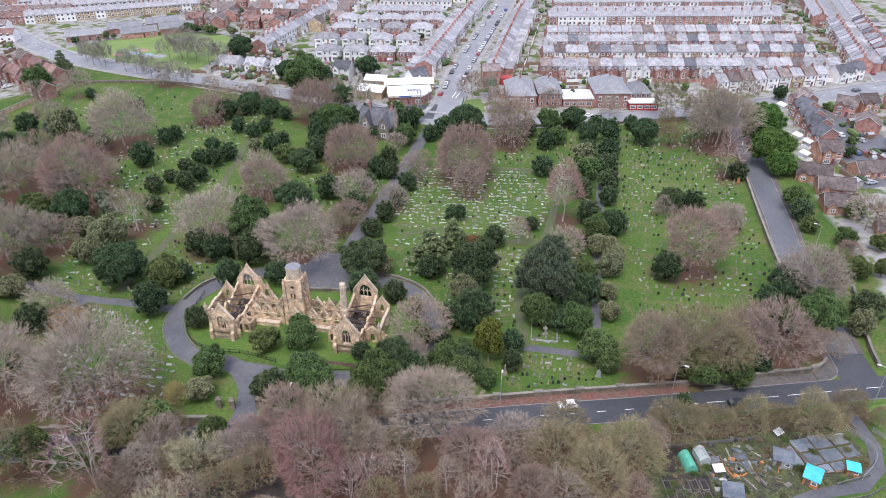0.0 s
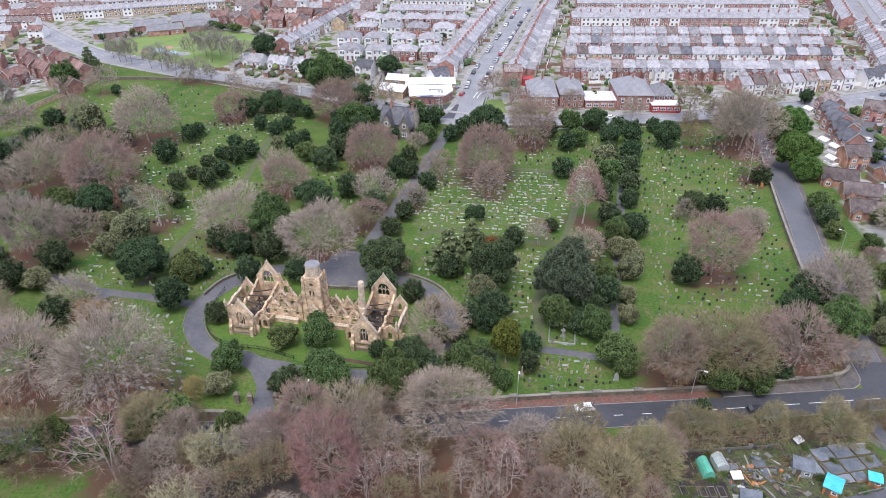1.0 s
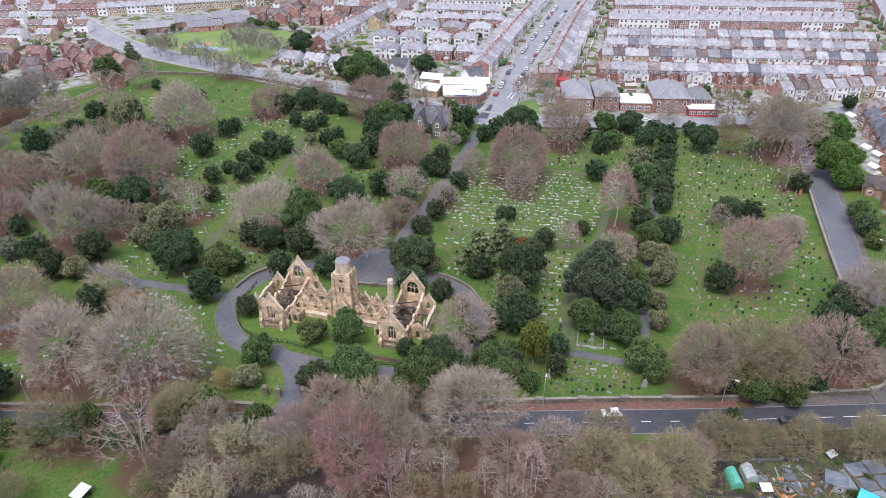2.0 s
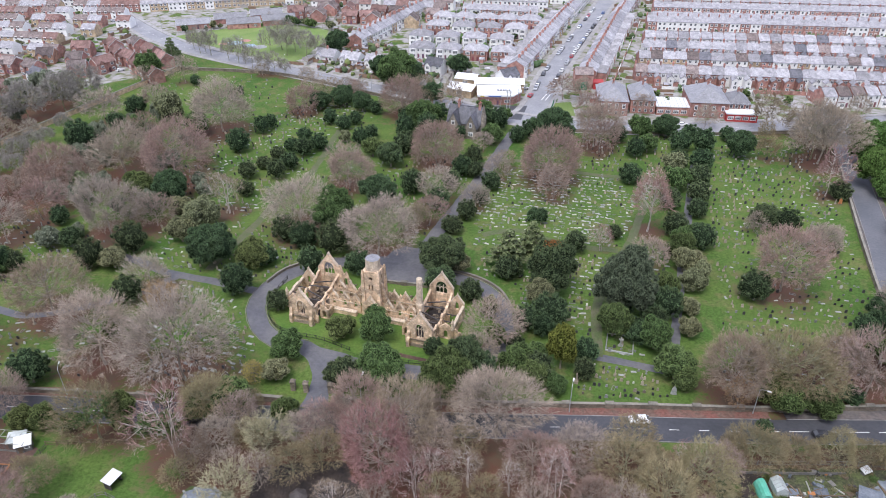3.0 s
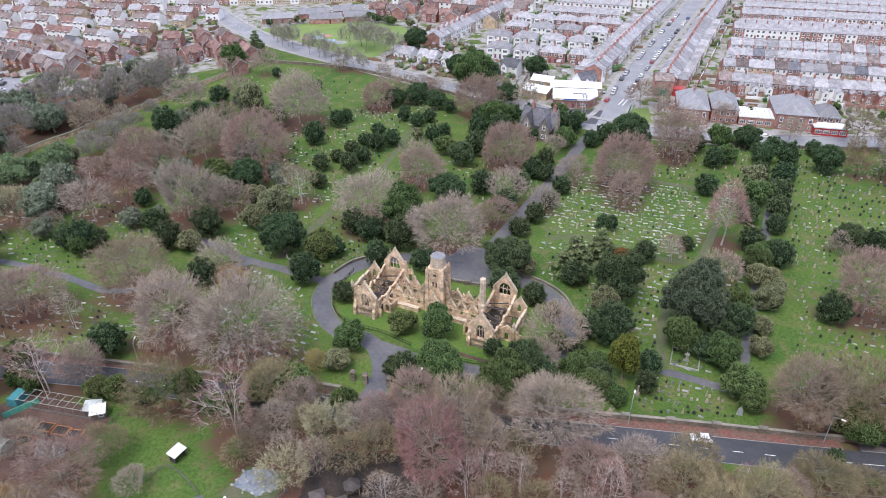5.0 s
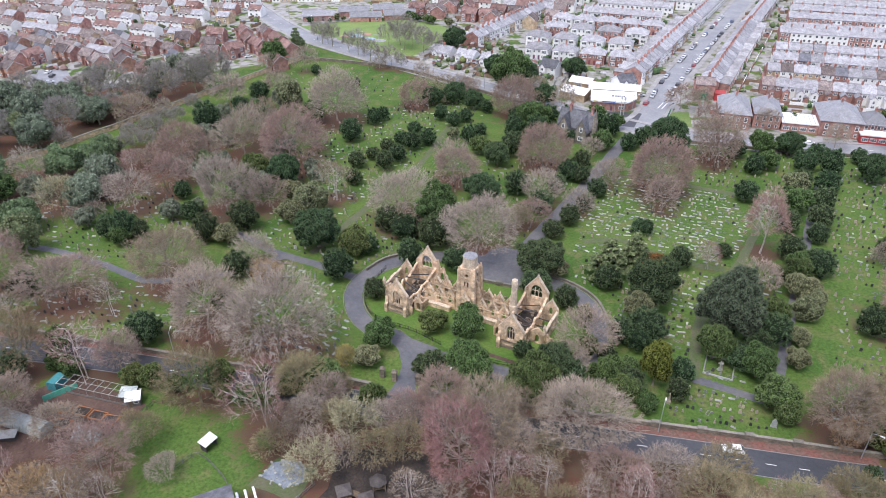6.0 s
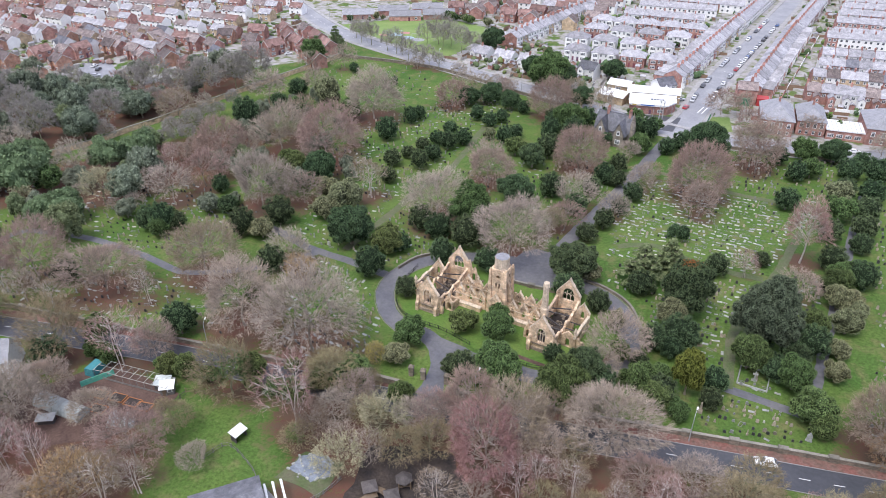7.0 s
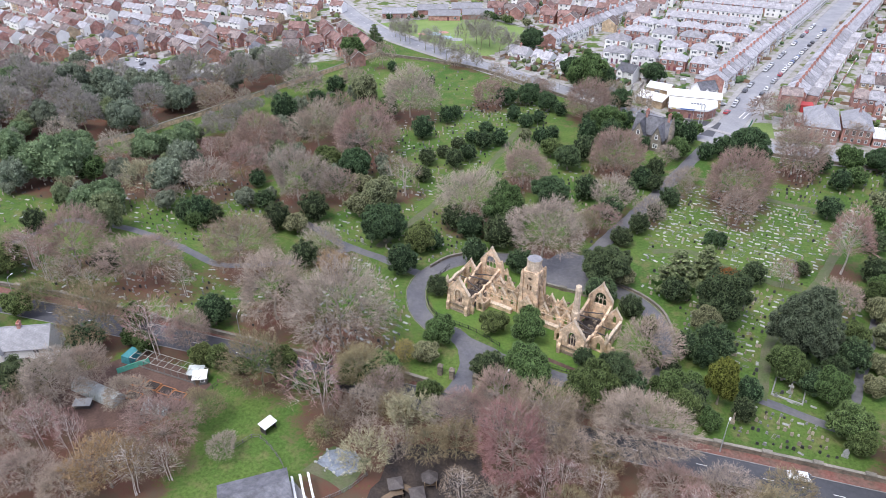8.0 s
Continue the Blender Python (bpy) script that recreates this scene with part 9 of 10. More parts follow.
for i in range(110):
    x, y = rng_a.uniform(50.5, 64), rng_a.uniform(85.5, 98.8)
    w, d, h = rng_a.choice(((1.8, 0.16, 0.14), (2.4, 0.2, 0.12), (0.45, 0.4, 0.4), (0.7, 0.5, 0.5), (1.3, 0.9, 0.1), (2.2, 0.14, 0.14)))
    key = rng_a.choice(("wood_grey", "marble", "orange_wood", "timber_black", "membrane", "wood", "wood", "wood_grey", "timber_black", "membrane"))
    name, label = {0.14: ("plank", "loose plank lying on the allotment"), 0.12: ("plank", "long loose plank lying on the allotment"), 0.4: ("crate", "small crate set down on the plot"), 0.5: ("box", "storage box set down on the plot"), 0.1: ("sheet", "sheet of material lying on the plot")}[h]
    s = Shape()
    s.box(-w / 2, w / 2, -d / 2, d / 2, 0, h, 0, 0.02)
    solid(name, s, key, label, name, turned(x, y, 0.03, rng_a.uniform(0, 180)), "allotment clutter")
railings([(40, 98), (50, 99), (65, 100.8), (80, 101.2)], 1.3, "patched timber fence along the allotments", 0.12, 0.35, "wood_grey", 2, 2.4)
railings([(81, 100.6), (83.4, 96), (82.6, 92), (78, 88)], 1.5, "mesh fence beside the lane", 0.08, 0.3, "metal_grey", 3, 2.2)
railings([(58, 79.5), (68, 82.6), (78, 84.4), (87, 91)], 1.1, "pale timber fence along the lane", 0.12, 0.2, "wood_grey", 2, 2.0)
gate = railings([(86.2, 100), (88, 97.4)], 1.4, "pale metal gate beside the lane", 0.1, 0.25, "metal_grey", 3, 3.0)


# weeds and small bushes on the plots
def tuft(seed, leaves, label):
    rng = np.random.default_rng(seed)
    base = rng.normal(size=(260, 3)) * (0.28, 0.28, 0)
    way = rng.normal(size=(260, 3)) * (0.22, 0.22, 0.1) + (0, 0, 0.42)
    v, f = blades(base, way, np.full(260, 0.035), rng)
    return tagged(new("weed_tuft", mesh_np("weed_tuft", v, f, [leaves])), label, "weeds", "weeds on the plots")


tufts = [tuft(1, LEAVES["green"], "tuft of green weeds on the allotment"), tuft(2, TWIGS["lime"], "tuft of dry straw-coloured grass"), tuft(3, LEAVES["olive"], "tuft of pale olive weeds")]
for i, ob in enumerate(tufts):
    ob.matrix_basis = turned(53.5 + 2.5 * i, 97.0, 0.02, 40 * i)
for i in range(120):
    x, y = rng_a.uniform(38, 82), rng_a.uniform(82, 100.5)
    if not inside(x, y, [(38, 84), (40, 97), (50, 98), (65, 100), (81, 100), (82.6, 93), (76.5, 88), (68, 86.2), (58, 83), (40, 81)]) or (67 < x < 80 and 89 < y < 99 and rng_a.random() < 0.75):
        continue
    m = turned(x, y, 0.02, rng_a.uniform(0, 360), rng_a.uniform(0.7, 1.7))
    if i < 3:
        tufts[i].matrix_basis = m
    else:
        copy_thing(tufts[i % 3], Matrix()).matrix_basis = m
# ---- graves ----
def headstone(kind):
    """One memorial, a metre or so high, cut from one stone; it faces -y."""
    s = Shape()
    if kind == "round":
        s.prism([(-0.38, -0.1), (0.38, -0.1), (0.38, 0.85)] + [(0.38 * math.cos(a * math.pi / 6), 0.85 + 0.3 * math.sin(a * math.pi / 6)) for a in range(1, 6)] + [(-0.38, 0.85)], -0.08, 0.08)
    elif kind == "gothic":
        s.prism([(-0.42, -0.1), (0.42, -0.1), (0.42, 0.2), (0.34, 0.25), (0.34, 1.0), (0, 1.5), (-0.34, 1.0), (-0.34, 0.25), (-0.42, 0.2)], -0.11, 0.11)
    elif kind == "square":
        s.prism([(-0.42, -0.1), (0.42, -0.1), (0.42, 0.12), (0.34, 0.12), (0.34, 0.8), (0.2, 0.9), (-0.2, 0.9), (-0.34, 0.8), (-0.34, 0.12), (-0.42, 0.12)], -0.1, 0.1)
    elif kind == "cross":
        s.prism([(-0.4, -0.1), (0.4, -0.1), (0.4, 0.25), (0.24, 0.25), (0.24, 0.5), (0.09, 0.5), (0.09, 1.25), (0.36, 1.25), (0.36, 1.43), (0.09, 1.43), (0.09, 1.8), (-0.09, 1.8), (-0.09, 1.43),
                 (-0.36, 1.43), (-0.36, 1.25), (-0.09, 1.25), (-0.09, 0.5), (-0.24, 0.5), (-0.24, 0.25), (-0.4, 0.25)], -0.12, 0.12)
    elif kind == "ledger":
        s.box(-0.45, 0.45, -1.0, 1.0, -0.1, 0.28, 0, 0.04)
    elif kind == "obelisk":
        s.tube(((0, 0, -0.1), (0, 0, 0.5), (0, 0, 0.52), (0, 0, 2.0), (0, 0, 2.25)), (0.5, 0.48, 0.28, 0.18, 0.01), 4)
    elif kind == "kerbed":
        o, i = [(-0.5, -1.1), (0.5, -1.1), (0.5, 1.1), (-0.5, 1.1)], [(-0.38, -0.98), (0.38, -0.98), (0.38, 0.98), (-0.38, 0.98)]
        for z in (0.22,):
            for q in range(4):
                a, b, c, d = o[q], o[(q + 1) % 4], i[(q + 1) % 4], i[q]
                s.face(((*a, z), (*b, z), (*c, z), (*d, z)))
                s.face(((*a, -0.1), (*b, -0.1), (*b, z), (*a, z)))
                s.face(((*d, 0.02), (*c, 0.02), (*c, z), (*d, z)))
    return s


STONES = [("round", "grave_stone", "weathered brown sandstone headstone with a rounded top"), ("gothic", "grave_stone", "weathered gothic-pointed headstone in the grass"), ("square", "granite_black", "polished black granite headstone in the grass"),
          ("cross", "grave_grey", "grey stone memorial cross on a stepped base"), ("ledger", "marble", "pale flat ledger stone lying in the grass"), ("kerbed", "grave_grey", "grey kerbed grave plot in the grass"),
          ("round", "marble", "pale marble headstone in the grass"), ("obelisk", "grave_stone", "weathered sandstone obelisk memorial"), ("ledger", "grave_grey", "grey flat grave slab in the grass"), ("square", "grave_grey", "low grey granite headstone"), ("round", "granite_black", "dark stone headstone with a rounded top")]
PLOTS = [  # plan outline, spacing along and between the rows, how full, and the turn of the rows; flat: how many lie flat
    ([(-14, 172), (26, 174), (38, 205), (45, 220), (20, 222), (-3, 228), (-16, 214)], 1.35, 2.1, 0.62, -6, 0.86),
    ([(10, 228), (45, 225), (60, 243), (58, 262), (20, 260)], 1.9, 2.8, 0.62, -4, 0.2),
    ([(52, 150), (90, 165), (99, 215), (104, 262), (62, 262), (56, 205)], 1.9, 2.6, 0.55, -4, 0.2),
    ([(42, 120), (72, 121), (86, 140), (90, 165), (52, 150)], 1.9, 2.6, 0.5, -4, 0.25),
    ([(12.5, 112.5), (33, 114.5), (33, 122.5), (14, 126)], 1.4, 2.0, 0.72, -8, 0.1),
    ([(21, 129), (33, 127.5), (36, 138), (22, 141)], 1.5, 2.0, 0.75, -8, 0.4),
    ([(-1, 138), (18, 134), (18, 150), (25, 170), (-10, 170), (-12, 158), (1, 150)], 1.35, 2.1, 0.75, -8, 0.45),
    ([(24, 148), (38, 150), (44, 180), (30, 176)], 1.4, 2.2, 0.7, -8, 0.4),
    ([(-68, 104), (-60, 112), (-61, 124), (-69, 138), (-95, 145), (-88, 122), (-80, 105)], 1.5, 2.2, 0.75, -12, 0.5),
    ([(-94, 104), (-100, 120), (-140, 124), (-180, 112), (-170, 98), (-130, 100)], 1.8, 2.6, 0.55, 6, 0.45),
    ([(-100, 150), (-70, 147), (-66, 150), (-50, 163), (-50, 172), (-76, 178), (-110, 172)], 1.6, 2.4, 0.65, -10, 0.4),
    ([(-130, 130), (-180, 132), (-196, 160), (-150, 170), (-118, 160)], 1.9, 2.6, 0.55, 8, 0.35),
    ([(-108, 176), (-84, 180), (-82, 205), (-120, 215), (-135, 190)], 1.9, 2.5, 0.55, 0, 0.4),
    ([(-58, 190), (-24, 192), (-17, 225), (-24, 245), (-55, 235), (-70, 210)], 2.1, 2.9, 0.5, -8, 0.2),
    ([(-78, 205), (-110, 212), (-122, 240), (-92, 285), (-62, 280), (-70, 240)], 1.8, 2.6, 0.5, 30, 0.35),
    ([(-120, 255), (-165, 262), (-172, 305), (-125, 312), (-95, 285)], 4.0, 5.0, 0.35, 12, 0.3),
    ([(-185, 165), (-212, 172), (-230, 120), (-205, 105), (-186, 112)], 2.6, 3.2, 0.4, 4, 0.4),
    ([(-35, 168), (-15, 168), (-20, 185), (-30, 182)], 2.2, 2.8, 0.4, -8, 0.3),
]
WAYS = [(LOOP, 3.4), (AVENUE, 3.0), (WEST_PATH, 2.2), (MAIN, 8.0)] + [(p, 1.9) for p in FOOTPATHS.values()]
EVERGREEN = [q for key in ("dark", "green", "olive", "column", "cedar", "puzzle", "rusty") for q in STANDS[key]]
rng_g = random.Random(21)
places = []
for poly, dx, dy, full, deg, flat in PLOTS:
    cx, cy = sum(p[0] for p in poly) / len(poly), sum(p[1] for p in poly) / len(poly)
    reach = max(math.hypot(p[0] - cx, p[1] - cy) for p in poly)
    c, s_ = math.cos(radians(deg)), math.sin(radians(deg))
    nx, ny = int(reach / dx) + 1, int(reach / dy) + 1
    for i in range(-nx, nx + 1):
        for j in range(-ny, ny + 1):
            u, v = i * dx + rng_g.uniform(-0.55, 0.55), j * dy + rng_g.uniform(-0.45, 0.45) + 0.8 * noise.noise(Vector((i * 0.11, j * 0.3, deg)))
            x, y = cx + u * c - v * s_, cy + u * s_ + v * c
            patchy = full + 0.2 + 0.6 * noise.noise(Vector((x * 0.09, y * 0.09, 3)))
            if rng_g.random() > patchy or not inside(x, y, poly):
                continue
            if any(off_line(x, y, p) < w for p, w in WAYS) or any(math.hypot(x - a, y - b) < 0.85 * r for a, b, r in EVERGREEN):
                continue
            low = rng_g.random() < flat
            k = rng_g.choice((4, 5, 8, 8, 5, 8, 5, 8, 5, 8)) if low else rng_g.choice((0, 1, 2, 3, 10, 10, 9, 0, 9, 10, 9, 1, 0, 2, 10, 6, 7))
            places.append((y, x, deg + (rng_g.choice((90, 90, 90, 0)) if low else 0) + rng_g.uniform(-8, 8) * (2.2 if low else 1), k, rng_g.uniform(0.45, 0.75) if low else rng_g.uniform(0.55, 0.95), rng_g.uniform(-8, 8)))
places.sort()
shapes = [headstone(kind) for kind, _, _ in STONES]
stones, rest = {}, [Shape() for _ in STONES]
for n, (y, x, deg, k, size, lean) in enumerate(places):
    m = pose(x, y, 0, lean if k not in (4, 5, 8) else 0, 0, deg) @ Matrix.Diagonal((size, size * 0.95 if k in (4, 5, 8) else size, size * (0.6 if k in (4, 5, 8) else 1), 1))
    if n < 300:
        if k not in stones:
            stones[k] = solid("gravestone", shapes[k], STONES[k][1], STONES[k][2], "gravestone", m, "graves in the grass")
        else:
            copy_thing(stones[k], Matrix()).matrix_basis = m
    else:
        rest[k].join(shapes[k], m)
for (kind, mat, label), s in zip(STONES, rest):
    if s.f:
        solid("gravestones", s, mat, "rows like this: " + label, "gravestones", None, "", "stuff")

# a few memorials that stand out
for x, y, kind, mat, size, label in ((24.2, 131.3, "cross", "marble", 1.5, "tall pale memorial cross within a kerbed plot"), (13.6, 117.5, "obelisk", "grave_stone", 1.3, "dark sandstone obelisk among the graves"), (34.2, 116.5, "gothic", "grave_grey", 1.5, "tall grey memorial stone by the wall"),
                                     (-75, 122, "gothic", "marble", 1.4, "pale leaning memorial in the grass"), (-90.5, 150.5, "square", "marble", 1.4, "white headstone beside the path"), (9.0, 240.5, "cross", "marble", 1.6, "white memorial cross in the grass"), (99.5, 212, "gothic", "orange_wood", 1.3, "orange-stained stone memorial by the wall")):
    solid("memorial", headstone(kind), mat, label, "memorial", turned(x, y, 0, -8, size))

# ---- parked cars ----
def car(paint, label):
    """A small family car, nose towards +x: body, glass, lamps and four wheels."""
    c = thing("car", label, "car")
    s = Shape()
    side = [(-2.1, 0.32), (2.05, 0.32), (2.12, 0.55), (2.0, 0.78), (1.0, 0.92), (0.35, 1.40), (-1.35, 1.42), (-2.0, 0.98), (-2.12, 0.7)]
    n = len(side)
    for y, k in ((-0.86, 0.86), (-0.80, 1), (0.80, 1), (0.86, 0.86)):
        for x, z in side:
            tuck = 0.16 if z > 1.0 else 0.0
            s.v.append((x * (0.985 if abs(y) > 0.83 else 1), y - math.copysign(tuck, y), z if abs(y) < 0.83 else 0.32 + (z - 0.32) * 0.93))
    for r in range(3):
        for i in range(n):
            s.f.append((r * n + i, r * n + (i + 1) % n, (r + 1) * n + (i + 1) % n, (r + 1) * n + i))
    s.f += [tuple(range(n)), tuple(range(4 * n - 1, 3 * n - 1, -1))]
    s.m = [0] * len(s.f)
    part("body", s, paint, c)
    s = Shape()
    s.prism([(0.98, 0.94), (0.36, 1.385), (0.30, 1.40), (0.92, 0.95)], -0.62, 0.62)
    part("windscreen", s, "glass", c, "", pose(0.03, 0, 0.03))
    s = Shape()
    s.prism([(-1.98, 1.0), (-1.38, 1.40), (-1.33, 1.39), (-1.9, 0.98)], -0.6, 0.6)
    part("rear_window", s, "glass", c, "", pose(-0.04, 0, 0.03))
    for y in (-1, 1):
        s = Shape()
        s.prism([(-1.75, 1.0), (0.75, 0.98), (0.25, 1.33), (-1.3, 1.34)], y * 0.74, y * 0.79)
        part("side_window", s, "glass", c)
        for x in (-1.3, 1.3):
            s = Shape()
            s.tube(((x, y * 0.66, 0.31), (x, y * 0.88, 0.31)), (0.31, 0.31), 10)
            part("wheel", s, "rubber", c)
    return c


CARS = {}


def park(paint, x, y, deg, z=0.04):
    label = {"car_white": "white", "car_silver": "silver", "car_black": "black", "car_blue": "blue", "car_red": "red", "car_grey": "dark grey"}[paint] + " hatchback car standing on the tarmac"
    if paint not in CARS:
        CARS[paint] = car(paint, label)
        CARS[paint]["group"] = "parked cars"
        CARS[paint].matrix_basis = turned(x, y, z, deg)
    else:
        copy_thing(CARS[paint], turned(x, y, z, deg))


PAINTS = ["car_white", "car_silver", "car_black", "car_grey", "car_white", "car_blue", "car_silver", "car_black", "car_red", "car_white"]
for i, (x, y, deg) in enumerate(((164, 260.7, 30), (160.3, 252.1, 110), (158.4, 246.6, 115), (153.1, 252.2, 100), (146, 237.3, 110), (150.8, 235.3, 110), (155.1, 233.7, 120), (143.7, 211, 10), (164.7, 252, 10), (160.9, 237.2, 10), (166, 266, 20), (158, 276, 10))):
    park(PAINTS[(i * 3) % 10], x, y, deg, 0.07)
rng_c = random.Random(8)
for s_, off in ((1, 3.7), (-1, 3.7)):
    gone = 0.0
    for a, b in zip(high_line, high_line[1:]):
        gone += (b - a).length
        d = (b - a).normalized()
        p = a + Vector((-d.y, d.x, 0)) * off * s_
        if gone > 42 and p.y < 470 and rng_c.random() < 0.40:
            park(rng_c.choice(PAINTS), p.x, p.y, math.degrees(math.atan2(d.y, d.x)) + (180 if s_ == 1 else 0), 0.045)
for a, b in zip(right_line[::2], right_line[1::2]):
    d = (b - a).normalized()
    if b.y < 430 and rng_c.random() < 0.45:
        p = a + Vector((-d.y, d.x, 0)) * rng_c.choice((-2.8, 2.8))
        park(rng_c.choice(PAINTS), p.x, p.y, math.degrees(math.atan2(d.y, d.x)), 0.045)
for x, y, deg, paint in ((97, 139.5, 80, "car_white"), (26, 107.4, 186, "car_white"), (62, 107.8, 6, "car_black"), (-61, 303, 155, "car_white"), (-108, 319, 157, "car_silver"), (60, 273, 2, "car_white"), (128, 284.5, 16, "car_black"), (185, 303, 20, "car_grey"),
                         (-8, 296, 70, "car_white"), (-4, 309, 20, "car_silver"), (-1, 300, 75, "car_red"), (-268, 250, 40, "car_silver"), (-274, 258, 110, "car_black"), (-280, 262, 100, "car_white"), (-262, 244, 60, "car_grey"), (-284, 268, 20, "car_red"),
                         (-186, 318, 50, "car_silver"), (-200, 312, 50, "car_white"), (-183, 309, 40, "car_black"), (-230, 372, 140, "car_white"), (-255, 402, 138, "car_silver"), (-300, 449, 135, "car_white"), (113, 292, 100, "car_white")):
    park(paint, x, y, deg, 0.045)

# ---- the clutter of back gardens across the town ----
def back_gardens(label, poly, deg, n, seed):
    """Fences, hedges, sheds and shrubs behind the houses, too many and too far off to be counted."""
    rng, s = random.Random(seed), Shape()
    xs, ys = [p[0] for p in poly], [p[1] for p in poly]
    lines = [(NORTH, 9.0), (HIGH, 8.2), (RIGHT, 7.0), (SIDE, 7.0), (MAIN, 7.5)]
    for _ in range(n):
        x, y = rng.uniform(min(xs), max(xs)), rng.uniform(min(ys), max(ys))
        if not inside(x, y, poly) or any(off_line(x, y, p) < w for p, w in lines):
            continue
        m = pose(x, y, 0, 0, 0, deg + rng.choice((0, 90, 90)) + rng.uniform(-3, 3))
        one, kind = Shape(), rng.random()
        if kind < 0.42:
            w = rng.uniform(4, 9)
            one.box(-w / 2, w / 2, -0.06, 0.06, -0.1, rng.uniform(1.2, 1.8), rng.choice((0, 0, 1)))
        elif kind < 0.60:
            w, h = rng.uniform(2, 6), rng.uniform(1.0, 2.0)
            one.tube(((-w / 2, 0, h * 0.45), (-w / 6, 0.1, h * 0.55), (w / 6, -0.1, h * 0.5), (w / 2, 0, h * 0.45)), (h * 0.45, h * 0.6, h * 0.55, h * 0.4), 6, rng.choice((2, 2, 3)))
        elif kind < 0.74:
            w, d = rng.uniform(0.9, 1.6), rng.uniform(0.8, 1.3)
            k = rng.choice((0, 1, 4))
            one.box(-w, w, -d, d, -0.1, 1.9, k)
            one.prism([(-d - 0.1, 1.85), (0, 2.5), (d + 0.1, 1.85), (d + 0.1, 1.95), (0, 2.6), (-d - 0.1, 1.95)], -w - 0.1, w + 0.1, 5, "x")
        elif kind < 0.9:
            r = rng.uniform(0.7, 1.9)
            one.tube(((0, 0, 0), (0.1, 0, r * 0.5), (0, 0.1, r * 1.2), (0, 0, r * 1.8)), (r * 0.5, r, r * 0.8, r * 0.1), 7, rng.choice((2, 2, 3, 6)))
        else:
            w = rng.uniform(1.2, 2.5)
            one.box(-w, w, -w * 0.8, w * 0.8, 0.01, 0.06, rng.choice((1, 7, 7)))
        s.join(one, m)
    tagged(new("back_gardens", s.mesh("back_gardens", ["fence_wood", "fence_grey", LEAVES["dark"], LEAVES["green"], "brick_red", "slate", TWIGS["purple"], "lawn"])), label, "gardens", kind="stuff")


back_gardens("fenced back yards with sheds and shrubs behind terraces", [(25, 292), (195, 318), (290, 620), (60, 560)], 0, 2200, 51)
back_gardens("hedged gardens between the semi-detached houses", [(-70, 312), (-6, 290), (22, 440), (40, 560), (-120, 560), (-60, 400)], -3, 1700, 52)
back_gardens("gardens with fences and bushes around the estate houses", [(-600, 220), (-330, 232), (-215, 300), (-200, 350), (-330, 470), (-420, 580), (-600, 560)], -12, 2600, 53)
back_gardens("small gardens and fences among brick houses", [(126, 170), (215, 190), (250, 300), (200, 303), (146, 285)], 10, 420, 54)
back_gardens("front gardens and hedges round the bungalows", [(-125, 332), (-60, 304), (-42, 320), (-70, 360), (-100, 400), (-115, 400), (-112, 345)], -12, 700, 56)
back_gardens("gardens and hedges beyond the playing field", [(-330, 500), (-120, 412), (-60, 420), (-100, 640), (-330, 640)], 4, 1700, 55)

# white conservatories behind the stepped houses
def conservatory(m):
    c = thing("conservatory", "white-framed glazed conservatory behind a brick house", "conservatory", m)
    s = Shape()
    s.box(-1.9, 1.9, -1.6, 1.6, -0.1, 0.7)
    part("base_wall", s, "render_white", c)
    s = Shape()
    for x in (-1.9, -0.64, 0.64, 1.9):
        s.box(x - 0.06, x + 0.06, -1.66, -1.54, 0.7, 2.3)
        s.box(x - 0.06, x + 0.06, 1.54, 1.66, 0.7, 2.3)
    part("frame", s, "white_paint", c)
    s = Shape()
    s.prism([(-1.75, 2.25), (0, 3.1), (1.75, 2.25), (1.75, 2.37), (0, 3.22), (-1.75, 2.37)], -2.05, 2.05, 0, "x")
    part("roof", s, "flat_roof_white", c)


for x, y, deg in ((135.0, 247.5, -72), (136.2, 241.5, -72), (130.5, 231.0, -70), (142.5, 280.0, -70)):
    conservatory(turned(x, y, 0, deg))

# the kerbed plot round the tall memorial cross
plot = thing("grave_plot", "large pale kerbed plot round a memorial cross", "grave", turned(24.2, 132.2, 0, -8))
for x0, x1, y0, y1 in ((-3.2, 3.2, -3.4, -3.1), (-3.2, 3.2, 3.1, 3.4), (-3.2, -2.9, -3.1, 3.1), (2.9, 3.2, -3.1, 3.1)):
    s = Shape()
    s.box(x0, x1, y0, y1, -0.1, 0.35, 0, 0.03)
    part("kerb_stone", s, "grave_grey", plot)

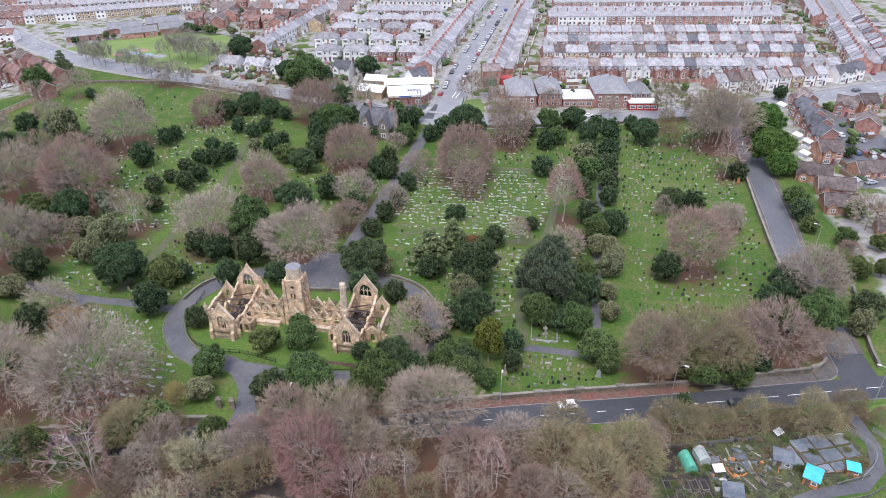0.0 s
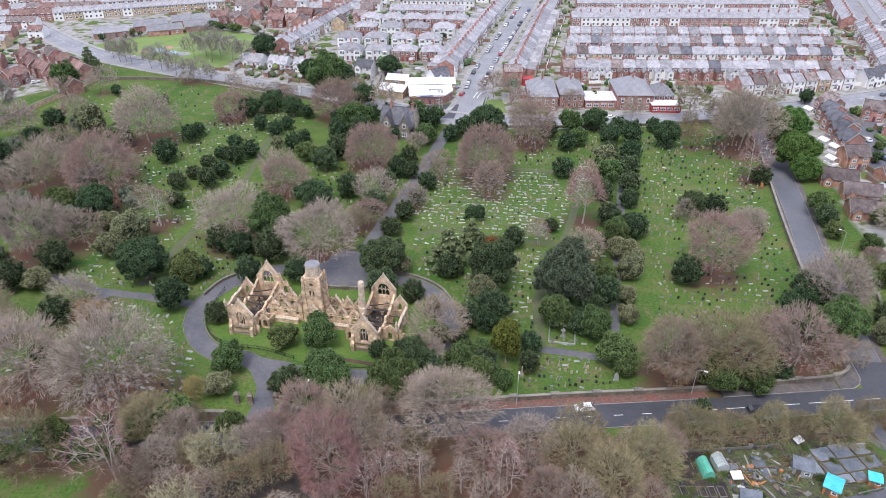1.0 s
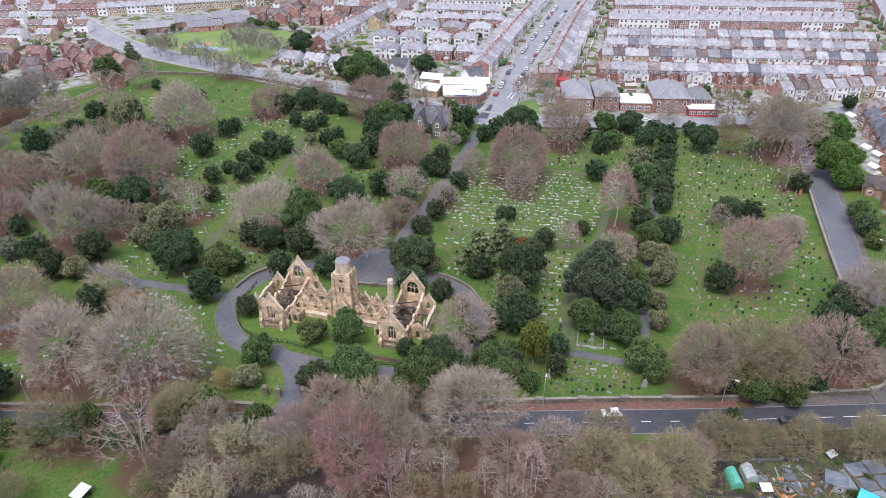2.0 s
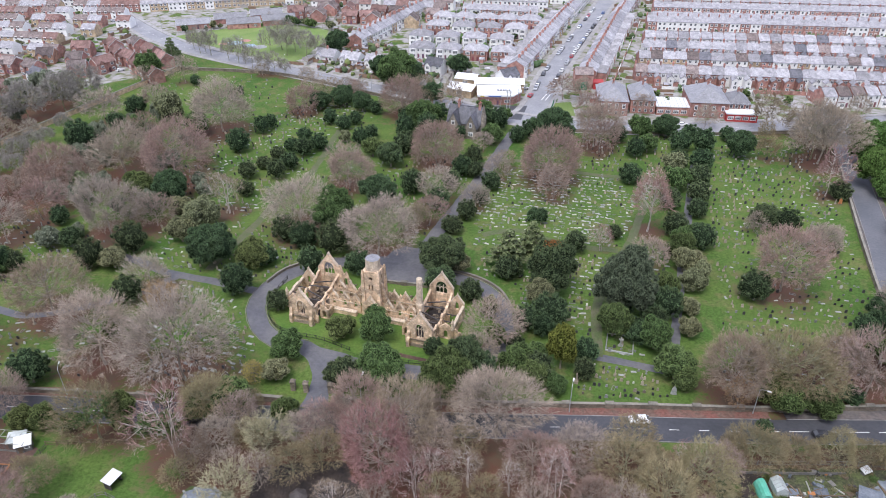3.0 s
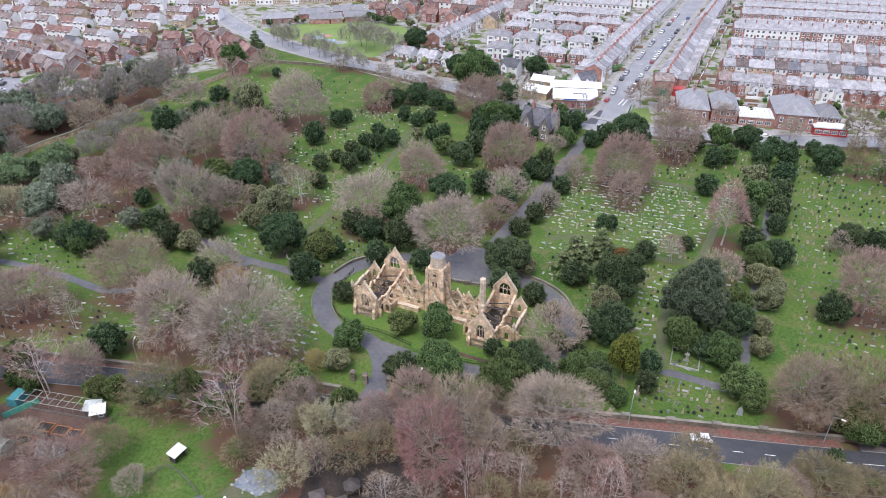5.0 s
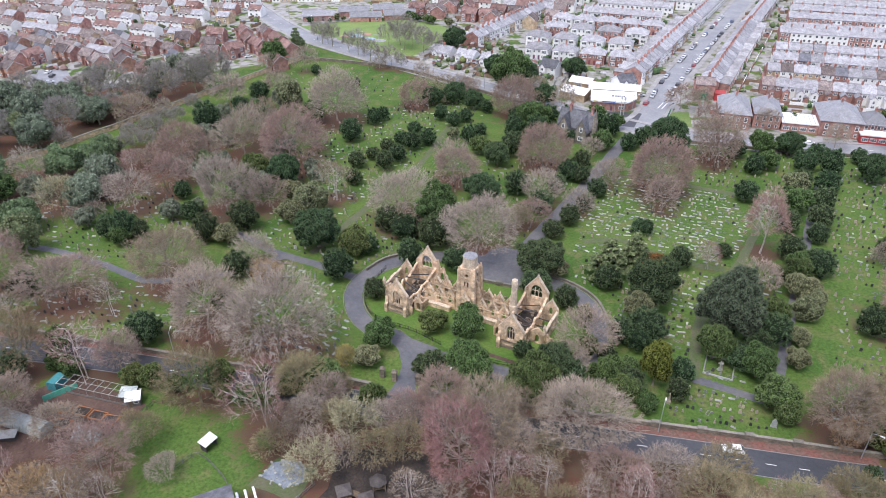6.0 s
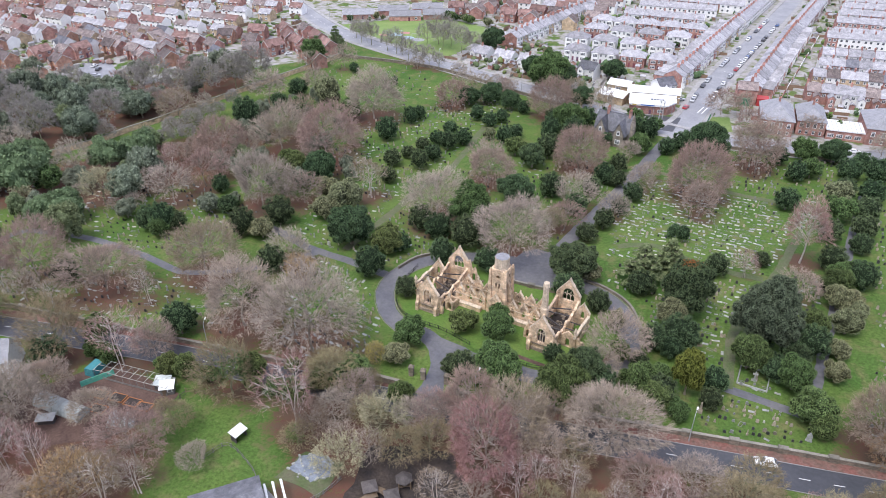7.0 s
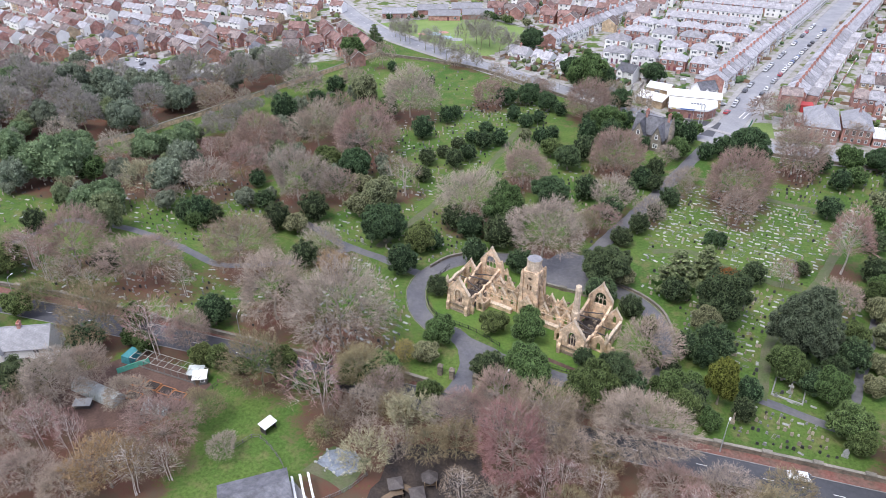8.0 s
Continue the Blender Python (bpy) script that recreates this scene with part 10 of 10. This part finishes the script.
# planks, boards and membrane laid over the allotment
BOARDS = {"white": ("marble", "white painted board lying on the allotment"), "orange": ("orange_wood", "orange timber board edging a bed"), "brown": ("wood", "brown timber edging board on the allotment"), "grey": ("wood_grey", "grey weathered board on the allotment")}
for key, x, y, w, deg in (
    ("white", 55.3, 95.9, 2.8, -90), ("orange", 53.5, 91.2, 2.9, -70), ("orange", 55.6, 90.8, 2.0, -83), ("orange", 55.8, 88.9, 1.6, 30),
    ("white", 58.6, 92.7, 2.1, -90), ("white", 60.0, 95.0, 1.9, -43), ("brown", 50.2, 91.7, 5.8, 9), ("brown", 56.0, 92.7, 5.7, 7),
    ("brown", 51.8, 94.9, 2.0, -57), ("brown", 53.4, 94.1, 2.5, -80), ("grey", 56.1, 88.1, 2.9, -62), ("white", 56.4, 88.0, 1.7, -57),
    ("brown", 62.3, 93.5, 2.2, -82), ("brown", 68.6, 96.3, 5.4, -69), ("grey", 59.1, 88.1, 1.6, -71), ("white", 65.6, 90.2, 1.1, -80),
    ("brown", 70.7, 89.1, 5.5, 14), ("grey", 72.8, 87.0, 7.6, 16), ("white", 77.0, 99.2, 3.2, 5), ("grey", 42.4, 96.3, 6.4, 4),
    ("grey", 49.7, 97.0, 8.2, 6), ("grey", 57.8, 97.8, 5.4, 8),):
    s = Shape()
    s.box(0, w, -0.13, 0.13, 0, 0.16 if key != "grey" else 0.5)
    solid("board", s, BOARDS[key][0], BOARDS[key][1], "board", turned(x, y, 0.03, deg), "allotment boards")
for i, pts in enumerate((
    [(56.2, 94.7), (58.6, 94.9), (58.6, 93.2), (55.8, 92.9)],
    [(57.2, 92.3), (60.4, 92.7), (60.1, 89.9), (57.9, 89.6)],
    [(50.9, 93.8), (53.2, 94.0), (53.2, 92.4), (50.9, 92.1)],
    [(49.9, 90.7), (52.7, 91.1), (53.5, 88.7), (50.4, 88.3)],
    [(66.2, 95.5), (68.3, 96.5), (69.0, 91.7), (66.8, 91.2)])):
    ground_patch("plot_cover", wobbly(pts, 70 + i, 0.12, 1.0), 0.05 + 0.004 * i, "membrane", "grey weed membrane laid over a plot")
